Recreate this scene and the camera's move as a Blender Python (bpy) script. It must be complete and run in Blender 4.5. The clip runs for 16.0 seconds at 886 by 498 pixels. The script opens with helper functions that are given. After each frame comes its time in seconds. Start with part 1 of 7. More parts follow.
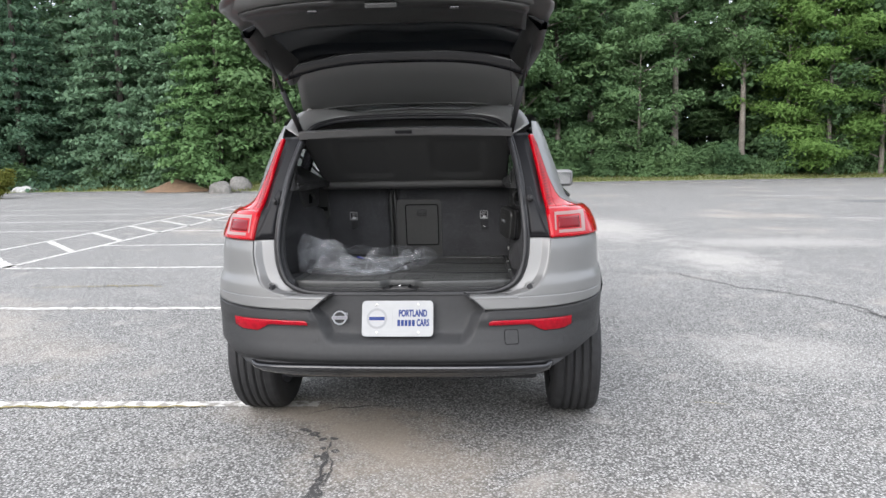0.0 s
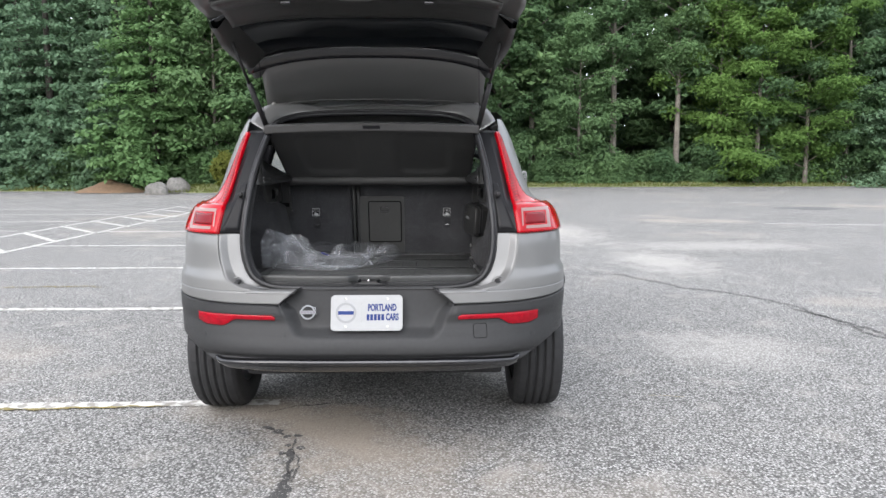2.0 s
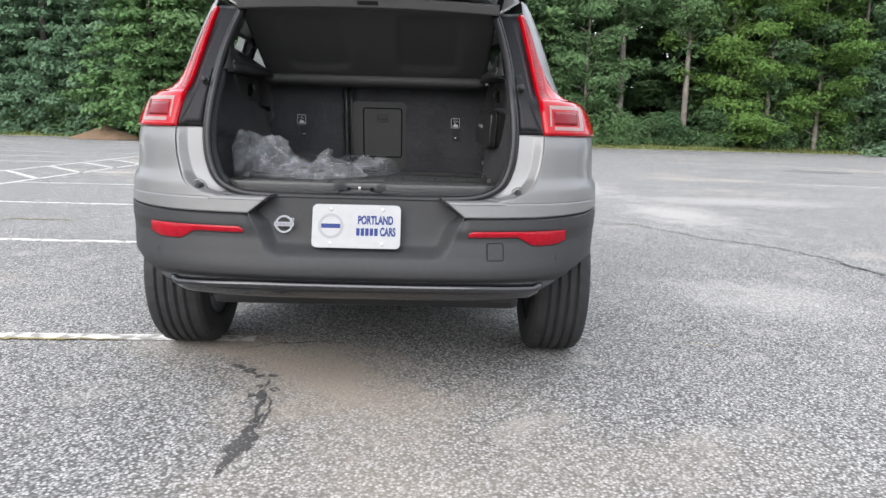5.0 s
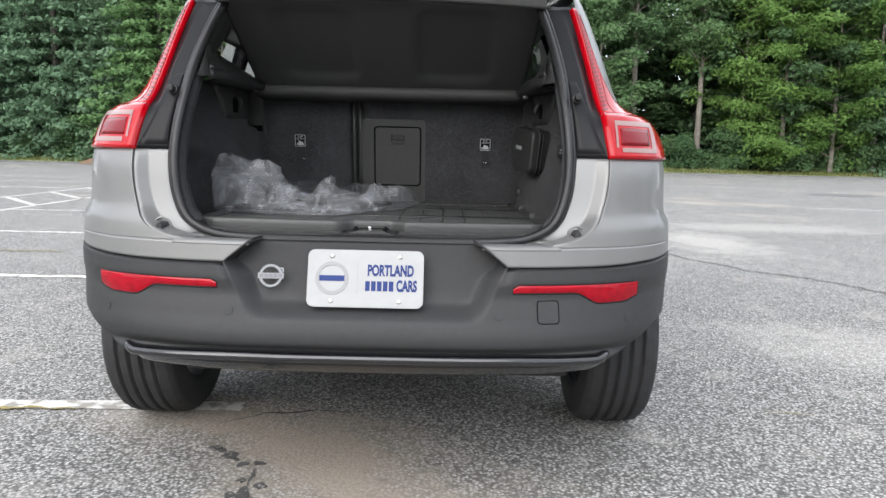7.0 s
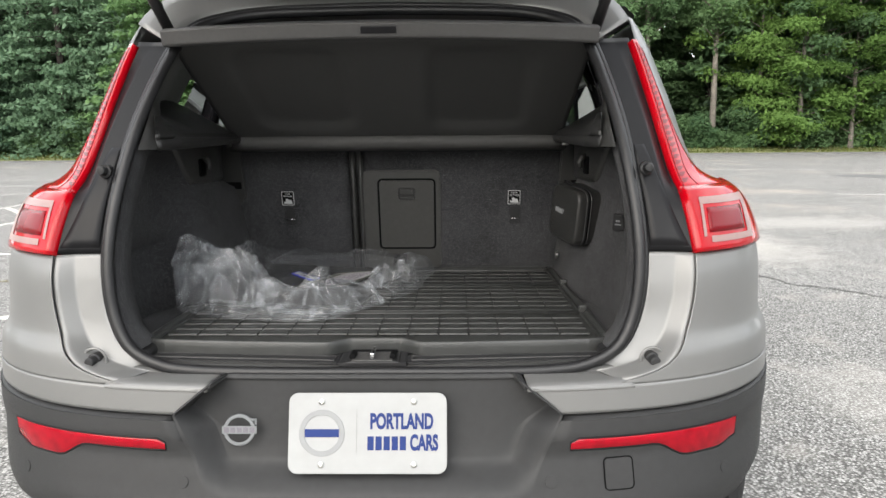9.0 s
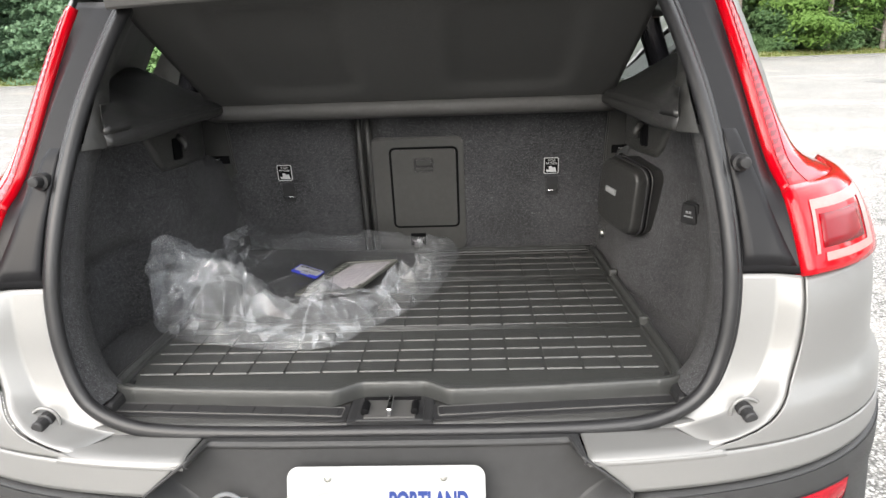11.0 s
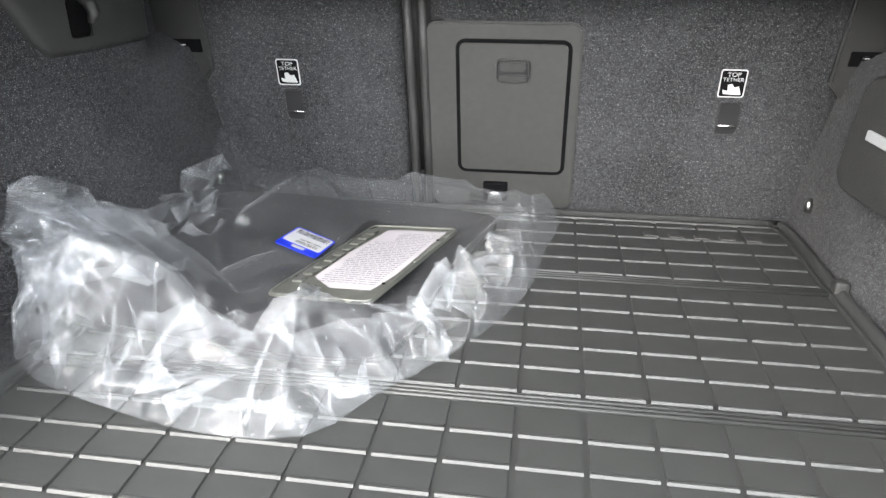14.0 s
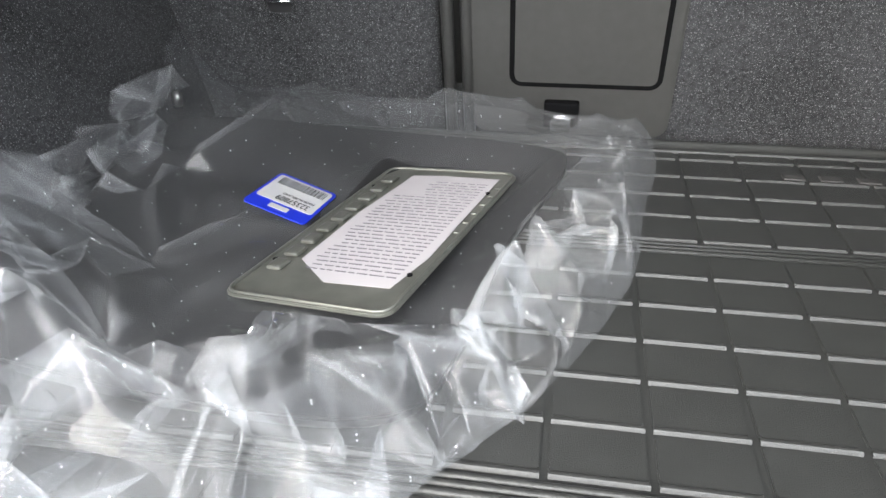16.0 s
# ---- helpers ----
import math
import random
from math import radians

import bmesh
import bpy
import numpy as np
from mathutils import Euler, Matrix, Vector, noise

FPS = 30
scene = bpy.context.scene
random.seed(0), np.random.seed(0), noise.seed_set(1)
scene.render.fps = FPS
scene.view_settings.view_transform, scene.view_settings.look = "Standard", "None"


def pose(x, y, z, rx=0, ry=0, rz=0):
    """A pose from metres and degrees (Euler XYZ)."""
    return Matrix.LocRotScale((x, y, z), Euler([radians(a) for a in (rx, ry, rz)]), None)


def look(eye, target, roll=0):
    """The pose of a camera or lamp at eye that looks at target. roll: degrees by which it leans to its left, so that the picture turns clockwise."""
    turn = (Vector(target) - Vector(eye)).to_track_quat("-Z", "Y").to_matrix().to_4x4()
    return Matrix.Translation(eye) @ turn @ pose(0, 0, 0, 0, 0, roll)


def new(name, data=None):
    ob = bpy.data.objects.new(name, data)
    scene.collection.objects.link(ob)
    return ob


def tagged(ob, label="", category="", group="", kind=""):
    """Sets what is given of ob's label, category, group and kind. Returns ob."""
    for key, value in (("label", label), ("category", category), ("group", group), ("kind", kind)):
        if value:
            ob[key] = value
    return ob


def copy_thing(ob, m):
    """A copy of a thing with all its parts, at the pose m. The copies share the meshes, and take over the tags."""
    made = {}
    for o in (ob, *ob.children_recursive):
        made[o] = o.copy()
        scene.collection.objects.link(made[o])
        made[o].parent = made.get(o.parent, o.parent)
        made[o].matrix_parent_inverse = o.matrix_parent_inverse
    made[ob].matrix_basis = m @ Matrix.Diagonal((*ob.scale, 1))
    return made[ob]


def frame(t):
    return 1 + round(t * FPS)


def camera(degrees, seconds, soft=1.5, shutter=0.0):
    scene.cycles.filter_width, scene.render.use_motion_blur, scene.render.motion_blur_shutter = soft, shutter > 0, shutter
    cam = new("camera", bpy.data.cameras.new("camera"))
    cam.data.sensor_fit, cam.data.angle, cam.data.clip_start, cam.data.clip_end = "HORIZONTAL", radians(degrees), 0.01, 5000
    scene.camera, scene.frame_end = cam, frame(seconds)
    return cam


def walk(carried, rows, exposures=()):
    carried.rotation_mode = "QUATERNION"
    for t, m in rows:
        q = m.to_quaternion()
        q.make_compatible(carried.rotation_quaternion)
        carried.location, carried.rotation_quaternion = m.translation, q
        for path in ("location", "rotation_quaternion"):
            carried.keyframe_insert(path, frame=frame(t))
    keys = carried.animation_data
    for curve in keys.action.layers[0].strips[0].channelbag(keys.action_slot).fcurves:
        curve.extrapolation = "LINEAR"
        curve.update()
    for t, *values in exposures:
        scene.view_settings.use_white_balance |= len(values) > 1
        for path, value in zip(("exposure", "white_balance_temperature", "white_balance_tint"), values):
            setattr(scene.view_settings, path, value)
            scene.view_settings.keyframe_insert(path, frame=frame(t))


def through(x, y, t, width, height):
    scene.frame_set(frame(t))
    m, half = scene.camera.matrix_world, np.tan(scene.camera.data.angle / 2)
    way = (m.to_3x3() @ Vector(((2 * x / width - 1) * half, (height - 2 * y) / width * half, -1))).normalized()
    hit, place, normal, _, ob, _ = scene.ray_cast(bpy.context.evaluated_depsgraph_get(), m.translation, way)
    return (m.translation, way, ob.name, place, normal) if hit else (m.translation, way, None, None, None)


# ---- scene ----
import mathutils.geometry
cam = camera(63.9, 16.0)
PATH = [
    (0, (0.402, -2.922, 1.297), (0.265, -0.941, 1.062), -0.9),
    (0.5, (0.312, -2.946, 1.29), (0.234, -0.96, 1.066), -0.4),
    (1, (0.278, -2.956, 1.282), (0.234, -0.968, 1.063), -0.2),
    (1.5, (0.267, -2.965, 1.273), (0.256, -0.977, 1.058), -0.2),
    (2, (0.281, -2.951, 1.257), (0.31, -0.964, 1.034), -0.1),
    (2.5, (0.282, -2.921, 1.234), (0.36, -0.938, 0.984), 0.0),
    (3, (0.28, -2.887, 1.2), (0.387, -0.911, 0.914), 0.4),
    (3.5, (0.287, -2.819, 1.141), (0.401, -0.848, 0.822), 0.9),
    (4, (0.274, -2.705, 1.078), (0.371, -0.736, 0.742), 1.4),
    (4.2, (0.277, -2.644, 1.056), (0.359, -0.675, 0.717), 1.5),
    (6.5, (0.205, -1.989, 0.941), (0.211, -0.009, 0.656), 1.4),
    (7, (0.199, -1.817, 0.983), (0.202, 0.165, 0.716), 1.3),
    (7.5, (0.201, -1.63, 1.044), (0.189, 0.354, 0.789), 1.2),
    (8, (0.205, -1.521, 1.1), (0.179, 0.462, 0.844), 0.8),
    (8.5, (0.187, -1.403, 1.155), (0.156, 0.578, 0.881), 0.4),
    (9, (0.169, -1.27, 1.214), (0.136, 0.705, 0.901), -0.4),
    (9.2, (0.165, -1.235, 1.226), (0.135, 0.738, 0.897), -0.8),
    (11.3, (0.139, -0.835, 1.344), (0.045, 1.078, 0.769), -2.2),
    (11.5, (0.138, -0.782, 1.339), (0.034, 1.127, 0.75), -2.2),
    (12, (0.103, -0.656, 1.325), (0.002, 1.241, 0.702), -1.9),
    (12.5, (0.082, -0.546, 1.299), (-0.025, 1.341, 0.645), -1.8),
    (13, (0.079, -0.424, 1.278), (-0.057, 1.446, 0.581), -1.7),
    (13.5, (0.075, -0.286, 1.25), (-0.122, 1.564, 0.517), -1.0),
    (14, (0.081, -0.174, 1.22), (-0.197, 1.644, 0.433), -0.0),
    (14.5, (0.069, -0.063, 1.193), (-0.28, 1.712, 0.34), 0.4),
    (15, (0.03, 0.057, 1.161), (-0.362, 1.786, 0.236), 0.3),
    (15.5, (-0.001, 0.133, 1.133), (-0.396, 1.828, 0.146), -0.4),
    (16, (-0.005, 0.156, 1.124), (-0.316, 1.856, 0.118), -1.1),
]
EXPOSURES = [(0.0, 1.12, 6270, 12), (4.2, 1.12, 6270, 12), (6.5, 1.10, 6290, 11), (7.5, 1.18, 6400, 10), (8.0, 1.22, 6500, 10), (9.2, 1.30, 6700, 9), (11.3, 2.18, 6750, 10), (11.8, 2.52, 6500, 10), (12.5, 2.95, 6450, 9), (13.5, 3.12, 6450, 9), (14.0, 2.95, 6450, 9), (14.5, 2.84, 6450, 9), (15.0, 2.68, 6450, 9), (16.0, 2.60, 6450, 9)]
walk(cam, [(t, look(eye, target, roll)) for t, eye, target, roll in PATH], EXPOSURES)

# ---- world and light: a bright overcast sky ----
world = bpy.data.worlds.new("overcast_sky")
scene.world = world
world.use_nodes = True
wt = world.node_tree
wt.nodes.clear()
w_out = wt.nodes.new("ShaderNodeOutputWorld")
w_bg = wt.nodes.new("ShaderNodeBackground")
w_sky = wt.nodes.new("ShaderNodeTexSky")
w_sky.sky_type = "NISHITA"
w_sky.sun_disc = False
w_sky.sun_elevation, w_sky.sun_rotation = radians(34), radians(215)
w_sky.air_density, w_sky.dust_density = 1.0, 4.0
w_co = wt.nodes.new("ShaderNodeTexCoord")
w_map = wt.nodes.new("ShaderNodeMapping")
w_map.inputs["Scale"].default_value = (1.0, 1.0, 2.6)
w_no = wt.nodes.new("ShaderNodeTexNoise")
w_no.inputs["Scale"].default_value, w_no.inputs["Detail"].default_value = 2.6, 7.0
w_ramp = wt.nodes.new("ShaderNodeValToRGB")
w_ramp.color_ramp.elements[0].position, w_ramp.color_ramp.elements[1].position = 0.36, 0.66
w_ramp.color_ramp.elements[0].color = (4.6, 4.9, 5.4, 1)
w_ramp.color_ramp.elements[1].color = (10.5, 10.6, 10.6, 1)
w_mix = wt.nodes.new("ShaderNodeMix")
w_mix.data_type = "RGBA"
w_mix.inputs[0].default_value = 0.8
wt.links.new(w_co.outputs["Generated"], w_map.inputs["Vector"])
wt.links.new(w_map.outputs["Vector"], w_no.inputs["Vector"])
wt.links.new(w_no.outputs["Fac"], w_ramp.inputs["Fac"])
wt.links.new(w_sky.outputs["Color"], w_mix.inputs[6])
wt.links.new(w_ramp.outputs["Color"], w_mix.inputs[7])
wt.links.new(w_mix.outputs[2], w_bg.inputs["Color"])
w_bg.inputs["Strength"].default_value = 0.15
wt.links.new(w_bg.outputs["Background"], w_out.inputs["Surface"])

sun = new("sun", bpy.data.lights.new("sun", "SUN"))
sun.data.energy, sun.data.angle, sun.data.color = 1.6, radians(70), (1.0, 0.985, 0.965)
sun.rotation_euler = Euler((radians(52), radians(-26), 0))


# ---- materials ----
def material(name):
    m = bpy.data.materials.new(name)
    m.use_nodes = True
    nt = m.node_tree
    return m, nt, nt.nodes["Principled BSDF"]


def surface(name, colour, rough, metal=0.0, vary=0.15, scale=30.0, bump=0.0, bump_scale=200.0, coat=0.0, speck=None, big=2.0, spec=0.5, sheen=0.0):
    """A surface with variation at two scales: broad stains and fine grain, with fine relief."""
    m, nt, b = material(name)
    co = nt.nodes.new("ShaderNodeTexCoord")
    n1, n2 = nt.nodes.new("ShaderNodeTexNoise"), nt.nodes.new("ShaderNodeTexNoise")
    n1.inputs["Scale"].default_value, n1.inputs["Detail"].default_value = big, 5.0
    n2.inputs["Scale"].default_value, n2.inputs["Detail"].default_value = scale, 4.0
    for n in (n1, n2):
        nt.links.new(co.outputs["Object"], n.inputs["Vector"])
    add = nt.nodes.new("ShaderNodeMath")
    add.operation = "ADD"
    nt.links.new(n1.outputs["Fac"], add.inputs[0])
    nt.links.new(n2.outputs["Fac"], add.inputs[1])
    ramp = nt.nodes.new("ShaderNodeValToRGB")
    ramp.color_ramp.elements[0].position, ramp.color_ramp.elements[1].position = 0.35, 0.65
    lo = [c * (1 - vary) for c in colour]
    hi = [min(1.0, c * (1 + vary)) for c in colour]
    ramp.color_ramp.elements[0].color, ramp.color_ramp.elements[1].color = (*lo, 1), (*hi, 1)
    half = nt.nodes.new("ShaderNodeMath")
    half.operation = "MULTIPLY"
    half.inputs[1].default_value = 0.5
    nt.links.new(add.outputs[0], half.inputs[0])
    nt.links.new(half.outputs[0], ramp.inputs["Fac"])
    last = ramp.outputs["Color"]
    if speck:
        sp_colour, sp_scale, sp_lo, sp_hi = speck
        n3 = nt.nodes.new("ShaderNodeTexNoise")
        n3.inputs["Scale"].default_value, n3.inputs["Detail"].default_value = sp_scale, 2.0
        nt.links.new(co.outputs["Object"], n3.inputs["Vector"])
        r3 = nt.nodes.new("ShaderNodeValToRGB")
        r3.color_ramp.elements[0].position, r3.color_ramp.elements[1].position = sp_lo, sp_hi
        mx = nt.nodes.new("ShaderNodeMix")
        mx.data_type = "RGBA"
        nt.links.new(n3.outputs["Fac"], r3.inputs["Fac"])
        nt.links.new(r3.outputs["Color"], mx.inputs[0])
        nt.links.new(last, mx.inputs[6])
        mx.inputs[7].default_value = (*sp_colour, 1)
        last = mx.outputs[2]
    nt.links.new(last, b.inputs["Base Color"])
    b.inputs["Roughness"].default_value, b.inputs["Metallic"].default_value = rough, metal
    b.inputs["Coat Weight"].default_value, b.inputs["Coat Roughness"].default_value = coat, 0.04
    b.inputs["Specular IOR Level"].default_value = spec
    b.inputs["Sheen Weight"].default_value = sheen
    rr = nt.nodes.new("ShaderNodeMapRange")
    rr.inputs["To Min"].default_value, rr.inputs["To Max"].default_value = max(0.02, rough - 0.08), min(1, rough + 0.08)
    nt.links.new(n1.outputs["Fac"], rr.inputs["Value"])
    nt.links.new(rr.outputs["Result"], b.inputs["Roughness"])
    if bump:
        nb = nt.nodes.new("ShaderNodeTexNoise")
        nb.inputs["Scale"].default_value, nb.inputs["Detail"].default_value = bump_scale, 3.0
        nt.links.new(co.outputs["Object"], nb.inputs["Vector"])
        bp = nt.nodes.new("ShaderNodeBump")
        bp.inputs["Strength"].default_value, bp.inputs["Distance"].default_value = min(1.0, bump), 0.002
        nt.links.new(nb.outputs["Fac"], bp.inputs["Height"])
        nt.links.new(bp.outputs["Normal"], b.inputs["Normal"])
    return m


def glass(name, tint):
    """A thin pane: tinted, seen straight through, with a mirror-like gloss."""
    m, nt, b = material(name)
    nt.nodes.remove(b)
    tr, gl, fr, mx = (nt.nodes.new("ShaderNode" + k) for k in ("BsdfTransparent", "BsdfGlossy", "Fresnel", "MixShader"))
    tr.inputs["Color"].default_value = (*tint, 1)
    gl.inputs["Roughness"].default_value = 0.02
    fr.inputs["IOR"].default_value = 1.45
    nt.links.new(fr.outputs["Fac"], mx.inputs[0])
    nt.links.new(tr.outputs["BSDF"], mx.inputs[1])
    nt.links.new(gl.outputs["BSDF"], mx.inputs[2])
    nt.links.new(mx.outputs["Shader"], nt.nodes["Material Output"].inputs["Surface"])
    return m


M_PAINT = surface("silver_paint", (0.185, 0.185, 0.182), 0.54, metal=0.5, vary=0.03, scale=900, big=1.2, bump=0.03, bump_scale=1400, coat=0.35)
M_PLASTIC = surface("grey_black_plastic", (0.0255, 0.0258, 0.0265), 0.55, vary=0.12, scale=60, bump=0.3, bump_scale=900, big=1.5, spec=0.35)
M_GLOSSBLACK = surface("gloss_black", (0.012, 0.012, 0.014), 0.1, vary=0.1, coat=0.5)
M_TRIM = surface("interior_plastic", (0.036, 0.036, 0.035), 0.37, vary=0.1, scale=80, bump=0.3, bump_scale=1500)
M_HATCH = surface("hatch_plastic", (0.043, 0.043, 0.041), 0.38, vary=0.1, scale=80, bump=0.3, bump_scale=1500)
M_LEDGE = surface("ledge_plastic", (0.027, 0.027, 0.027), 0.34, vary=0.1, scale=80, bump=0.25, bump_scale=1500)
M_PANEL = surface("black_pillar_plastic", (0.008, 0.008, 0.009), 0.34, vary=0.1, scale=60, bump=0.1, bump_scale=700, spec=0.16)
M_RUBBER = surface("black_rubber", (0.013, 0.013, 0.014), 0.55, vary=0.12, scale=40, bump=0.2, bump_scale=400)
M_SEAL = surface("seal_rubber", (0.013, 0.013, 0.014), 0.40, vary=0.12, scale=40, bump=0.2, bump_scale=400, spec=0.4)
M_TYRE = surface("tyre_rubber", (0.022, 0.022, 0.023), 0.75, vary=0.25, scale=25, bump=0.3, bump_scale=300)
M_CARPET = surface("charcoal_carpet", (0.037, 0.0375, 0.0395), 0.95, vary=0.5, scale=170, bump=1.0, bump_scale=450, speck=((0.20, 0.20, 0.21), 620, 0.57, 0.74), spec=0.1, sheen=0.05, big=5.0)
M_MAT = surface("mat_rubber", (0.032, 0.033, 0.032), 0.36, vary=0.12, scale=30, bump=0.3, bump_scale=900)
M_PACKED = surface("packed_mat_felt", (0.013, 0.013, 0.014), 0.8, vary=0.2, scale=200, bump=0.4, bump_scale=700)
M_SHELF = surface("shelf_felt", (0.046, 0.046, 0.045), 0.85, vary=0.15, scale=200, bump=0.5, bump_scale=700)
M_HEADLINER = surface("beige_headliner", (0.42, 0.41, 0.39), 0.9, vary=0.06, scale=200, bump=0.3, bump_scale=900)
M_RED = surface("red_lens", (0.34, 0.001, 0.006), 0.10, vary=0.12, coat=0.1, scale=20, spec=0.28)
M_REDDEEP = surface("deep_red_lens", (0.15, 0.002, 0.006), 0.25, vary=0.1, coat=0.05, scale=20, spec=0.2)
M_REFLECTOR = surface("red_reflector", (0.27, 0.002, 0.010), 0.12, vary=0.25, coat=0.0, scale=45, spec=0.3)
M_PINKWHITE = surface("clear_lens_strip", (0.27, 0.175, 0.165), 0.3, vary=0.12, scale=120, coat=0.0, spec=0.3)
M_CHROME = surface("chrome", (0.75, 0.75, 0.76), 0.1, metal=1.0, vary=0.03)
M_BADGE = surface("satin_badge_metal", (0.19, 0.20, 0.21), 0.35, metal=0.6, vary=0.05)
M_STEEL = surface("bare_steel", (0.5, 0.5, 0.48), 0.3, metal=1.0, vary=0.12, scale=60)
M_SHEET = surface("dull_sheet_metal", (0.18, 0.183, 0.165), 0.38, metal=0.55, vary=0.2, scale=40)
M_LABELWHITE = surface("label_white", (0.55, 0.55, 0.56), 0.5, vary=0.03)
M_PLATE = surface("white_plate", (0.31, 0.315, 0.315), 0.4, vary=0.05, scale=30, spec=0.3)
M_BLUE = surface("blue_print", (0.014, 0.030, 0.13), 0.5, vary=0.04, spec=0.2)
M_LABELBLUE = surface("label_blue", (0.01, 0.03, 0.55), 0.4, vary=0.03)
M_GREYPRINT = surface("grey_print", (0.22, 0.225, 0.23), 0.4, vary=0.05)
M_PAPER = surface("white_paper", (0.44, 0.42, 0.44), 0.7, vary=0.04)
# black for print; also painted in for the shade inside slots and pockets
M_INK_SHADE = surface("black_ink_and_shade", (0.004, 0.004, 0.0045), 0.7, vary=0.1, spec=0.08)
M_PRINT = surface("dark_print", (0.14, 0.13, 0.15), 0.6, vary=0.2, scale=400)
M_BAR = surface("load_cover_vinyl", (0.048, 0.047, 0.046), 0.6, vary=0.12, scale=120, bump=0.4, bump_scale=900)
M_WHITEINK = surface("white_ink", (0.48, 0.48, 0.48), 0.6, vary=0.05)
M_DARKGLASS = surface("privacy_glass", (0.01, 0.012, 0.014), 0.03, vary=0.05, spec=0.6)
M_GLASS = glass("clear_glass", (0.8, 0.85, 0.82))
M_PRIVACY = glass("tinted_side_glass", (0.16, 0.18, 0.17))
M_LEATHER = surface("black_case_vinyl", (0.023, 0.023, 0.0225), 0.40, vary=0.12, scale=60, bump=0.4, bump_scale=500)
M_RIM = surface("alloy_rim", (0.12, 0.12, 0.125), 0.35, metal=0.9, vary=0.08)
M_ROCK = surface("granite_boulder", (0.13, 0.125, 0.115), 0.85, vary=0.4, scale=9, bump=1.0, bump_scale=14, big=1.2)
M_PALEROCK = surface("pale_boulder", (0.34, 0.34, 0.33), 0.85, vary=0.3, scale=9, bump=1.0, bump_scale=14, big=1.2)
M_SANDPILE = surface("sand_pile", (0.17, 0.11, 0.068), 0.95, vary=0.25, scale=6, bump=1.0, bump_scale=20, big=0.7)
M_BARK = surface("tree_bark", (0.15, 0.135, 0.115), 0.9, vary=0.4, scale=12, bump=1.0, bump_scale=30)
M_DARKBARK = surface("dark_bark", (0.06, 0.052, 0.045), 0.9, vary=0.4, scale=12, bump=1.0, bump_scale=30)
M_KERB = surface("asphalt_berm", (0.11, 0.11, 0.11), 0.9, vary=0.25, scale=20, bump=0.6, bump_scale=60)


def leaf_material(name, lo, hi, through=0.45):
    """Leaves: colour varies from leaf to leaf and from tree to tree, and light comes through."""
    m, nt, b = material(name)
    geo, info = nt.nodes.new("ShaderNodeNewGeometry"), nt.nodes.new("ShaderNodeObjectInfo")
    ramp = nt.nodes.new("ShaderNodeValToRGB")
    ramp.color_ramp.elements[0].color, ramp.color_ramp.elements[1].color = (*lo, 1), (*hi, 1)
    mixv = nt.nodes.new("ShaderNodeMath")
    mixv.operation = "MULTIPLY_ADD"
    mixv.inputs[1].default_value = 0.40
    sc = nt.nodes.new("ShaderNodeMath")
    sc.operation = "MULTIPLY"
    sc.inputs[1].default_value = 0.60
    nt.links.new(geo.outputs["Random Per Island"], mixv.inputs[0])
    nt.links.new(info.outputs["Random"], sc.inputs[0])
    nt.links.new(sc.outputs[0], mixv.inputs[2])
    nt.links.new(mixv.outputs[0], ramp.inputs["Fac"])
    nt.links.new(ramp.outputs["Color"], b.inputs["Base Color"])
    b.inputs["Roughness"].default_value = 0.7
    b.inputs["Specular IOR Level"].default_value = 0.25
    tr = nt.nodes.new("ShaderNodeBsdfTranslucent")
    nt.links.new(ramp.outputs["Color"], tr.inputs["Color"])
    mx = nt.nodes.new("ShaderNodeMixShader")
    mx.inputs[0].default_value = through
    nt.links.new(b.outputs["BSDF"], mx.inputs[1])
    nt.links.new(tr.outputs["BSDF"], mx.inputs[2])
    nt.links.new(mx.outputs["Shader"], nt.nodes["Material Output"].inputs["Surface"])
    return m


M_LEAF = leaf_material("broadleaf_leaves", (0.052, 0.108, 0.050), (0.18, 0.29, 0.125))
M_LEAFBRIGHT = leaf_material("maple_leaves", (0.085, 0.165, 0.04), (0.21, 0.34, 0.09))
M_NEEDLE = leaf_material("conifer_needles", (0.060, 0.120, 0.075), (0.185, 0.29, 0.17), 0.42)
M_HEMLOCK = leaf_material("hemlock_needles", (0.095, 0.18, 0.065), (0.21, 0.34, 0.14), 0.4)
M_SHRUB = leaf_material("shrub_leaves", (0.10, 0.12, 0.02), (0.20, 0.20, 0.04))
M_GRASS = leaf_material("grass_blades", (0.07, 0.10, 0.02), (0.16, 0.17, 0.05))


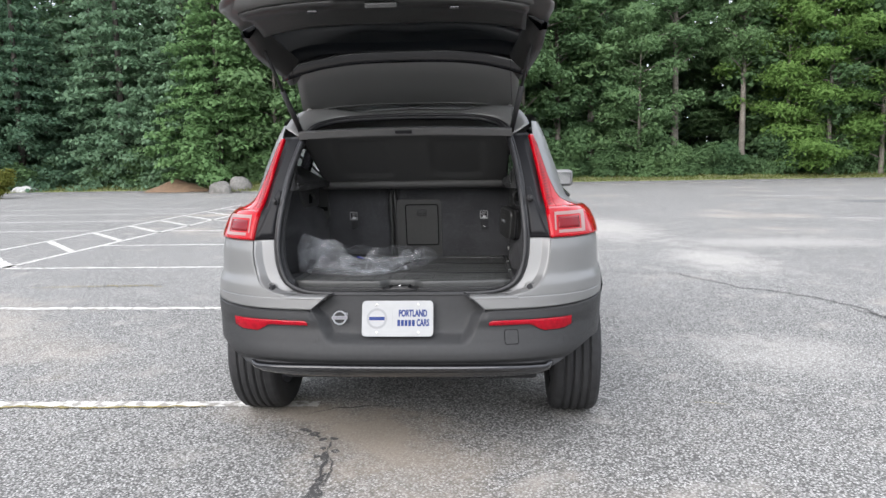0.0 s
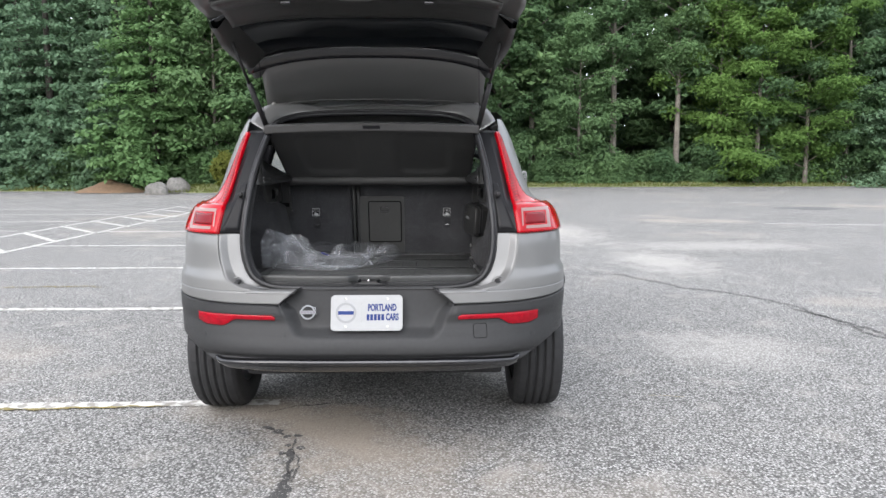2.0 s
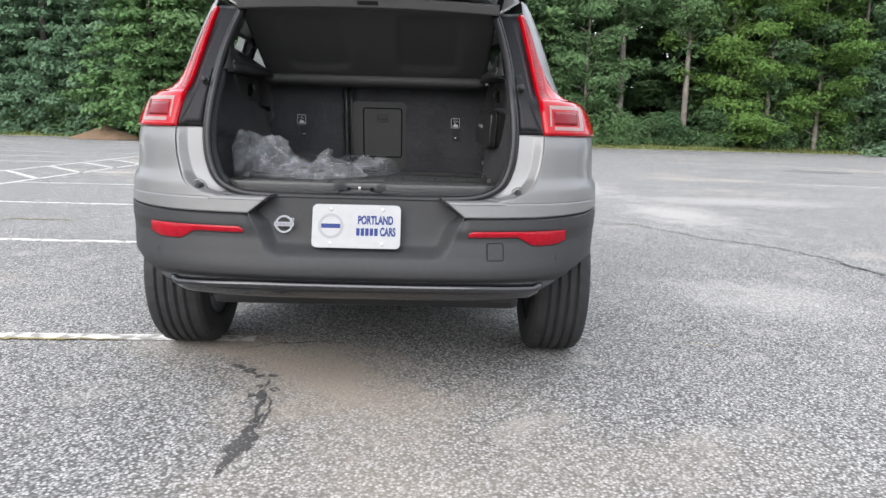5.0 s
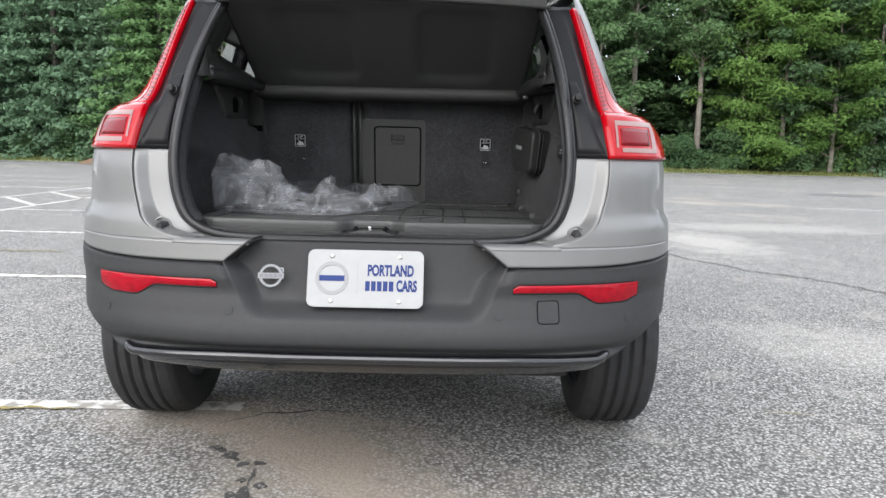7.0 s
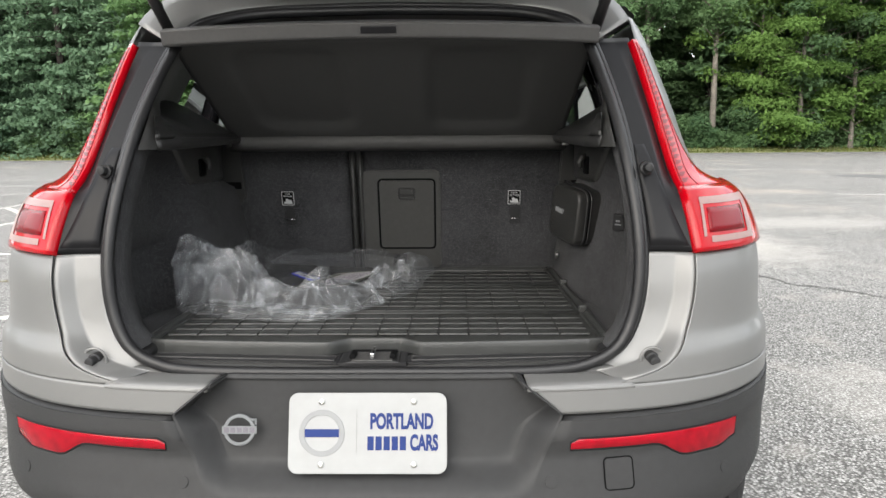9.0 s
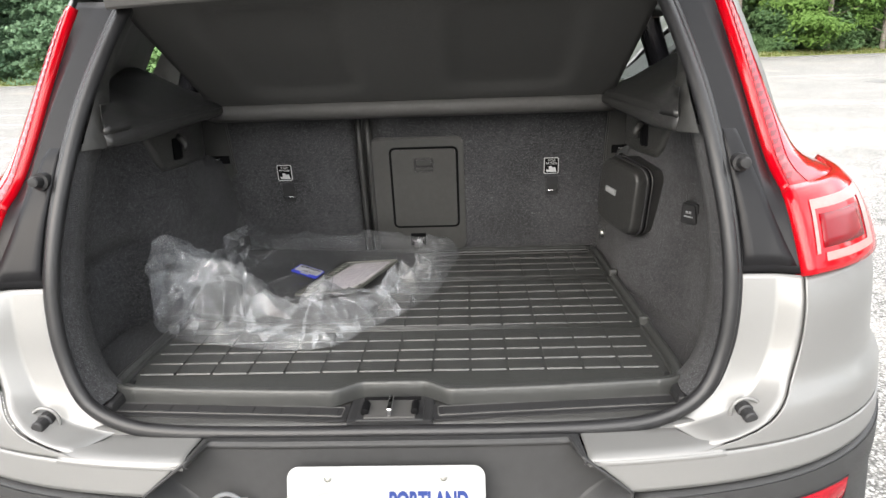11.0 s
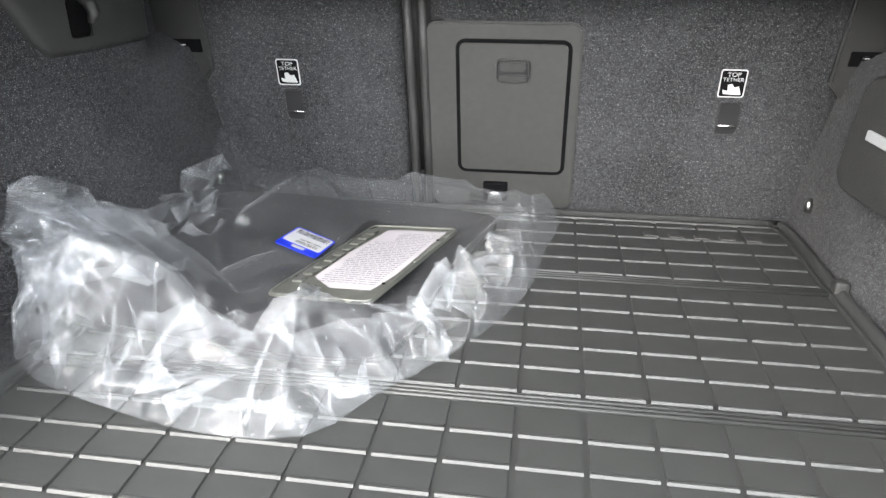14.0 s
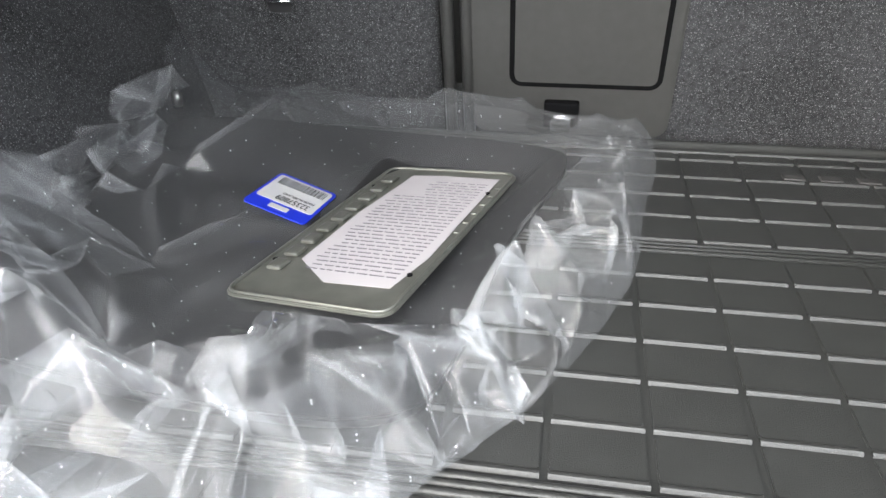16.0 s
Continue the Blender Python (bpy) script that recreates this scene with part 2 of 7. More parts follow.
def asphalt_material():
    """Old pale asphalt: exposed stones, sandy patches, faint darker repairs."""
    m, nt, b = material("worn_asphalt")
    co = nt.nodes.new("ShaderNodeTexCoord")
    pos = co.outputs["Object"]

    def noise_node(scale, detail=4.0, rough=0.5):
        n = nt.nodes.new("ShaderNodeTexNoise")
        n.inputs["Scale"].default_value, n.inputs["Detail"].default_value, n.inputs["Roughness"].default_value = scale, detail, rough
        nt.links.new(pos, n.inputs["Vector"])
        return n.outputs["Fac"]

    def ramp_node(src, p0, p1, c0=(0, 0, 0), c1=(1, 1, 1)):
        r = nt.nodes.new("ShaderNodeValToRGB")
        r.color_ramp.elements[0].position, r.color_ramp.elements[1].position = p0, p1
        r.color_ramp.elements[0].color, r.color_ramp.elements[1].color = (*c0, 1), (*c1, 1)
        nt.links.new(src, r.inputs["Fac"])
        return r.outputs["Color"]

    def mix_node(fac, a, c):
        x = nt.nodes.new("ShaderNodeMix")
        x.data_type = "RGBA"
        for sock, v in ((x.inputs[0], fac), (x.inputs[6], a), (x.inputs[7], c)):
            if isinstance(v, (tuple, float)):
                sock.default_value = v if isinstance(v, float) else (*v, 1)
            else:
                nt.links.new(v, sock)
        return x.outputs[2]

    vor = nt.nodes.new("ShaderNodeTexVoronoi")
    vor.inputs["Scale"].default_value = 96.0
    nt.links.new(pos, vor.inputs["Vector"])
    stones = ramp_node(vor.outputs["Color"], 0.1, 0.9, (0.030, 0.030, 0.029), (0.72, 0.705, 0.68))
    broad = ramp_node(noise_node(0.45, 6.0, 0.6), 0.35, 0.7, (0.170, 0.167, 0.162), (0.310, 0.304, 0.292))
    col = mix_node(0.58, broad, stones)
    gaps = ramp_node(vor.outputs["Distance"], 0.25, 0.75)
    col = mix_node(gaps, col, (0.075, 0.074, 0.07))
    fine = ramp_node(noise_node(2.4, 6.0, 0.65), 0.55, 0.72)
    col = mix_node(fine, col, mix_node(0.5, col, (0.34, 0.32, 0.29)))
    # drifts of sand
    drift = ramp_node(noise_node(0.22, 5.0, 0.6), 0.56, 0.72)
    col = mix_node(drift, col, mix_node(0.55, col, (0.42, 0.36, 0.29)))
    # a sandy wash that runs out from below the car
    sep = nt.nodes.new("ShaderNodeSeparateXYZ")
    nt.links.new(pos, sep.inputs[0])

    def blob(cx, cy, sx, sy):
        vm = nt.nodes.new("ShaderNodeVectorMath")
        vm.operation = "SUBTRACT"
        nt.links.new(pos, vm.inputs[0])
        vm.inputs[1].default_value = (cx, cy, 0)
        sc = nt.nodes.new("ShaderNodeVectorMath")
        sc.operation = "MULTIPLY"
        nt.links.new(vm.outputs[0], sc.inputs[0])
        sc.inputs[1].default_value = (1 / sx, 1 / sy, 0)
        ln = nt.nodes.new("ShaderNodeVectorMath")
        ln.operation = "LENGTH"
        nt.links.new(sc.outputs[0], ln.inputs[0])
        nz = nt.nodes.new("ShaderNodeMath")
        nz.operation = "MULTIPLY_ADD"
        nt.links.new(noise_node(3.2, 7.0, 0.7), nz.inputs[0])
        nz.inputs[1].default_value = 2.4
        sh = nt.nodes.new("ShaderNodeMath")
        sh.operation = "SUBTRACT"
        nt.links.new(ln.outputs["Value"], sh.inputs[0])
        sh.inputs[1].default_value = 1.55
        nt.links.new(sh.outputs[0], nz.inputs[2])
        return ramp_node(nz.outputs[0], 0.0, 1.0, (1, 1, 1), (0, 0, 0))

    for cx, cy, sx, sy, strength in ((-0.58, 0.66, 0.40, 0.22, 0.75), (-0.16, 0.36, 0.34, 0.36, 0.85), (0.10, 0.0, 0.45, 0.30, 0.5), (0.6, -0.45, 0.9, 0.35, 0.28)):
        f = nt.nodes.new("ShaderNodeMath")
        f.operation = "MULTIPLY"
        f.inputs[1].default_value = strength
        nt.links.new(blob(cx, cy, sx, sy), f.inputs[0])
        col = mix_node(f.outputs[0], col, (0.285, 0.245, 0.20))
    # pale dusty streaks
    for cx, cy, sx, sy, strength in ((3.4, 6.6, 0.55, 1.2, 0.5), (2.7, 11.5, 0.9, 2.4, 0.5), (5.0, 8.6, 1.6, 0.7, 0.4), (2.35, 1.9, 0.6, 0.5, 0.3)):
        f = nt.nodes.new("ShaderNodeMath")
        f.operation = "MULTIPLY"
        f.inputs[1].default_value = strength
        nt.links.new(blob(cx, cy, sx, sy), f.inputs[0])
        col = mix_node(f.outputs[0], col, (0.42, 0.40, 0.37))
    nt.links.new(col, b.inputs["Base Color"])
    b.inputs["Roughness"].default_value = 0.9
    b.inputs["Specular IOR Level"].default_value = 0.3
    bp = nt.nodes.new("ShaderNodeBump")
    bp.inputs["Strength"].default_value, bp.inputs["Distance"].default_value = 0.55, 0.003
    bp.invert = True
    nt.links.new(vor.outputs["Distance"], bp.inputs["Height"])
    nt.links.new(bp.outputs["Normal"], b.inputs["Normal"])
    return m


M_ASPHALT = asphalt_material()
M_LINE = surface("worn_white_line", (0.54, 0.53, 0.50), 0.8, vary=0.12, scale=12, bump=0.6, bump_scale=120, speck=((0.24, 0.225, 0.20), 16, 0.47, 0.58), big=3.0)
M_CRACK = surface("open_crack", (0.022, 0.021, 0.02), 0.95, vary=0.3, scale=30, bump=0.8, bump_scale=80)
M_TAR = surface("crack_sealant", (0.050, 0.048, 0.046), 0.7, vary=0.3, scale=40, bump=0.8, bump_scale=80, speck=((0.26, 0.25, 0.235), 85, 0.60, 0.68))
M_VERGE = surface("mown_verge", (0.13, 0.155, 0.055), 0.95, vary=0.35, scale=4, bump=1.0, bump_scale=40, speck=((0.20, 0.17, 0.10), 3.0, 0.5, 0.7), big=0.6)
M_FOREST = surface("forest_floor", (0.035, 0.033, 0.02), 0.95, vary=0.3, scale=3, bump=1.0, bump_scale=20)
M_WEED = surface("dry_weed", (0.22, 0.18, 0.07), 0.9, vary=0.3, scale=20)


def film_material():
    """Clear polythene: seen through, with a thin milky haze, pin-prick vent holes and a sharp gloss along the folds."""
    m, nt, b = material("clear_polythene")
    nt.nodes.remove(b)
    tr, gl, sheen, df, tl = (nt.nodes.new("ShaderNodeBsdf" + k) for k in ("Transparent", "Glossy", "Glossy", "Diffuse", "Translucent"))
    tr.inputs["Color"].default_value = (0.95, 0.96, 0.97, 1)
    gl.inputs["Color"].default_value, gl.inputs["Roughness"].default_value = (1, 1, 1, 1), 0.03
    sheen.inputs["Color"].default_value, sheen.inputs["Roughness"].default_value = (0.92, 0.94, 0.97, 1), 0.34
    df.inputs["Color"].default_value = (0.78, 0.80, 0.83, 1)
    tl.inputs["Color"].default_value = (0.78, 0.80, 0.83, 1)
    co = nt.nodes.new("ShaderNodeTexCoord")
    no = nt.nodes.new("ShaderNodeTexNoise")
    no.inputs["Scale"].default_value, no.inputs["Detail"].default_value = 11.0, 6.0
    nt.links.new(co.outputs["Object"], no.inputs["Vector"])
    hz = nt.nodes.new("ShaderNodeMapRange")
    hz.inputs["From Min"].default_value, hz.inputs["From Max"].default_value = 0.38, 0.7
    hz.inputs["To Min"].default_value, hz.inputs["To Max"].default_value = FILM_HAZE
    nt.links.new(no.outputs["Fac"], hz.inputs["Value"])
    vo = nt.nodes.new("ShaderNodeTexVoronoi")
    vo.voronoi_dimensions = "2D"
    vo.inputs["Scale"].default_value, vo.inputs["Randomness"].default_value = 34.0, 0.45
    nt.links.new(co.outputs["Object"], vo.inputs["Vector"])
    hole = nt.nodes.new("ShaderNodeMath")
    hole.operation = "LESS_THAN"
    hole.inputs[1].default_value = 0.021
    nt.links.new(vo.outputs["Distance"], hole.inputs[0])
    veil = nt.nodes.new("ShaderNodeMath")
    veil.operation = "MULTIPLY_ADD"
    veil.inputs[1].default_value = 0.5
    nt.links.new(hole.outputs[0], veil.inputs[0])
    # fold highlights painted in: sharp creases get extra pale haze
    geo = nt.nodes.new("ShaderNodeNewGeometry")
    white = nt.nodes.new("ShaderNodeMapRange")
    white.inputs["From Min"].default_value, white.inputs["From Max"].default_value = 0.522, 0.60
    white.inputs["To Min"].default_value, white.inputs["To Max"].default_value = 0.0, 0.21
    nt.links.new(geo.outputs["Pointiness"], white.inputs["Value"])
    haze = nt.nodes.new("ShaderNodeMath")
    nt.links.new(hz.outputs["Result"], haze.inputs[0])
    nt.links.new(white.outputs["Result"], haze.inputs[1])
    nt.links.new(haze.outputs[0], veil.inputs[2])
    # fine crinkles
    cr = nt.nodes.new("ShaderNodeTexNoise")
    cr.inputs["Scale"].default_value, cr.inputs["Detail"].default_value = 30.0, 1.0
    nt.links.new(co.outputs["Object"], cr.inputs["Vector"])
    bp = nt.nodes.new("ShaderNodeBump")
    bp.inputs["Strength"].default_value, bp.inputs["Distance"].default_value = 0.10, 0.004
    nt.links.new(cr.outputs["Fac"], bp.inputs["Height"])
    fr = nt.nodes.new("ShaderNodeFresnel")
    fr.inputs["IOR"].default_value = 1.5
    lw = nt.nodes.new("ShaderNodeLayerWeight")
    lw.inputs["Blend"].default_value = 0.35
    sh = nt.nodes.new("ShaderNodeMapRange")
    sh.inputs["From Min"].default_value, sh.inputs["To Min"].default_value, sh.inputs["To Max"].default_value = 0.32, 0.0, 0.10
    nt.links.new(lw.outputs["Facing"], sh.inputs["Value"])
    for sock in (gl.inputs["Normal"], sheen.inputs["Normal"], fr.inputs["Normal"]):
        nt.links.new(bp.outputs["Normal"], sock)
    two = nt.nodes.new("ShaderNodeMath")
    two.operation, two.use_clamp = "MULTIPLY", True
    two.inputs[1].default_value = 0.42
    nt.links.new(fr.outputs["Fac"], two.inputs[0])
    m0, m1, m2, m3 = (nt.nodes.new("ShaderNodeMixShader") for _ in range(4))
    m0.inputs[0].default_value = 0.4
    nt.links.new(df.outputs["BSDF"], m0.inputs[1])
    nt.links.new(tl.outputs["BSDF"], m0.inputs[2])
    for mixer, fac, one, other in ((m1, veil.outputs[0], tr.outputs["BSDF"], m0.outputs["Shader"]), (m2, sh.outputs["Result"], m1.outputs["Shader"], sheen.outputs["BSDF"]), (m3, two.outputs[0], m2.outputs["Shader"], gl.outputs["BSDF"])):
        nt.links.new(fac, mixer.inputs[0])
        nt.links.new(one, mixer.inputs[1])
        nt.links.new(other, mixer.inputs[2])
    nt.links.new(m3.outputs["Shader"], nt.nodes["Material Output"].inputs["Surface"])
    return m


FILM_HAZE = (0.046, 0.090)
M_FILM = film_material()


# ---- helpers for meshes ----
def part(name, bm, mat, parent=None, label="", smooth=False):
    me = bpy.data.meshes.new(name)
    bm.to_mesh(me)
    bm.free()
    me.materials.append(mat)
    if smooth:
        me.polygons.foreach_set("use_smooth", [True] * len(me.polygons))
    ob = new(name, me)
    if parent:
        ob.parent = parent
    if label:
        ob["label"] = label
    return ob


def empty(name, at=(0, 0, 0)):
    ob = new(name)
    ob.location = at
    return ob


def grid(rows, closed=False, flip=False):
    """A bmesh from rows of points."""
    bm = bmesh.new()
    vs = [[bm.verts.new(p) for p in r] for r in rows]
    for a, b in zip(vs, vs[1:]):
        n = len(a)
        for i in range(n if closed else n - 1):
            j = (i + 1) % n
            q = (a[i], a[j], b[j], b[i])
            if len(set(q)) == 4:
                bm.faces.new(q[::-1] if flip else q)
    return bm


def thicken(ob, t, offset=-1.0):
    md = ob.modifiers.new("thickness", "SOLIDIFY")
    md.thickness, md.offset = t, offset
    return ob


def box(x0, x1, y0, y1, z0, z1, bevel=0.0, seg=2):
    bm = bmesh.new()
    bmesh.ops.create_cube(bm, size=1)
    bmesh.ops.transform(bm, matrix=Matrix.Translation(((x0 + x1) / 2, (y0 + y1) / 2, (z0 + z1) / 2)) @ Matrix.Diagonal((x1 - x0, y1 - y0, z1 - z0, 1)), verts=bm.verts)
    if bevel:
        bmesh.ops.bevel(bm, geom=bm.edges[:], offset=bevel, segments=seg, affect="EDGES", profile=0.6)
    return bm


def rounded(w, h, r, n=5):
    """A rounded rectangle's outline, centred."""
    out = []
    for cx, cy, a0 in ((w / 2 - r, h / 2 - r, 0), (-w / 2 + r, h / 2 - r, 90), (-w / 2 + r, -h / 2 + r, 180), (w / 2 - r, -h / 2 + r, 270)):
        for k in range(n + 1):
            a = radians(a0 + 90 * k / n)
            out.append((cx + r * math.cos(a), cy + r * math.sin(a)))
    return out


def plate_of(outline, depth, bevel=0.0):
    """A flat outline in x, y given a thickness along z (top at 0)."""
    bm = bmesh.new()
    top = [bm.verts.new((x, y, 0)) for x, y in outline]
    face = bm.faces.new(top)
    ex = bmesh.ops.extrude_face_region(bm, geom=[face])
    bmesh.ops.translate(bm, vec=(0, 0, -depth), verts=[v for v in ex["geom"] if isinstance(v, bmesh.types.BMVert)])
    bmesh.ops.recalc_face_normals(bm, faces=bm.faces)
    if bevel:
        edges = [e for e in bm.edges if abs(e.verts[0].co.z) < 1e-6 and abs(e.verts[1].co.z) < 1e-6]
        bmesh.ops.bevel(bm, geom=edges, offset=bevel, segments=2, affect="EDGES")
    return bm


def moved(bm, m):
    bmesh.ops.transform(bm, matrix=m, verts=bm.verts)
    return bm


def joined(*bms):
    out = bmesh.new()
    for b in bms:
        me = bpy.data.meshes.new("tmp")
        b.to_mesh(me)
        b.free()
        out.from_mesh(me)
        bpy.data.meshes.remove(me)
    return out


def tube(points, r, n=10, closed=False):
    """A round bar along points; r is one radius or one for each point."""
    pts = [Vector(p) for p in points]
    rows = []
    up = Vector((0, 0, 1))
    for i, p in enumerate(pts):
        a = pts[i - 1] if (i or closed) else p
        b = pts[(i + 1) % len(pts)] if (i < len(pts) - 1 or closed) else p
        d = (b - a).normalized()
        if i == 0:
            s = d.cross(up if abs(d.z) < 0.9 else Vector((0, 1, 0))).normalized()
        else:
            s = (s - d * s.dot(d)).normalized()
        t = s.cross(d)
        rr = r[i] if isinstance(r, (list, tuple)) else r
        rows.append([p + rr * (math.cos(2 * math.pi * k / n) * s + math.sin(2 * math.pi * k / n) * t) for k in range(n)])
    if closed:
        rows.append(rows[0])
    bm = grid(rows, closed=True)
    if not closed:
        for row in (0, -1):
            c = pts[row]
            ring = [v for v in bm.verts if (v.co - c).length < 1.6 * (r[row] if isinstance(r, (list, tuple)) else r) + 1e-6]
            if len(ring) >= n:
                ring = ring[:n] if row == 0 else ring[-n:]
                try:
                    bm.faces.new(ring)
                except ValueError:
                    pass
    bmesh.ops.remove_doubles(bm, verts=bm.verts, dist=1e-6)
    bmesh.ops.recalc_face_normals(bm, faces=bm.faces)
    return bm


def curve(points, n=8, closed=False):
    """A Catmull-Rom curve through points."""
    p = [Vector(q) for q in points]
    out = []
    m = len(p)
    for i in range(m if closed else m - 1):
        if closed:
            a, b, c, d = p[i - 1], p[i], p[(i + 1) % m], p[(i + 2) % m]
        else:
            a, b, c, d = p[max(0, i - 1)], p[i], p[i + 1], p[min(m - 1, i + 2)]
        for k in range(n):
            t = k / n
            out.append(0.5 * ((2 * b) + (c - a) * t + (2 * a - 5 * b + 4 * c - d) * t * t + (3 * b - a - 3 * c + d) * t ** 3))
    if not closed:
        out.append(p[-1])
    return out


def smooth_table(pairs):
    """A smooth function through pairs, without overshoot."""
    xs, ys = zip(*pairs)
    n = len(xs)
    d = [(ys[i + 1] - ys[i]) / (xs[i + 1] - xs[i]) for i in range(n - 1)]
    m = [d[0]] + [0 if d[i - 1] * d[i] <= 0 else 2 * d[i - 1] * d[i] / (d[i - 1] + d[i]) for i in range(1, n - 1)] + [d[-1]]

    def f(x):
        if x <= xs[0]:
            return ys[0]
        if x >= xs[-1]:
            return ys[-1]
        i = max(k for k in range(n - 1) if xs[k] <= x)
        h = xs[i + 1] - xs[i]
        t = (x - xs[i]) / h
        return (2 * t**3 - 3 * t**2 + 1) * ys[i] + (t**3 - 2 * t**2 + t) * h * m[i] + (-2 * t**3 + 3 * t**2) * ys[i + 1] + (t**3 - t**2) * h * m[i + 1]

    return f


def ease(a, b, x):
    t = min(1, max(0, (x - a) / (b - a)))
    return t * t * (3 - 2 * t)


def words(name, text, size, mat, m, parent, depth=0.0006, label="", bold=0.0):
    """Lettering as a mesh, centred, in the plane of m."""
    cu = bpy.data.curves.new(name, "FONT")
    cu.body, cu.size, cu.extrude, cu.align_x, cu.align_y = text, size, depth, "CENTER", "CENTER"
    cu.offset = bold
    tmp = bpy.data.objects.new(name, cu)
    scene.collection.objects.link(tmp)
    dg = bpy.context.evaluated_depsgraph_get()
    me = bpy.data.meshes.new_from_object(tmp.evaluated_get(dg))
    bpy.data.objects.remove(tmp)
    bpy.data.curves.remove(cu)
    me.transform(m)
    me.materials.clear()
    me.materials.append(mat)
    ob = new(name, me)
    ob.parent = parent
    if label:
        ob["label"] = label
    return ob


def strips(rects, z, mat, m, parent, name="print_bar", label=""):
    """Printed bars: x0, x1, y0, y1 in the plane of m."""
    bm = bmesh.new()
    for x0, x1, y0, y1 in rects:
        b = box(x0, x1, y0, y1, z, z + 0.0004)
        me = bpy.data.meshes.new("tmp")
        b.to_mesh(me)
        b.free()
        bm.from_mesh(me)
        bpy.data.meshes.remove(me)
    return part(name, moved(bm, m), mat, parent, label)


# ---- the lot: ground, verge, lines, cracks ----
rnd = random.Random(7)
bm = bmesh.new()
cuts = [-900, -60, -20, -6, -2, 2, 6, 20, 60, 900]
vs = [[bm.verts.new((x, y, 0)) for x in cuts] for y in cuts]
for j in range(9):
    for i in range(9):
        bm.faces.new((vs[j][i], vs[j][i + 1], vs[j + 1][i + 1], vs[j + 1][i]))
tagged(part("ground", bm, M_ASPHALT), "pale worn asphalt of an empty parking lot", "ground", kind="structure")


def sheet(name, outline, z, mat, label, category, thick=0.05, kind="structure"):
    bm = bmesh.new()
    f = bm.faces.new([bm.verts.new((x, y, z)) for x, y in outline])
    if f.normal.z < 0:
        f.normal_flip()
    ex = bmesh.ops.extrude_face_region(bm, geom=[f])
    bmesh.ops.translate(bm, vec=(0, 0, -thick), verts=[v for v in ex["geom"] if isinstance(v, bmesh.types.BMVert)])
    bmesh.ops.recalc_face_normals(bm, faces=bm.faces)
    return tagged(part(name, bm, mat), label, category, kind=kind)


def edge_y(x):
    """The far edge of the lot."""
    if x < -14:
        return 36.5 + 0.03 * (x + 14)
    if x < -7:
        return 33.0
    return 33.0 + 10.0 * ease(-7, 3, x) + 0.02 * x


xs_edge = [-120, -70, -40, -28, -20, -14.6, -14.4, -12, -9, -7, -5, -3, -1, 1, 3, 6, 12, 18, 25, 35, 60, 120]
rows = [[(x, edge_y(x) + d, z) for x in xs_edge] for d, z in ((0.2, -0.05), (0.25, 0.085), (1.2, 0.16), (2.6, 0.30), (4.5, 0.45), (9.0, 0.50), (16.0, 0.50), (16.0, 0.0))]
tagged(part("verge", grid(rows), M_VERGE, smooth=True), "mown grass verge rising towards the trees", "grass verge", kind="structure")
sheet("forest_floor", [(-200, 40), (-12, 41), (2, 48.2), (200, 48.6), (200, 160), (-200, 160)], 0.53, M_FOREST, "dark leaf litter under the trees", "forest floor")
berm = [[(x, edge_y(x) + dy, z) for x in xs_edge] for dy, z in ((-0.06, 0.0), (-0.04, 0.05), (0.06, 0.085), (0.2, 0.09), (0.3, 0.06))]
tagged(part("kerb", grid(berm), M_KERB, smooth=True), "low dark asphalt kerb round the lot", "kerb", kind="structure")


def painted(name, pts, width, label):
    """A worn painted stripe along points, with ragged edges."""
    path = []
    for a, b in zip(pts, pts[1:]):
        n = max(2, int(math.dist(a, b) / 0.12))
        path += [(a[0] + (b[0] - a[0]) * k / n, a[1] + (b[1] - a[1]) * k / n) for k in range(n)]
    path.append(pts[-1])
    rows = [[], []]
    for i, p in enumerate(path):
        a, b = path[max(0, i - 1)], path[min(len(path) - 1, i + 1)]
        d = Vector((b[0] - a[0], b[1] - a[1])).normalized()
        for s, row in ((-1, rows[0]), (1, rows[1])):
            w = width * (0.5 + 0.16 * (rnd.random() - 0.5))
            row.append((p[0] - s * d.y * w, p[1] + s * d.x * w, 0.004))
    return tagged(part(name, grid(rows, flip=True), M_LINE), label, "parking line", "parking lines", "structure")


# stalls nine feet apart, running away to the side of the car
for k, (x0, x1) in enumerate(((-9.0, -0.55), (-9.5, 0.4), (-6.15, 0.2), (-6.3, -0.2), (-6.4, -1.0), (-6.5, -2.0), (-6.6, -2.5))):
    y = 0.76 + 2.737 * k
    painted("parking_line", [(x0, y + 0.03 * (x0 + 2)), (x1, y + 0.03 * (x1 + 2))] if k == 0 else [(x0, y - 0.1), (x1, y - 0.04)], 0.1, "worn white stall line on pale asphalt")
for k, (x0, x1) in enumerate(((-16.0, -8.3), (-16.5, -8.4), (-17, -8.5), (-17, -8.6))):
    painted("parking_line", [(x0, 11.55 + 2.74 * k), (x1, 11.8 + 2.74 * k)], 0.1, "worn white stall line on pale asphalt")
painted("parking_line", [(-6.2, 6.1), (-6.45, 11.0), (-6.75, 16.0), (-6.95, 21.0)], 0.1, "white edge line of a hatched zone")
painted("parking_line", [(-7.75, 8.0), (-7.95, 12.5), (-8.2, 17.0), (-8.45, 22.0)], 0.1, "white edge line of a hatched zone")
for k in range(9):
    y = 8.0 + 1.62 * k
    painted("parking_line", [(-6.33 - 0.045 * k, y), (-7.78 - 0.05 * k, y + 1.65)], 0.13, "white diagonal hatch stripe")
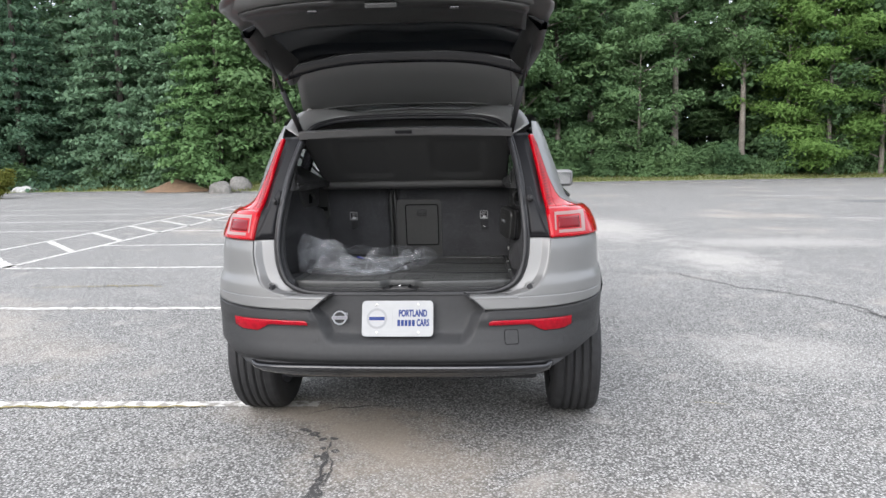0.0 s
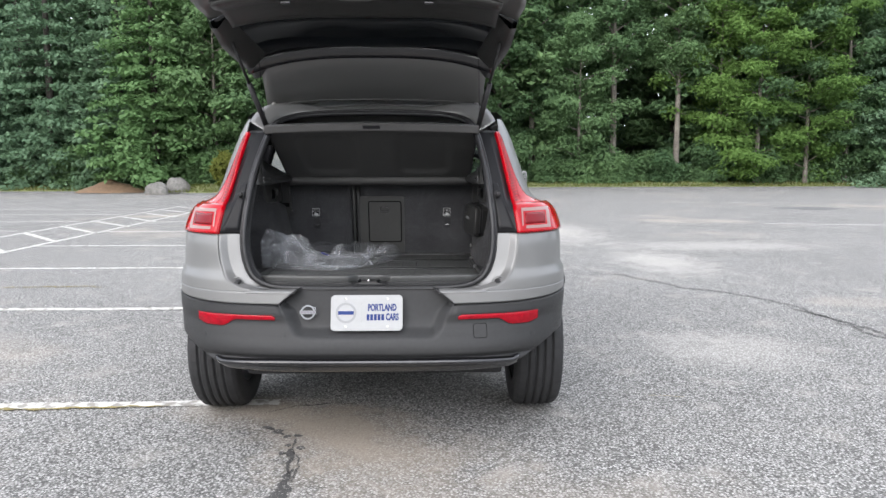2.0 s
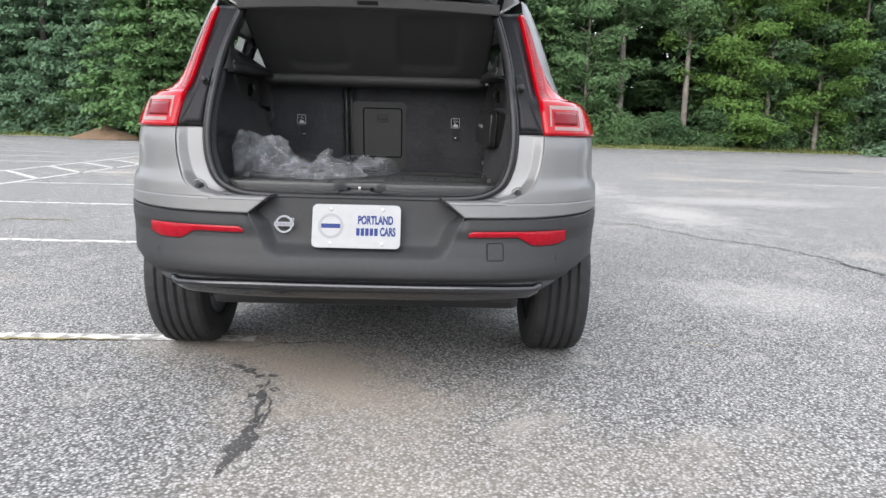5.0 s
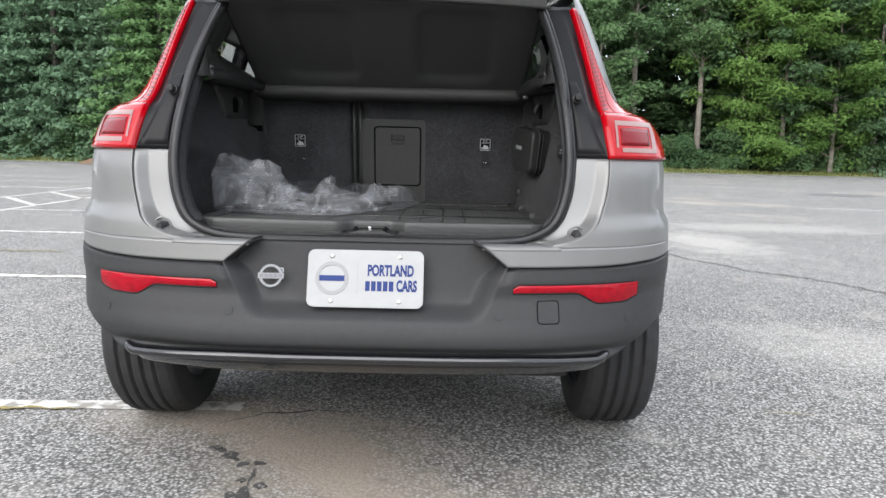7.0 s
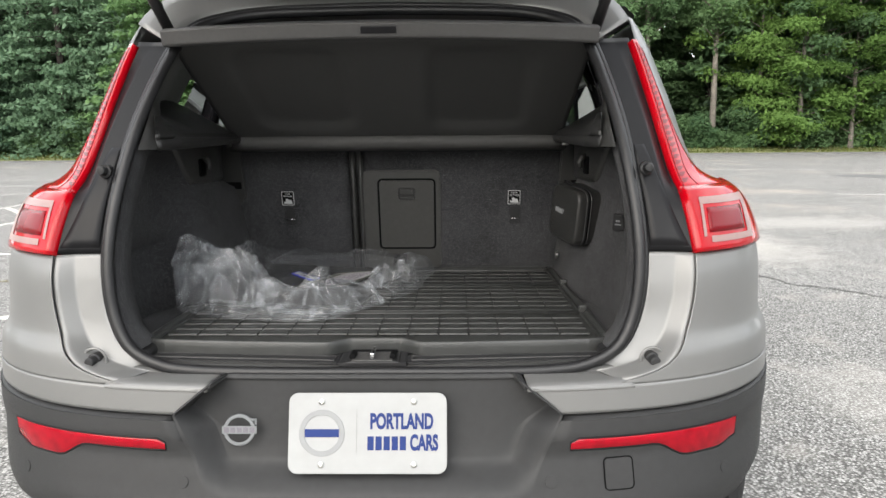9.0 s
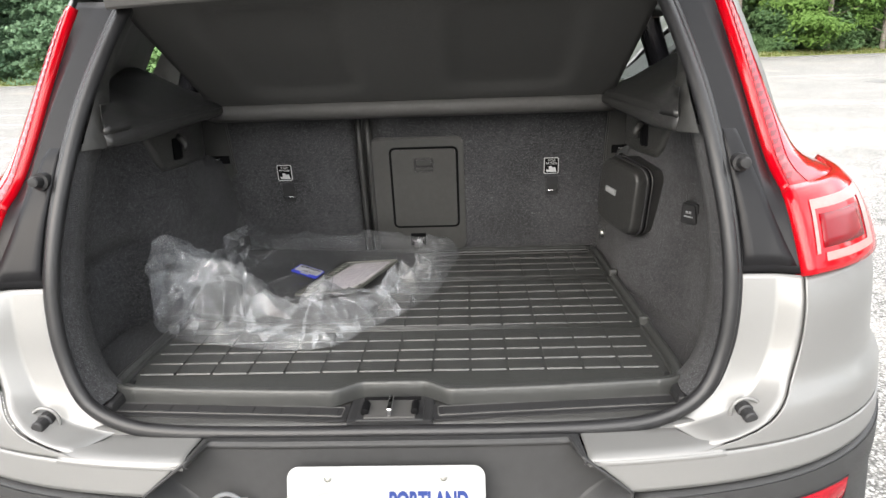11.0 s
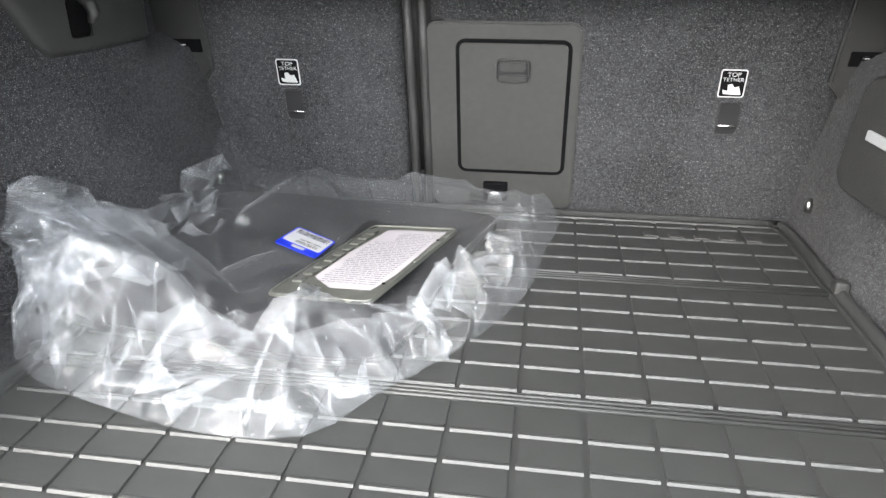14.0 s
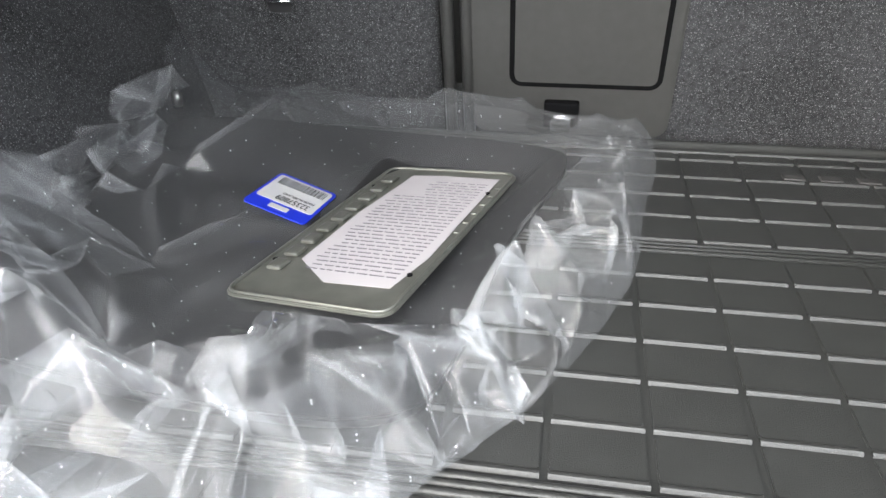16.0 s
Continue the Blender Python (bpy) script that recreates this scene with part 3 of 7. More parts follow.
painted("parking_line", [(-6.2, 6.15), (-7.3, 7.3)], 0.35, "white diagonal hatch stripe")
painted("parking_line", [(7.9, 13.3), (10.9, 12.6), (13.5, 12.0)], 0.1, "worn white line far across the lot")
painted("parking_line", [(9.0, 24.0), (16.0, 22.6)], 0.1, "worn white line far across the lot")


def crack(name, pts, w0, mat, label, jag=0.05, seed=1):
    r = random.Random(seed)
    path = []
    for a, b in zip(pts, pts[1:]):
        n = max(2, int(math.dist(a, b) / 0.022))
        path += [(a[0] + (b[0] - a[0]) * k / n, a[1] + (b[1] - a[1]) * k / n) for k in range(n)]
    path.append(pts[-1])
    rows = [[], []]
    for i, p in enumerate(path):
        a, b = path[max(0, i - 1)], path[min(len(path) - 1, i + 1)]
        d = Vector((b[0] - a[0], b[1] - a[1])).normalized()
        o = jag * (noise.noise((p[0] * 3 + seed, p[1] * 3, 0)) + 0.6 * noise.noise((p[0] * 11, p[1] * 11 + seed, 0)) + 0.45 * noise.noise((p[0] * 33, p[1] * 33 + seed, 5)))
        taper = min(1, i / 12, (len(path) - 1 - i) / 12) + 0.08
        for s, row in ((-1, rows[0]), (1, rows[1])):
            w = w0 * taper * max(0.06, 0.55 + 0.9 * noise.noise((p[0] * 14 + s, p[1] * 14, seed)) + 0.5 * (r.random() - 0.5))
            row.append((p[0] - d.y * (o + s * w), p[1] + d.x * (o + s * w), 0.0065 if mat is M_WEED else 0.0035))
    return tagged(part(name, grid(rows, flip=True), mat), label, "crack", "pavement cracks", "structure")


crack("pavement_crack", [(-0.343, -0.53), (-0.330, -0.37), (-0.318, -0.22), (-0.305, -0.07)], 0.056, M_TAR, "dark smear of tar in the asphalt", 0.014, 4)
crack("pavement_crack", [(-0.318, -0.13), (-0.345, 0.02), (-0.352, 0.14), (-0.372, 0.27)], 0.030, M_TAR, "dark smear of tar in the asphalt", 0.03, 3)
crack("pavement_crack", [(-0.29, -0.20), (-0.292, -0.05), (-0.33, 0.10)], 0.017, M_TAR, "dark smear of tar in the asphalt", 0.02, 5)
rb = random.Random(77)
for k, (cx, cy, half) in enumerate(((-0.395, 0.10, 0.016), (-0.318, 0.16, 0.017), (-0.385, 0.19, 0.012), (-0.36, 0.31, 0.016), (-0.412, 0.30, 0.018), (-0.44, 0.335, 0.010), (-0.469, 0.362, 0.022), (-0.50, 0.40, 0.013), (-0.535, 0.424, 0.018))):
    blot = [(cx + half * math.cos(t) * rb.uniform(0.6, 1.5), cy + 1.1 * half * math.sin(t) * rb.uniform(0.6, 1.4)) for t in [2 * math.pi * j / 11 for j in range(11)]]
    sheet("tar_spot", blot, 0.0036, M_TAR, "small dark tar spot on the asphalt", "tar spot", 0.003)
crack("pavement_crack", [(1.3, 5.7), (1.85, 5.55), (2.54, 5.38), (2.9, 4.55), (3.43, 3.93), (3.62, 3.35), (3.62, 2.3), (3.7, 1.7), (4.4, 0.4)], 0.022, M_TAR, "long sealed crack across the asphalt", 0.08, 8)
crack("pavement_crack", [(3.55, 3.4), (3.70, 2.6), (3.75, 1.9)], 0.03, M_TAR, "short sealed branch of a crack", 0.06, 9)
crack("pavement_crack", [(-16.0, 11.2), (-12.0, 11.8), (-9.0, 13.2), (-7.5, 17.5), (-6.0, 21.0)], 0.05, M_TAR, "long sealed crack across the asphalt", 0.2, 11)
crack("pavement_crack", [(-4.8, 4.6), (-3.9, 4.7), (-3.2, 4.65)], 0.02, M_WEED, "thin line of dry weeds in a crack", 0.06, 12)
crack("pavement_crack", [(1.48, 0.865), (1.58, 0.86), (1.68, 0.85)], 0.020, M_WEED, "thin line of dry weeds in a crack", 0.03, 13)
crack("pavement_crack", [(-3.4, 0.72), (-2.4, 0.70), (-1.1, 0.74)], 0.02, M_WEED, "thin line of dry weeds in a crack", 0.03, 14)
crack("pavement_crack", [(-0.62, 0.62), (-0.45, 0.75), (0.0, 0.80)], 0.008, M_CRACK, "thin crack below the car", 0.03, 15)

manhole = [(12.2 + 1.0 * math.cos(a) * (1 + 0.1 * math.sin(3 * a)), 19.5 + 0.75 * math.sin(a)) for a in [2 * math.pi * k / 20 for k in range(20)]]
sheet("drain_patch", manhole, 0.006, M_KERB, "dark asphalt patch round a drain", "asphalt patch", 0.02)

# ---- the car's outer surface: plan outlines, level by level ----
W = smooth_table(((0.26, 0.78), (0.36, 0.85), (0.45, 0.90), (0.55, 0.92), (0.65, 0.927), (0.74, 0.930), (0.785, 0.929), (0.825, 0.914), (0.93, 0.911), (0.98, 0.906), (1.03, 0.892), (1.07, 0.872), (1.095, 0.845), (1.115, 0.800), (1.145, 0.768), (1.30, 0.712), (1.44, 0.662), (1.52, 0.62), (1.57, 0.56), (1.60, 0.47)))
Y0 = smooth_table(((0.26, 0.20), (0.36, 0.06), (0.40, 0.0), (0.44, -0.03), (0.50, -0.032), (0.56, -0.016), (0.62, 0.002), (0.69, 0.014), (0.74, 0.020), (0.785, 0.027), (0.825, 0.047), (0.93, 0.062), (0.98, 0.083), (1.05, 0.115), (1.20, 0.20), (1.44, 0.35), (1.52, 0.43), (1.60, 0.60)))
YF = smooth_table(((0.26, 4.26), (0.36, 4.35), (0.55, 4.395), (0.75, 4.38), (0.88, 4.33), (0.95, 4.22), (1.00, 3.95), (1.04, 3.55), (1.08, 3.25), (1.14, 3.05), (1.30, 2.75), (1.44, 2.48), (1.52, 2.28), (1.57, 2.05), (1.60, 1.75)))
YC, NR, NF = 0.75, 3.4, 2.7
AXLE_R, AXLE_F, TYRE_R = 0.82, 3.52, 0.358


def body(u, z):
    """Place on the car's right-hand skin. u 0..1: round the rear corner; 1..2: along the side; 2..3: round the front corner."""
    w = W(z)
    if u <= 1:
        a = u * math.pi / 2
        return Vector((w * math.sin(a) ** (2 / NR), YC - (YC - Y0(z)) * max(0.0, math.cos(a)) ** (2 / NR), z))
    yf = YF(z)
    yc = max(YC + 0.3, yf - 0.75)
    if u <= 2:
        return Vector((w, YC + (yc - YC) * (u - 1), z))
    a = (3 - u) * math.pi / 2
    return Vector((w * math.sin(a) ** (2 / NF), yc + (yf - yc) * max(0.0, math.cos(a)) ** (2 / NF), z))


def u_of_x(x, z):
    return 2 / math.pi * math.asin(min(1.0, (abs(x) / W(z))) ** (NR / 2))


def u_of_y(y, z):
    yc = max(YC + 0.3, YF(z) - 0.75)
    return 1 + (y - YC) / (yc - YC)


def rear(x, z, out=0.0):
    """Place on the tail at x (either side), moved back by out."""
    p = body(u_of_x(x, z), z)
    return Vector((x, p.y - out, z))


def proud(u, z, out):
    """Place on the skin, moved out along its normal."""
    e = 0.004
    p = body(u, z)
    n = (body(min(3, u + e), z) - body(max(0, u - e), z)).cross(body(u, z + e) - body(u, z - e))
    return p + n.normalized() * out


def skin(z0, z1, ul, ur, nz, nu, side, keep=None, shift=None, out=0.0):
    """A panel of the skin between u = ul(z) and ur(z), moved out along its normal."""
    rows = []
    for j in range(nz + 1):
        z = z0 + (z1 - z0) * j / nz
        a, b = ul(z), ur(z)
        row = []
        for i in range(nu + 1):
            p = proud(a + (b - a) * i / nu, z, out) if out else body(a + (b - a) * i / nu, z)
            if shift:
                p = shift(p)
            row.append(Vector((side * p.x, p.y, p.z)))
        rows.append(row)
    bm = grid(rows, flip=side < 0)
    if keep:
        gone = [f for f in bm.faces if not keep(f.calc_center_median())]
        bmesh.ops.delete(bm, geom=gone, context="FACES")
    return bm


def clear_of_wheels(c):
    return all(math.hypot(c.y - a, c.z - TYRE_R) > 0.425 for a in (AXLE_R, AXLE_F)) or abs(c.x) < 0.55


car = tagged(empty("car"), "silver compact SUV with raised tailgate, parked on pale asphalt", "car")

# rear bumper with its plate recess
def recess_half(z):
    if z > 0.69:
        return 0.372 - (z - 0.69) * 1.25
    return 0.372 - (0.69 - z) * 0.42


def flank(z):
    """Width of the recess flank, narrow beside the silver strip."""
    return 0.058 - 0.044 * ease(0.650, 0.705, z)


def bumper_shift(p):
    d = ease(0.0, 1.0, (recess_half(p.z) - abs(p.x)) / flank(p.z))
    d *= ease(0.540, 0.592, p.z)
    groove = 0.012 * math.exp(-((p.z - 0.465) / 0.012) ** 2) * (1 - ease(0.75, 0.85, abs(p.x)))
    ridge = 0.012 * ease(0.60, 0.66, p.z) * (1 - d)
    return Vector((p.x, p.y + 0.048 * d + groove - ridge, p.z))


BT = smooth_table(((0.0, 0.685), (0.60, 0.687), (0.80, 0.695), (0.95, 0.715)))


def bumper_column(c, z):
    """Columns follow the recess: c 0..1 on its floor, 1..2 down its flank, 2..3 out to the side."""
    rh = recess_half(z)
    if c <= 1:
        return u_of_x(max(1e-5, (rh - flank(z)) * c), z)
    if c <= 2:
        return u_of_x(rh - flank(z) * (2 - c), z)
    u0 = u_of_x(rh, z)
    return u0 + (1.22 - u0) * (c - 2) ** 0.9


COLS = [k / 26 for k in range(26)] + [1 + k / 8 for k in range(9)] + [2.00001] + [2 + k / 84 for k in range(1, 85)]
rows = []
for j in range(62):
    row = []
    for c in COLS:
        x687 = body(bumper_column(c, 0.687), 0.687).x
        top = 0.752 if c <= 2 else BT(min(0.95, x687))
        low = 0.428 + 0.097 * ease(0.66, 0.87, body(bumper_column(c, 0.60), 0.60).x)
        z = low + (0.545 - low) * j / 20 if j <= 20 else 0.545 + 0.050 * (j - 20) / 10 if j <= 30 else 0.595 + (top - 0.595) * (j - 30) / 31
        p = bumper_shift(body(bumper_column(c, z), z))
        if c > 2 and j >= 60:
            # the upper edge turns in to the painted panel
            q = body(bumper_column(c, top), top)
            p = p + (q - p) * 0.35 - Vector((0, 0, 0.005)) if j == 60 else q + Vector((-0.010 * (q.x / 0.93) ** 4, 0.010, 0.005))
        row.append(p)
    rows.append([Vector((-p.x, p.y, p.z)) for p in row[:0:-1]] + row)
bm = grid(rows)
# the plastic parts along the painted strip's slanting end
gap = [f for f in bm.faces if abs(abs(f.calc_center_median().x) - recess_half(f.calc_center_median().z)) < 0.03 and f.calc_center_median().z > 0.66 and (max(v.co.z for v in f.verts) - min(v.co.z for v in f.verts) > 0.018)]
bmesh.ops.delete(bm, geom=gap, context="FACES")
bmesh.ops.delete(bm, geom=[f for f in bm.faces if not clear_of_wheels(f.calc_center_median())], context="FACES")
for e in bm.edges:
    e.smooth = not (len(e.link_faces) == 2 and e.calc_face_angle(0.0) > 0.35)
bumper = thicken(part("rear_bumper", bm, M_PLASTIC, car, "matt charcoal plastic bumper with plate recess", True), 0.004)

rows = []
for z, o in ((0.436, 0.010), (0.424, 0.014), (0.405, 0.028), (0.392, 0.05), (0.385, 0.13), (0.382, 0.3), (0.380, 0.7)):
    row = []
    for i in range(-40, 41):
        u = abs(i / 40) * u_of_x(0.66, 0.43)
        p = body(u, max(z, 0.42))
        row.append((math.copysign(p.x, i) * (1 - 0.25 * max(0, o - 0.03)), p.y + o, z + (0.0 if abs(p.x) < 0.62 else (abs(p.x) - 0.62) * 0.35)))
    rows.append(row)
thicken(part("valance", grid(rows, flip=True), M_GLOSSBLACK, car, "black plastic lower valance", True), 0.004)
lip = []
for i in range(-40, 41):
    u = abs(i / 40) * u_of_x(0.655, 0.43)
    p = body(u, 0.43)
    lip.append((math.copysign(p.x, i), p.y - 0.008 + 0.02 * ease(0.635, 0.655, abs(p.x)), 0.450 - 0.012 * ease(0.3, 0.75, abs(p.x)) + 0.012 * ease(0.62, 0.655, abs(p.x))))
part("lip_trim", tube(lip, 0.0125, 8), M_GLOSSBLACK, bumper, "gloss black trim strip", True)
part("lip_groove", tube([(x, y - 0.001, z + 0.0155) for x, y, z in lip[2:-2]], 0.0045, 6), M_INK_SHADE, bumper, "dark groove over the trim strip", True)
# red reflectors let into the bumper
for s in (-1, 1):
    rows = []
    for k in range(25):
        x = 0.388 + (0.744 - 0.388) * k / 24
        drop = 0.012 + 0.030 * ease(0.555, 0.625, x) - 0.012 * ease(0.70, 0.744, x)
        up = 0.012 * (1 if x > 0.395 else 0.3)
        top, low = 0.634 + up, 0.634 - drop
        rows.append([bumper_shift(Vector((s * x, rear(x, z).y, z))) + Vector((0, -o, 0)) for z, o in ((top, -0.001), (top - 0.003, 0.002), ((top + low) / 2, 0.003), (low + 0.003, 0.002), (low, -0.001))])
    refl = part("reflector", grid(rows, flip=s > 0), M_REFLECTOR, bumper, "long red plastic reflector", True)
    ring = [r[0] for r in rows] + [r[-1] for r in rows[::-1]]
    part("reflector_gap", tube([p + Vector((0, -0.0008, 0)) for p in ring], 0.0022, 6, closed=True), M_PANEL, refl, "", True)

# parking sensors and tow-eye cover
def on_bumper(x, z):
    """The pose of something flat on the bumper: local z points out of it, local y up."""
    p = bumper_shift(rear(x, z))
    dx = bumper_shift(rear(x + 0.01, z)) - bumper_shift(rear(x - 0.01, z))
    dz = bumper_shift(rear(x, z + 0.01)) - bumper_shift(rear(x, z - 0.01))
    dx.normalize()
    n = dx.cross(dz).normalized()
    up = n.cross(dx)
    return Matrix.Translation(p) @ Matrix((dx, up, n)).transposed().to_4x4()


for x, z in ((-0.354, 0.565), (0.350, 0.566), (-0.715, 0.548), (0.715, 0.548)):
    part("parking_sensor", moved(tube([(0, 0, -0.003), (0, 0, 0.0012), (0, 0, 0.0016)], [0.0125, 0.0125, 0.0118], 20), on_bumper(x, z)), M_PLASTIC, bumper)
m = on_bumper(0.482, 0.574)
part("tow_eye_cover", moved(plate_of(rounded(0.056, 0.058, 0.008), 0.004, 0.001), m @ pose(0, 0, 0.001)), M_PLASTIC, bumper)
part("cover_gap", moved(tube([(x, z, 0.0006) for x, z in rounded(0.0585, 0.0605, 0.009)], 0.0012, 5, closed=True), m), M_INK_SHADE, bumper)

# dealer plate on the bumper
PL = Matrix.Translation((0.0, 0.020, 0.652)) @ pose(0, 0, 0, 90 - 16.5, 0, 0)
plate = part("dealer_plate", moved(plate_of(rounded(0.305, 0.152, 0.018), 0.003, 0.0008), PL), M_PLATE, car, "white dealer plate with blue lettering")
for x in (-0.089, 0.089):
    for y in (-0.059, 0.059):
        part("screw", moved(tube([(0, 0, -0.002), (0, 0, 0.003), (0, 0, 0.0045)], [0.0058, 0.0058, 0.003], 10), PL @ pose(x, y, 0)), M_STEEL, plate)
words("lettering", "PORTLAND", 0.0315, M_BLUE, PL @ pose(0.0655, 0.021, 0.0006) @ Matrix.Diagonal((0.74, 1.26, 1, 1)), plate, bold=0.0013)
words("lettering", "CARS", 0.0315, M_BLUE, PL @ pose(0.1085, -0.019, 0.0006) @ Matrix.Diagonal((0.70, 1.26, 1, 1)), plate, bold=0.0013)
strips([(0.000 + k * 0.0155, 0.012 + k * 0.0155, -0.032, -0.006) for k in range(5)], 0.0003, M_BLUE, PL, plate, "print_bar")
strips([(-0.0215, -0.0207, -0.04, 0.045)], 0.0003, M_GREYPRINT, PL, plate, "divider_line")
part("round_emblem", moved(grid([[(r * math.cos(a), r * math.sin(a), z) for a in [2 * math.pi * k / 40 for k in range(41)]] for r, z in ((0.044, 0.0004), (0.0435, 0.0012), (0.0345, 0.0012), (0.034, 0.0004))]), PL @ pose(-0.088, 0, 0.0)), M_GREYPRINT, plate)
strips([(-0.121, -0.055, -0.0075, 0.0075)], 0.0006, M_BLUE, PL, plate, "emblem_bar")
# round dealer badge
BG = Matrix.Translation((-0.252, 0.036, 0.652)) @ pose(0, 0, 0, 90 - 12, 0, 0)
badge = part("dealer_badge", moved(grid([[(r * math.cos(a), r * math.sin(a), z) for a in [2 * math.pi * k / 32 for k in range(33)]] for r, z in ((0.031, 0.0), (0.030, 0.0018), (0.0245, 0.0018), (0.024, 0.0008))]), BG), M_BADGE, bumper, "small round chrome and blue badge")
strips([(-0.034, 0.034, -0.0075, 0.0075)], 0.0012, M_BADGE, BG, badge, "badge_bar")
strips([(-0.030 + k * 0.0125, -0.020 + k * 0.0125, -0.005, 0.005) for k in range(5)], 0.0018, M_PRINT, BG, badge, "print_bar")
strips([(0.02, 0.034, 0.018, 0.022), (0.030, 0.034, 0.010, 0.022)], 0.0012, M_BADGE, BG, badge, "badge_arrow")

# ---- quarter panels, lights, flange round the load opening ----
# the outer rim of the opening, x against z, and the opening itself
RIM = smooth_table(((0.735, 0.30), (0.745, 0.50), (0.775, 0.595), (0.83, 0.635), (0.90, 0.652), (0.977, 0.658)))
LIGHT_IN = smooth_table(((0.977, 0.658), (1.06, 0.647), (1.148, 0.634), (1.35, 0.596), (1.43, 0.578)))
LIGHT_OUT = smooth_table(((1.098, 0.800), (1.115, 0.752), (1.135, 0.715), (1.165, 0.690), (1.24, 0.656), (1.35, 0.620), (1.43, 0.592)))


def rim_x(z):
    return LIGHT_IN(z) if z > 0.977 else RIM(z)


for s in (-1, 1):
    # silver quarter below the light, from the opening's rim round to the rear door
    rows = []
    for j in range(29):
        f = j / 28
        row = []
        for i in range(71):
            t = i / 70
            z = 0.735 + (0.977 - 0.735) * f
            a = u_of_x(RIM(z), z)
            b = u_of_y(1.32, z)
            u = a + (b - a) * t ** 1.4
            row.append(body(u, z))
        rows.append([Vector((s * p.x, p.y, p.z)) for p in row])
    bm = grid(rows, flip=s < 0)
    bmesh.ops.delete(bm, geom=[f for f in bm.faces if not clear_of_wheels(f.calc_center_median())], context="FACES")
    quarter = thicken(part("quarter_panel", bm, M_PAINT, car, "silver rear quarter panel", True), 0.003)
    # the silver strip under the opening that runs to the plate recess
    rows = []
    for i in range(61):
        x = 0.3145 + (0.95 - 0.3145) * (i / 60)
        if x < 0.366:
            lo = 0.752 - (x - 0.30) / 0.072 * 0.066 if x > 0.30 else 0.75
        else:
            lo = BT(min(0.95, x))
        row = []
        for k in range(9):
            z = max(lo, 0.684) + 0.003 + (0.737 - lo) * k / 8
            u = u_of_x(x, z) if x < 0.80 else u_of_x(0.80, z) + (x - 0.80) / 0.15 * (0.90 - u_of_x(0.80, z))
            p = body(u, z)
            d = 0.003 * (1 - ease(0.9, 1.0, u))
            row.append(Vector((s * p.x, p.y - d, p.z)))
        rows.append(row)
    bm = grid(rows, flip=s > 0)
    bmesh.ops.delete(bm, geom=[f for f in bm.faces if not clear_of_wheels(f.calc_center_median())], context="FACES")
    thicken(part("lower_quarter", bm, M_PAINT, quarter, "", True), 0.003)
    # shoulder over the light and silver pillar
    bm = skin(1.0985, 1.50, lambda z: u_of_x(LIGHT_OUT(z) + 0.004, z), lambda z: u_of_y(0.98 + 0.10 * ease(1.25, 1.5, z), z), 30, 24, s)
    thicken(part("rear_pillar", bm, M_PAINT, quarter, "", True), 0.003)
    bm = skin(0.979, 1.098, lambda z: 0.884, lambda z: u_of_y(1.32, z), 14, 20, s)
    thicken(part("shoulder", bm, M_PAINT, quarter, "", True), 0.003)

    # tail light: block, upright blade, clear C-shaped strip
    light = part("tail_light", skin(0.978, 1.100, lambda z: u_of_x(LIGHT_IN(z), z), lambda z: 0.882, 14, 26, s, out=0.010), M_RED, car, "tall red tail light with clear inner strip", True)
    thicken(light, 0.03)
    blade = part("light_blade", skin(1.098, 1.43, lambda z: u_of_x(LIGHT_IN(z), z), lambda z: u_of_x(LIGHT_OUT(z), z), 40, 10, s, out=0.008), M_RED, light, "", True)
    thicken(blade, 0.02)
    part("light_strip", joined(*[skin(a, b, lambda z, c=c: u_of_x(c, z), lambda z, d=d: u_of_x(d, z), 4, 14, s, out=0.0115) for a, b, c, d in ((1.066, 1.079, 0.672, 0.810), (1.004, 1.067, 0.794, 0.812), (0.993, 1.005, 0.690, 0.812), (1.005, 1.067, 0.672, 0.679))]), M_PINKWHITE, light, "clear C-shaped strip", True)
    bm = skin(1.012, 1.059, lambda z: u_of_x(0.688, z), lambda z: u_of_x(0.786, z), 4, 12, s, out=0.0118)
    thicken(part("light_core", bm, M_REDDEEP, light, "", True), 0.004)
    # row of small slanting ribs and a dark seam inside the upright blade
    for k in range(24):
        z0 = 1.108 + k * 0.0128
        wide = min(0.022, 0.52 * (LIGHT_OUT(z0) - LIGHT_IN(z0)))
        rib = skin(z0, z0 + 0.0088, lambda z: u_of_x(LIGHT_IN(z) + 0.0085 + (z - z0) * 0.35, z), lambda z: u_of_x(LIGHT_IN(z) + 0.0085 + wide * (0.45 + 0.55 * (z - z0) / 0.0088), z), 2, 2, s, out=0.0088)
        part("lens_rib", rib, M_REDDEEP, blade)
    seam = [proud(u_of_x(LIGHT_IN(z) + 0.0065, z), z, 0.0082) for z in [1.10 + 0.32 * k / 24 for k in range(25)]]
    part("lens_seam", tube([(s * p.x, p.y, p.z) for p in seam], 0.0011, 5), M_REDDEEP, blade)
    seam = [proud(u_of_x(LIGHT_IN(z) + 0.010 + 0.55 * (LIGHT_OUT(z) - LIGHT_IN(z)) * (1 - 0.55 * ease(1.22, 1.11, z)), z), z, 0.0082) for z in [1.10 + 0.31 * k / 24 for k in range(25)]]
    part("lens_seam", tube([(s * p.x, p.y, p.z) for p in seam], 0.0010, 5), M_REDDEEP, blade)

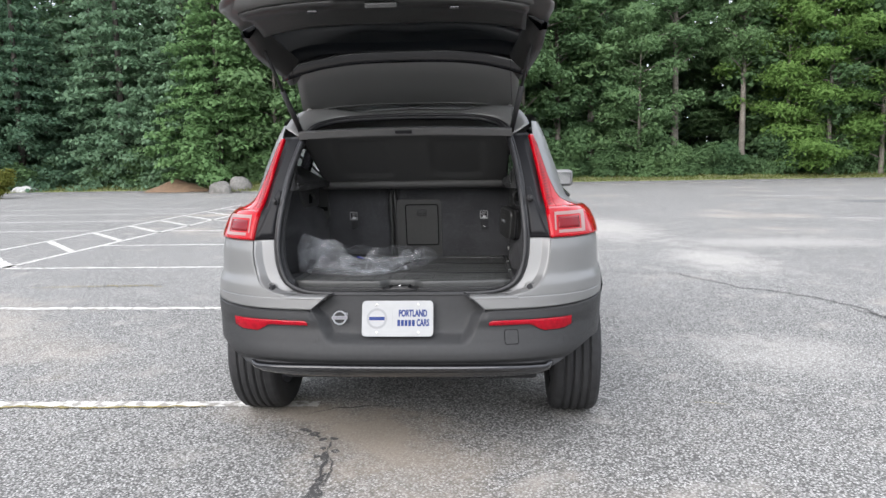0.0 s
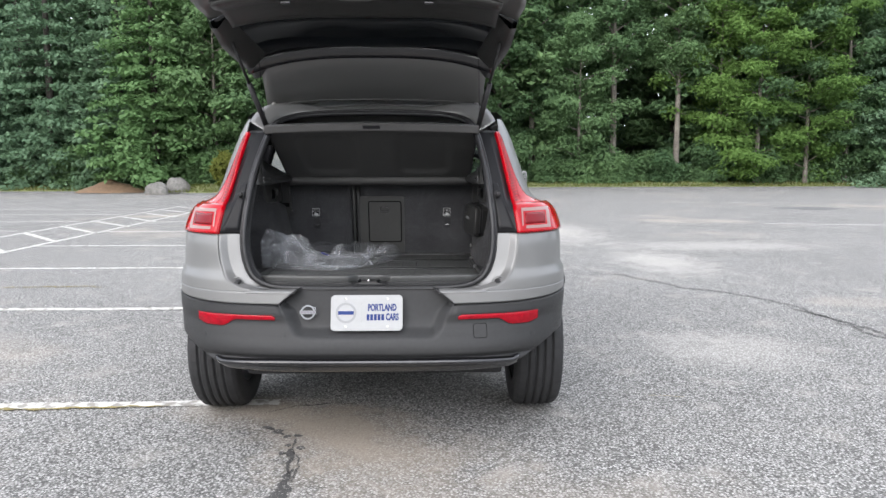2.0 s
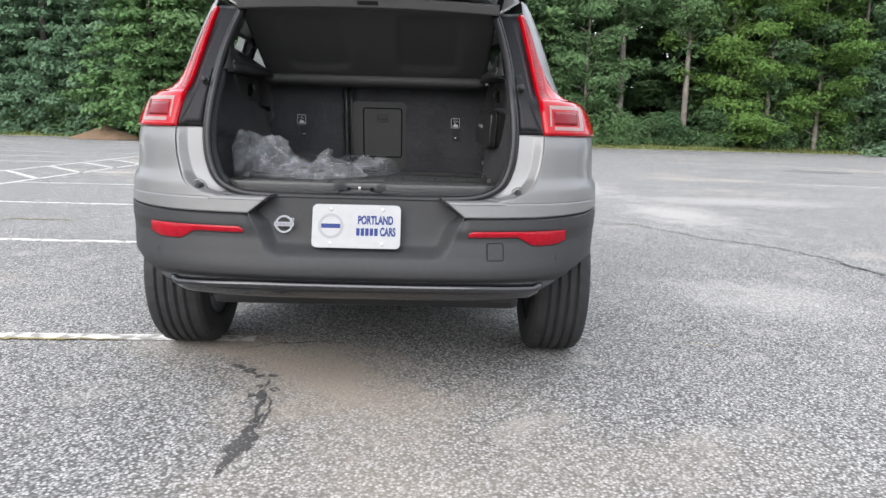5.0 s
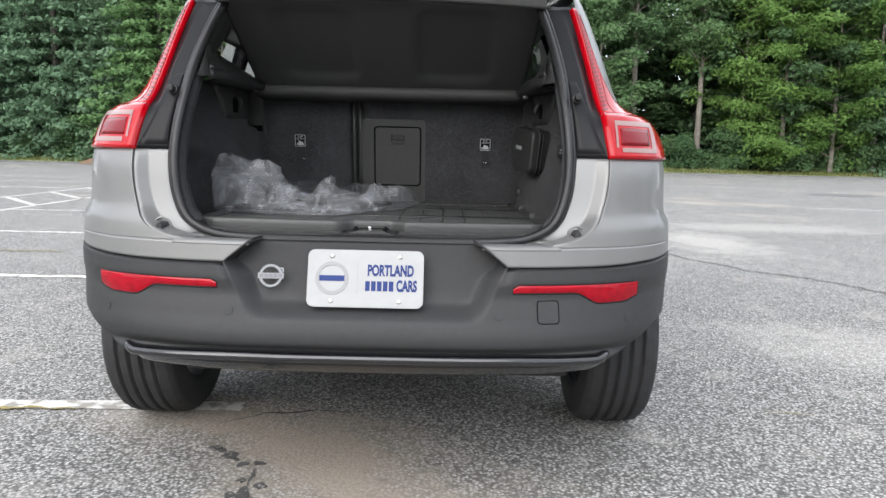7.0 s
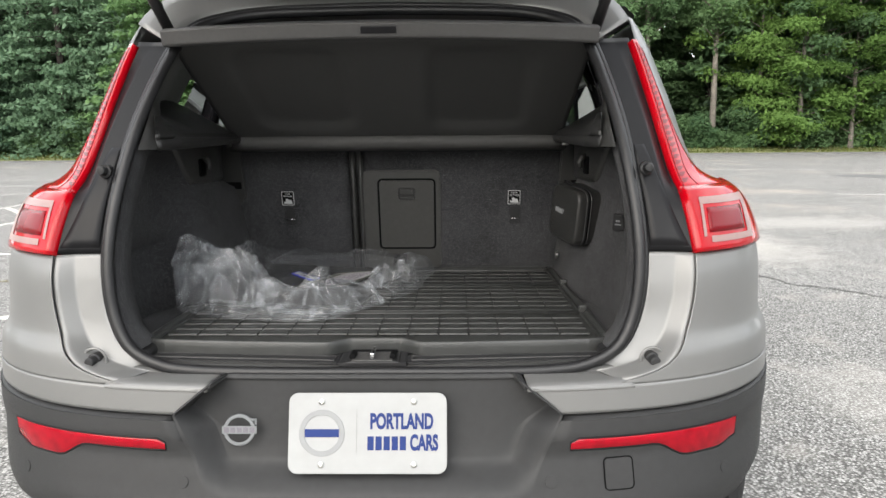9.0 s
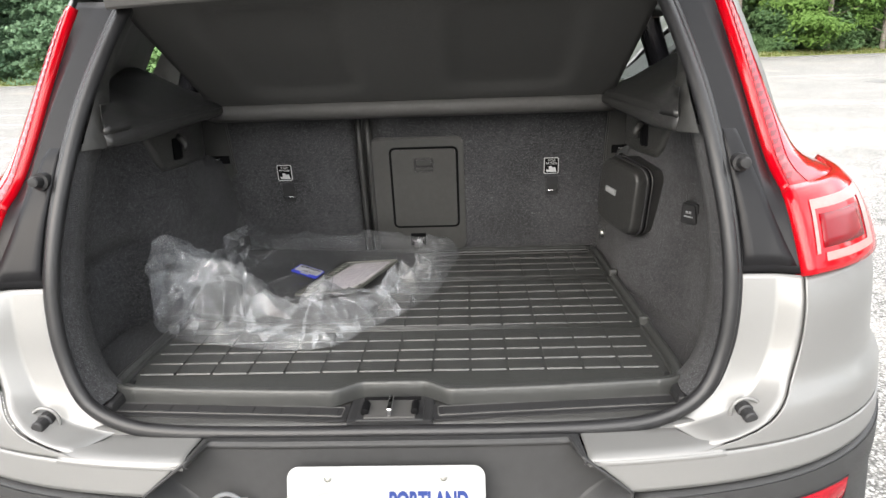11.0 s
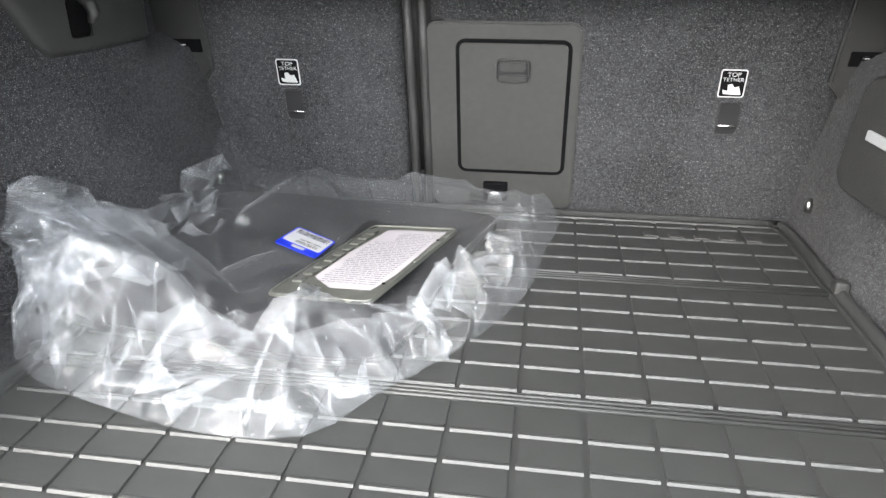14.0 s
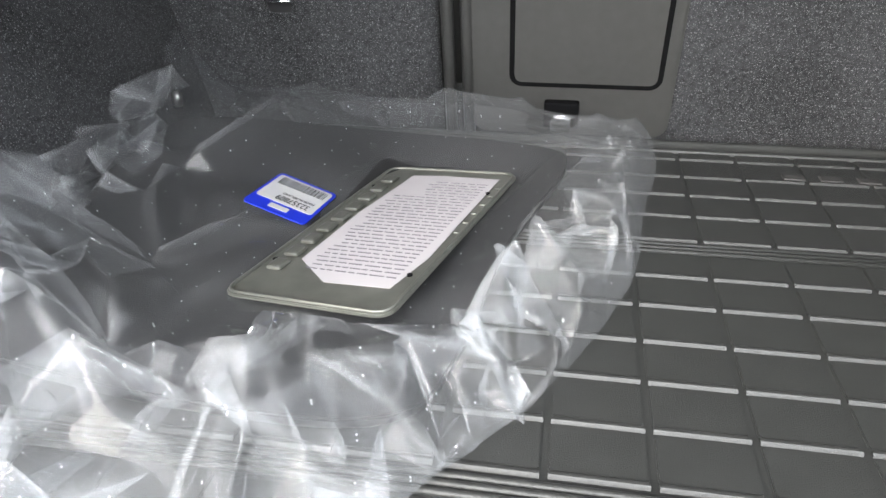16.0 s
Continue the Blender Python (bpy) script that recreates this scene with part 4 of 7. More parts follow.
# the opening's edge: half outline from the sill up to the roof
OPEN = [(0.0, 0.112, 0.742), (0.20, 0.112, 0.742), (0.36, 0.116, 0.745), (0.44, 0.122, 0.757), (0.50, 0.132, 0.79), (0.532, 0.146, 0.85), (0.546, 0.160, 0.93), (0.546, 0.182, 1.02), (0.536, 0.228, 1.13), (0.520, 0.31, 1.26), (0.490, 0.42, 1.40), (0.462, 0.50, 1.47), (0.40, 0.56, 1.505), (0.28, 0.590, 1.524), (0.0, 0.605, 1.532)]
half_open = curve(OPEN, 8)


def loop_of(half, grow=0.0, dy=0.0):
    """The closed loop of a half outline, grown outwards in x and z."""
    c = Vector((0, 0, 1.12))
    right = []
    for p in half:
        d = Vector((p.x, 0, p.z - c.z))
        d = d.normalized() * grow if d.length else Vector((0, 0, 0))
        right.append(Vector((p.x + d.x, p.y + dy, p.z + d.z)))
    left = [Vector((-p.x, p.y, p.z)) for p in right[1:-1]][::-1]
    return right + left


seal_loop = loop_of(half_open)
part("door_seal", joined(tube(seal_loop, 0.0125, 10, closed=True), tube(loop_of(half_open, 0.014, 0.012), 0.009, 8, closed=True)), M_SEAL, car, "black rubber seal round the load opening", True)

def opening_at(z):
    """The opening's right-hand edge at a height."""
    for a, b in zip(half_open[8:], half_open[9:]):
        if a.z <= z <= b.z and b.z > a.z:
            return a + (b - a) * ((z - a.z) / (b.z - a.z))
    return half_open[-1]


def flange_at(s, z, t, lift=0.0):
    """Place on the flange: t 0 at the seal, 1 at the outer rim."""
    q, xo = opening_at(z), rim_x(z)
    po = rear(xo, z)
    x = q.x + 0.012 + (xo + 0.001 - q.x - 0.012) * t
    f = 0.16 * t / 0.62 if t < 0.62 else 0.16 + 0.78 * (t - 0.62) / 0.28 if t < 0.90 else 0.94 + 0.6 * (t - 0.90)
    y = q.y + 0.008 + (po.y - q.y) * f
    return Vector((s * x, y - lift, z))


# painted channel round the upper opening, out to the roof and the pillars
upper = [p for p in loop_of(half_open) if p.z > 1.415]
upper = sorted(upper, key=lambda p: math.atan2(p.x, p.z - 1.12))
rows = []
for f in (0.0, 0.25, 0.5, 0.75, 1.0):
    row = []
    for p in upper:
        o = Vector((p.x, 0, p.z - 1.12)).normalized()
        far = 0.045 + 0.070 * ease(0.20, 0.45, abs(p.x))
        q = p + o * (0.018 + (far - 0.018) * f)
        row.append(Vector((q.x, p.y + 0.014 + 0.035 * f * (1 - ease(0.3, 0.46, abs(p.x)) * 0.6) - 0.006 * math.sin(math.pi * f), q.z)))
    rows.append(row)
thicken(part("opening_channel", grid(rows), M_PAINT, car, "silver painted channel round the load opening", True), 0.003)

# painted flange and black inner pillars between the seal and the outer rim
for s in (-1, 1):
    def flange(z0, z1, n, mat, name, label):
        rows = [[flange_at(s, z0 + (z1 - z0) * k / n, t) for t in (0, 0.15, 0.3, 0.45, 0.58, 0.62, 0.66, 0.78, 0.86, 0.90, 0.94, 1.0)] for k in range(n + 1)]
        return thicken(part(name, grid(rows, flip=s < 0), mat, car, label, True), 0.003)

    flange(0.7455, 0.977, 28, M_PAINT, "opening_flange", "silver painted flange of the load opening")
    pill = flange(0.979, 1.44, 34, M_PANEL, "inner_pillar", "black plastic pillar trim beside the tail light")
    # sill flange under the seal
    rows = []
    for k in range(25):
        x = 0.306 + (0.515 - 0.306) * k / 24
        zt = 0.738
        p = rear(x, 0.742)
        rows.append([Vector((s * x, 0.125, zt + 0.004)), Vector((s * x, 0.10, zt)), Vector((s * x, p.y + 0.02, 0.744)), Vector((s * x, p.y + 0.004, 0.741)), Vector((s * x, p.y - 0.004, 0.733))])
    thicken(part("sill_flange", grid(rows, flip=s > 0), M_PAINT, car, "", True), 0.003)
    rows = []
    for k in range(21):
        z = 0.990 + 0.205 * k / 20
        far = 0.93 - 0.52 * (k / 20) ** 0.8
        edge = 0.0 if k in (0, 20) else 0.006
        rows.append([flange_at(s, z, 0.10, 0.0)] + [flange_at(s, z, 0.10 + (far - 0.10) * t, edge) for t in (0.02, 0.25, 0.5, 0.75, 0.98)] + [flange_at(s, z, far, 0.0)])
    part("pillar_panel", grid(rows, flip=s < 0), M_PANEL, pill, "satin black raised panel", True)
    # rubber stop and pillar pin
    c = Vector((s * 0.566, 0.110, 0.769))
    stop = part("rubber_stop", tube([c + Vector((0, 0.02, 0)), c, c + Vector((0, -0.003, 0.0)), c + Vector((0, -0.020, 0.001)), c + Vector((0, -0.022, 0.001)), c + Vector((0, -0.0225, 0.001))], [0.014, 0.014, 0.0115, 0.010, 0.008, 0.002], 16), M_RUBBER, car, "black rubber stop")
    part("stop_collar", tube([c + Vector((0, 0.004, 0)) + 0.024 * Vector((math.cos(a), 0, math.sin(a))) for a in [2 * math.pi * k / 20 for k in range(20)]], 0.003, 6, closed=True), M_PAINT, stop, smooth=True)
    c = Vector((s * 0.572, 0.225, 1.146))
    part("guide_pin", tube([c + Vector((0, 0.02, 0)), c + Vector((0, 0.004, 0)), c + Vector((0, 0.003, 0)), c + Vector((0, -0.014, 0.003)), c + Vector((0, -0.0155, 0.003)), c + Vector((0, -0.016, 0.003))], [0.0145, 0.0145, 0.010, 0.0088, 0.007, 0.002], 16), M_RUBBER, pill, "black rubber guide pin")
    part("latch_wedge", box(s * 0.585 - 0.012, s * 0.585 + 0.012, 0.185, 0.205, 1.0, 1.012, 0.002), M_RUBBER, pill)
    # middle sill covering between the flange ends
rows = []
for k in range(41):
    x = -0.302 + 0.604 * k / 40
    p = bumper_shift(rear(x, 0.745))
    rows.append([Vector((x, 0.135, 0.738)), Vector((x, 0.105, 0.736)), Vector((x, p.y + 0.012, 0.748)), Vector((x, p.y, 0.7475)), Vector((x, p.y - 0.001, 0.742))])
thicken(part("bumper_step", grid(rows, flip=True), M_PLASTIC, bumper, "", True), 0.003)

# ---- body sides, roof, front ----
for s in (-1, 1):
    for name, a, b in (("rear_door", 1.325, 2.22), ("front_door", 2.225, 3.17)):
        d = thicken(part(name, skin(0.42, 1.092, lambda z, a=a: u_of_y(a, z), lambda z, b=b: u_of_y(b, z), 24, 14, s, clear_of_wheels), M_PAINT, car, "silver door", True), 0.003)
        h0 = a + 0.10
        part("handle", tube([(s * 0.925, h0, 0.93), (s * 0.955, h0 + 0.02, 0.93), (s * 0.957, h0 + 0.16, 0.93), (s * 0.925, h0 + 0.18, 0.93)], 0.011, 8), M_PAINT, d, smooth=True)
        g = part("side_window", skin(1.11, 1.50, lambda z, a=a: u_of_y(a + 0.03, z), lambda z, b=b: min(u_of_y(b - 0.03, z), 2.0), 12, 10, s), M_PRIVACY, d, "tinted side window", True)
        g.visible_shadow = False
        part("window_pillar", tube([Vector((s * (body(u_of_y(a + 0.01, z), z).x - 0.004), a + 0.01, z)) for z in (1.09, 1.2, 1.35, 1.50)], 0.03, 8), M_GLOSSBLACK, d, smooth=True)
    qg = part("quarter_window", skin(1.13, 1.40, lambda z: u_of_y(1.00 + 0.10 * ease(1.2, 1.4, z), z), lambda z: u_of_y(1.31, z), 8, 8, s), M_PRIVACY, car, "small tinted rear quarter window", True)
    qg.visible_shadow = False
    thicken(part("window_frame", skin(1.40, 1.505, lambda z: u_of_y(1.05, z), lambda z: min(2.0, u_of_y(2.6, z)), 5, 20, s), M_PAINT, car, "", True), 0.003)
    thicken(part("front_fender", skin(0.42, 1.02, lambda z: u_of_y(3.175, z), lambda z: 2.35, 22, 26, s, clear_of_wheels), M_PAINT, car, "silver front fender", True), 0.003)
    thicken(part("sill_cladding", skin(0.27, 0.44, lambda z: u_of_y(1.2, z), lambda z: u_of_y(3.15, z), 6, 14, s, lambda c: clear_of_wheels(c), lambda p: p + Vector((0.006, 0, 0))), M_PLASTIC, car, "black sill cladding", True), 0.01)
    for a in (AXLE_R, AXLE_F):
        arch = []
        for k in range(37):
            th = radians(-12 + 204 * k / 36)
            arch.append([Vector((s * (max(0.80, body(max(0.62, min(2.3, u_of_y(a + r * math.cos(th), max(0.3, TYRE_R + r * math.sin(th))))), max(0.3, TYRE_R + r * math.sin(th))).x) + o), a + r * math.cos(th), TYRE_R + r * math.sin(th))) for r, o in ((0.40, -0.07), (0.395, 0.0), (0.405, 0.010), (0.455, 0.010), (0.465, 0.002))])
        if a == AXLE_R:
            arch = [r for r in arch if r[3].y > 0.52]
        thicken(part("wheel_arch", grid(arch, flip=s > 0), M_PLASTIC, car, "black wheel arch cladding", True), 0.003)
        liner = [[Vector((s * x, a + 0.42 * math.cos(radians(th)), TYRE_R + 0.42 * math.sin(radians(th)))) for x in (0.58, 0.90)] for th in range(-10, 141, 10)]
        part("arch_liner", grid(liner), M_RUBBER, car, "", True)

rows = []
for j in range(25):
    t = j / 24
    y = 0.64 + (1.95 - 0.64) * t
    zc = 1.585 + 0.045 * math.sin(math.pi * min(1, 0.15 + 0.75 * t)) - 0.03 * ease(0.7, 1, t)
    half = 0.575
    rows.append([Vector((half * math.sin(math.pi / 2 * k / 12), y, zc - 0.09 * (abs(k) / 12) ** 2.6)) for k in range(-12, 13)])
roof = thicken(part("roof", grid(rows), M_PAINT, car, "silver roof", True), 0.003)
part("roof_fin", grid([[Vector((x * 0.022 * f, 0.80 + yy * f2, 1.612 + h)) for x, yy in ((0, -0.04), (1, 0.0), (0.9, 0.08), (0, 0.13), (-0.9, 0.08), (-1, 0.0))] for f, f2, h in ((1.6, 1.2, 0.0), (1.0, 1.0, 0.012), (0.55, 0.5, 0.04), (0.3, 0.28, 0.055), (0.02, 0.1, 0.058))], closed=True), M_PAINT, roof, "silver aerial fin", True)
for s in (-1, 1):
    part("roof_rail", tube([(s * 0.50, 0.60, 1.555), (s * 0.50, 0.64, 1.592), (s * 0.505, 0.80, 1.605), (s * 0.52, 1.4, 1.615), (s * 0.52, 1.95, 1.59), (s * 0.52, 2.02, 1.55)], 0.013, 8), M_STEEL, roof, "brushed roof rail", True)
    part("roof_edge", thick := grid([[Vector((s * x, y, z)) for x, z in ((0.57, 1.50), (0.618, 1.495), (0.625, 1.512), (0.60, 1.535), (0.565, 1.535))] for y in [0.60 + 0.1 * k for k in range(15)]]), M_PAINT, roof, "", True)
rows = [[Vector((x * (0.66 + 0.12 * (1 - t)), 3.05 - 1.1 * t - 0.10 * (x * x), 1.08 + 0.47 * t)) for x in [k / 8 for k in range(-8, 9)]] for t in [k / 10 for k in range(11)]]
ws = part("windscreen", grid(rows), M_GLASS, car, "laminated windscreen", True)
ws.visible_shadow = False
rows = [[Vector((x * (0.80 - 0.08 * t), 3.02 + 1.25 * t - 0.12 * x * x * t, 1.08 - 0.11 * t - 0.05 * abs(x) ** 3 - 0.06 * ease(0.8, 1, t))) for x in [k / 10 for k in range(-10, 11)]] for t in [k / 12 for k in range(13)]]
thicken(part("bonnet", grid(rows, flip=True), M_PAINT, car, "silver bonnet", True), 0.003)
thicken(part("front_bumper", joined(skin(0.30, 0.97, lambda z: 2.33, lambda z: 3.0, 20, 26, 1, clear_of_wheels), skin(0.30, 0.97, lambda z: 2.33, lambda z: 3.0, 20, 26, -1, clear_of_wheels)), M_PAINT, car, "silver front bumper", True), 0.003)
part("grille", joined(*[box(-0.42, 0.42, 4.385, 4.40, 0.60 + 0.03 * k, 0.615 + 0.03 * k) for k in range(8)]), M_GLOSSBLACK, car, "black front grille")
for s in (-1, 1):
    thicken(part("headlight", skin(0.78, 0.90, lambda z: 2.38, lambda z: 2.72, 6, 10, s, None, lambda p: p + Vector((0.004, 0.006, 0))), M_PINKWHITE, car, "clear headlight", True), 0.01)
    mir = part("door_mirror", moved(box(-0.085, 0.085, -0.05, 0.07, -0.065, 0.065, 0.035, 3), Matrix.Translation((s * 0.965, 2.86, 1.18))), M_PAINT, car, "silver door mirror", True)
    part("mirror_glass", box(s * 0.965 - 0.065, s * 0.965 + 0.065, 2.806, 2.809, 1.135, 1.225, 0.0), M_CHROME, mir)
    part("mirror_stem", tube([(s * 0.78, 2.88, 1.08), (s * 0.90, 2.87, 1.13)], 0.025, 8), M_GLOSSBLACK, mir)

part("underbody", box(-0.62, 0.62, 0.40, 4.1, 0.27, 0.37, 0.03), M_RUBBER, car, "dark underbody")
part("exhaust_box", box(-0.45, -0.10, 0.38, 0.64, 0.325, 0.43, 0.04, 3), M_RUBBER, car, "dark silencer box")

# wheels
def wheel(y, s):
    prof = [(0.225, -0.105), (0.245, -0.118), (0.30, -0.122), (0.335, -0.115), (0.352, -0.098), (TYRE_R - 0.001, -0.075), (TYRE_R, 0.0), (TYRE_R - 0.001, 0.075), (0.352, 0.098), (0.335, 0.115), (0.30, 0.122), (0.245, 0.118), (0.225, 0.105)]
    n = 96
    fine = []
    for (r0, x0), (r1, x1) in zip(prof, prof[1:]):
        steps = max(3, int(abs(x1 - x0) / 0.0035))
        for k in range(steps):
            fine.append((r0 + (r1 - r0) * k / steps, x0 + (x1 - x0) * k / steps))
    fine.append(prof[-1])
    rows = []
    for r, x in fine:
        g = 0.0
        if r > 0.35:
            for c in (-0.058, -0.020, 0.020, 0.058):
                g = max(g, 0.012 * min(1, max(0, 2.2 - abs(x - c) / 0.0035)))
        row = []
        for k in range(n):
            a = 2 * math.pi * k / n
            gg = g
            if r > 0.345 and abs(x) > 0.068 and k % 3 == 0:
                gg = 0.006
            row.append((x, (r - gg) * math.cos(a), (r - gg) * math.sin(a)))
        rows.append(row)
    m = Matrix.Translation((s * 0.813, y, TYRE_R - 0.002))
    w = part("wheel", moved(grid([[(x * 1.0, 0.228 * math.cos(a), 0.228 * math.sin(a)) for a in [2 * math.pi * k / 40 for k in range(40)]] for x in (-0.10, 0.10)], closed=True), m), M_RIM, car, "alloy wheel with black tyre", True)
    bm = moved(grid(rows, closed=True), m)
    bmesh.ops.recalc_face_normals(bm, faces=bm.faces)
    part("tyre", bm, M_TYRE, w, "black tyre with four grooves", True)
    for k in range(5):
        a = 2 * math.pi * k / 5
        part("spoke", moved(box(0.05, 0.085, -0.03, 0.03, 0.0, 0.23, 0.008), m @ Matrix.Diagonal((s, 1, 1, 1)) @ Matrix.Rotation(a, 4, "X")), M_RIM, w)
    part("hub", moved(tube([(-0.09, 0, 0), (0.07, 0, 0)], 0.07, 20), m @ Matrix.Diagonal((s, 1, 1, 1))), M_RIM, w)
    part("brake_disc", moved(tube([(-0.055, 0, 0), (-0.03, 0, 0)], 0.16, 32), m @ Matrix.Diagonal((s, 1, 1, 1))), M_STEEL, w)
    return w


for s in (-1, 1):
    for a in (AXLE_R, AXLE_F):
        wheel(a, s)
    part("suspension_arm", tube([(s * 0.3, 0.75, 0.30), (s * 0.70, AXLE_R, 0.33)], 0.03, 8), M_RUBBER, car, smooth=True)

# ---- tailgate, raised ----
HINGE = Vector((0, 0.66, 1.56))


def gate_rows(z0, z1, half, nz, nx, out=0.0, inset=0.0):
    rows = []
    for j in range(nz + 1):
        z = z0 + (z1 - z0) * j / nz
        h = half(z) - inset
        rows.append([rear(h * i / nx, z, out) - HINGE for i in range(-nx, nx + 1)])
    return rows


def gate_half(z):
    return (RIM(z) if z < 0.977 else LIGHT_IN(z)) - 0.005


gate = part("tailgate", grid(gate_rows(0.752, 1.085, gate_half, 26, 30)), M_PAINT, car, "silver tailgate raised over the load opening", True)
thicken(gate, 0.004)
gate.location = HINGE
gate.rotation_euler = (radians(-75), 0, 0)
thicken(part("rear_window", grid(gate_rows(1.088, 1.46, gate_half, 14, 24, 0.0)), M_DARKGLASS, gate, "dark tinted rear window", True), 0.004)
rows = [[Vector((0.585 * t * (1 - 0.02 * k), y + 0.07 * abs(t) ** 3, z - 0.06 * abs(t) ** 3)) - HINGE for t in [i / 14 for i in range(-14, 15)]] for k, (y, z) in enumerate(((0.36, 1.455), (0.26, 1.485), (0.25, 1.50), (0.27, 1.515), (0.42, 1.56), (0.62, 1.59)))]
thicken(part("spoiler", grid(rows), M_PAINT, gate, "silver roof spoiler", True), 0.004)
rows = [[Vector((0.57 * t, y + 0.07 * abs(t) ** 3, z - 0.06 * abs(t) ** 3)) - HINGE for t in [i / 14 for i in range(-14, 15)]] for y, z in ((0.40, 1.42), (0.34, 1.43), (0.27, 1.480))]
thicken(part("spoiler_shade", grid(rows), M_GLOSSBLACK, gate, "gloss black underside of the spoiler", True), 0.003)
part("brake_lamp", moved(box(-0.11, 0.11, -0.004, 0.004, -0.006, 0.006, 0.002), Matrix.Translation(Vector((0, 0.262, 1.487)) - HINGE)), M_REDDEEP, gate)
part("wiper", tube([rear(x, 1.115 + 0.01 * math.sin(x * 6), 0.02) - HINGE for x in (-0.04, 0.05, 0.15, 0.25, 0.36)], [0.02, 0.016, 0.012, 0.010, 0.007], 8), M_RUBBER, gate, "black rear wiper", True)
for k, x in enumerate((-0.26, -0.13, 0.0, 0.13, 0.26)):
    part("badge_block", moved(box(-0.022, 0.022, -0.003, 0.002, -0.014, 0.014, 0.003), Matrix.Translation(rear(x, 0.985, 0.002) - HINGE)), M_CHROME, gate)
for x, wdt in ((-0.53, 0.055), (0.50, 0.035)):
    part("badge_block", moved(box(-wdt, wdt, -0.003, 0.002, -0.013, 0.013, 0.003), Matrix.Translation(rear(x, 0.93, 0.002) - HINGE)), M_CHROME, gate)
# inner side: painted rim, dark lining, latch plate, lamps
rows = []
for z, ins, dep in ((0.752, 0.0, 0.002), (0.758, 0.012, 0.028), (0.775, 0.03, 0.05), (0.80, 0.045, 0.055)):
    rows.append([rear((gate_half(z) - ins) * i / 30, z, -dep) - HINGE for i in range(-30, 31)])
part("inner_rim", grid(rows), M_PAINT, gate, "silver inner rim", True)
rows = gate_rows(0.79, 1.08, lambda z: min(gate_half(z), 0.575), 14, 24, -0.07, 0.03)
lining = thicken(part("gate_lining", grid(rows, flip=True), M_TRIM, gate, "dark grey plastic lining", True), 0.01)
for s in (-1, 1):
    rows = [[rear(s * (gate_half(z) - i), z, -d) - HINGE for i, d in ((0.0, 0.004), (0.01, 0.05), (0.04, 0.065), (0.085, 0.03), (0.09, 0.004))] for z in [1.06 + 0.39 * k / 10 for k in range(11)]]
    part("window_trim", grid(rows, flip=s < 0), M_TRIM, lining, "", True)
    # gas strut from the pillar to the gate
    R = Matrix.Translation(HINGE) @ Euler((radians(-75), 0, 0)).to_matrix().to_4x4()
    low, high = Vector((s * 0.497, 0.47, 1.445)), R @ (rear(s * 0.575, 1.16, -0.05) - HINGE)
    mid = low + (high - low) * 0.55
    strut = part("gas_strut", joined(tube([low, mid], 0.0125, 10), tube([mid, high], 0.007, 8)), M_RUBBER, car, "black tailgate strut", True)
    part("strut_ball", tube([low + Vector((s * 0.02, 0.01, 0)), low], 0.014, 10), M_STEEL, strut, smooth=True)
p = rear(0, 0.79, -0.085) - HINGE
part("latch_plate", moved(box(-0.06, 0.06, -0.01, 0.01, -0.02, 0.12, 0.006), Matrix.Translation(p)), M_TRIM, lining)
p = rear(0, 0.77, -0.055) - HINGE
part("lamp_recess", moved(box(-0.19, 0.19, -0.008, 0.012, -0.018, 0.02, 0.006), Matrix.Translation(p)), M_GLOSSBLACK, lining)
for s in (-1, 1):
    p = rear(s * 0.27, 0.83, -0.082) - HINGE
    part("switch", moved(box(-0.018, 0.018, -0.006, 0.004, -0.009, 0.009, 0.003), Matrix.Translation(p)), M_GLOSSBLACK, lining)

# ---- load space: floor, sides, seat backs ----
FLOOR = 0.765


def seat_y(z):
    return 1.045 - 0.20 * (z - 0.84)


part("load_floor", box(-0.62, 0.62, 0.24, 1.25, 0.70, FLOOR, 0.0), M_CARPET, car, "charcoal carpeted load floor")
sill = part("sill_trim", grid([[Vector((x, y, z)) for x in [k / 20 * 0.53 for k in range(-20, 21)]] for y, z in ((0.108, 0.735), (0.118, 0.752), (0.128, 0.757), (0.20, 0.757), (0.252, 0.757), (0.254, 0.73))]), M_TRIM, car, "black plastic load sill", True)
for s in (-1, 1):
    sm = Matrix.Translation((s * 0.279, 0.160, 0.7612)) @ pose(0, 0, 0, 0, 0, s * 4.2)
    part("strip_bed", moved(plate_of(rounded(0.425, 0.050, 0.010), 0.004, 0.0008), sm @ pose(0, 0, -0.0012)), M_RUBBER, sill)
    strip = part("sill_strip", moved(plate_of(rounded(0.405, 0.033, 0.005), 0.003, 0.0008), sm), M_RUBBER, sill, "ribbed black scuff strip")
    for k in range(8):
        part("strip_rib", moved(box(-0.192 + 0.0485 * k, -0.1905 + 0.0485 * k + 0.0425, -0.0105, 0.0105, 0.0, 0.0012, 0.0006), sm), M_RUBBER, strip)
    part("strip_edge", moved(tube([(x, y, 0.0002) for x, y in rounded(0.401, 0.029, 0.004)], 0.0013, 5, closed=True), sm), M_BAR, strip)
for s in (-1, 1):
    part("sill_end", box(min(s * 0.470, s * 0.548), max(s * 0.470, s * 0.548), 0.150, 0.250, 0.745, 0.779, 0.010), M_RUBBER, sill, "black end of the load sill")
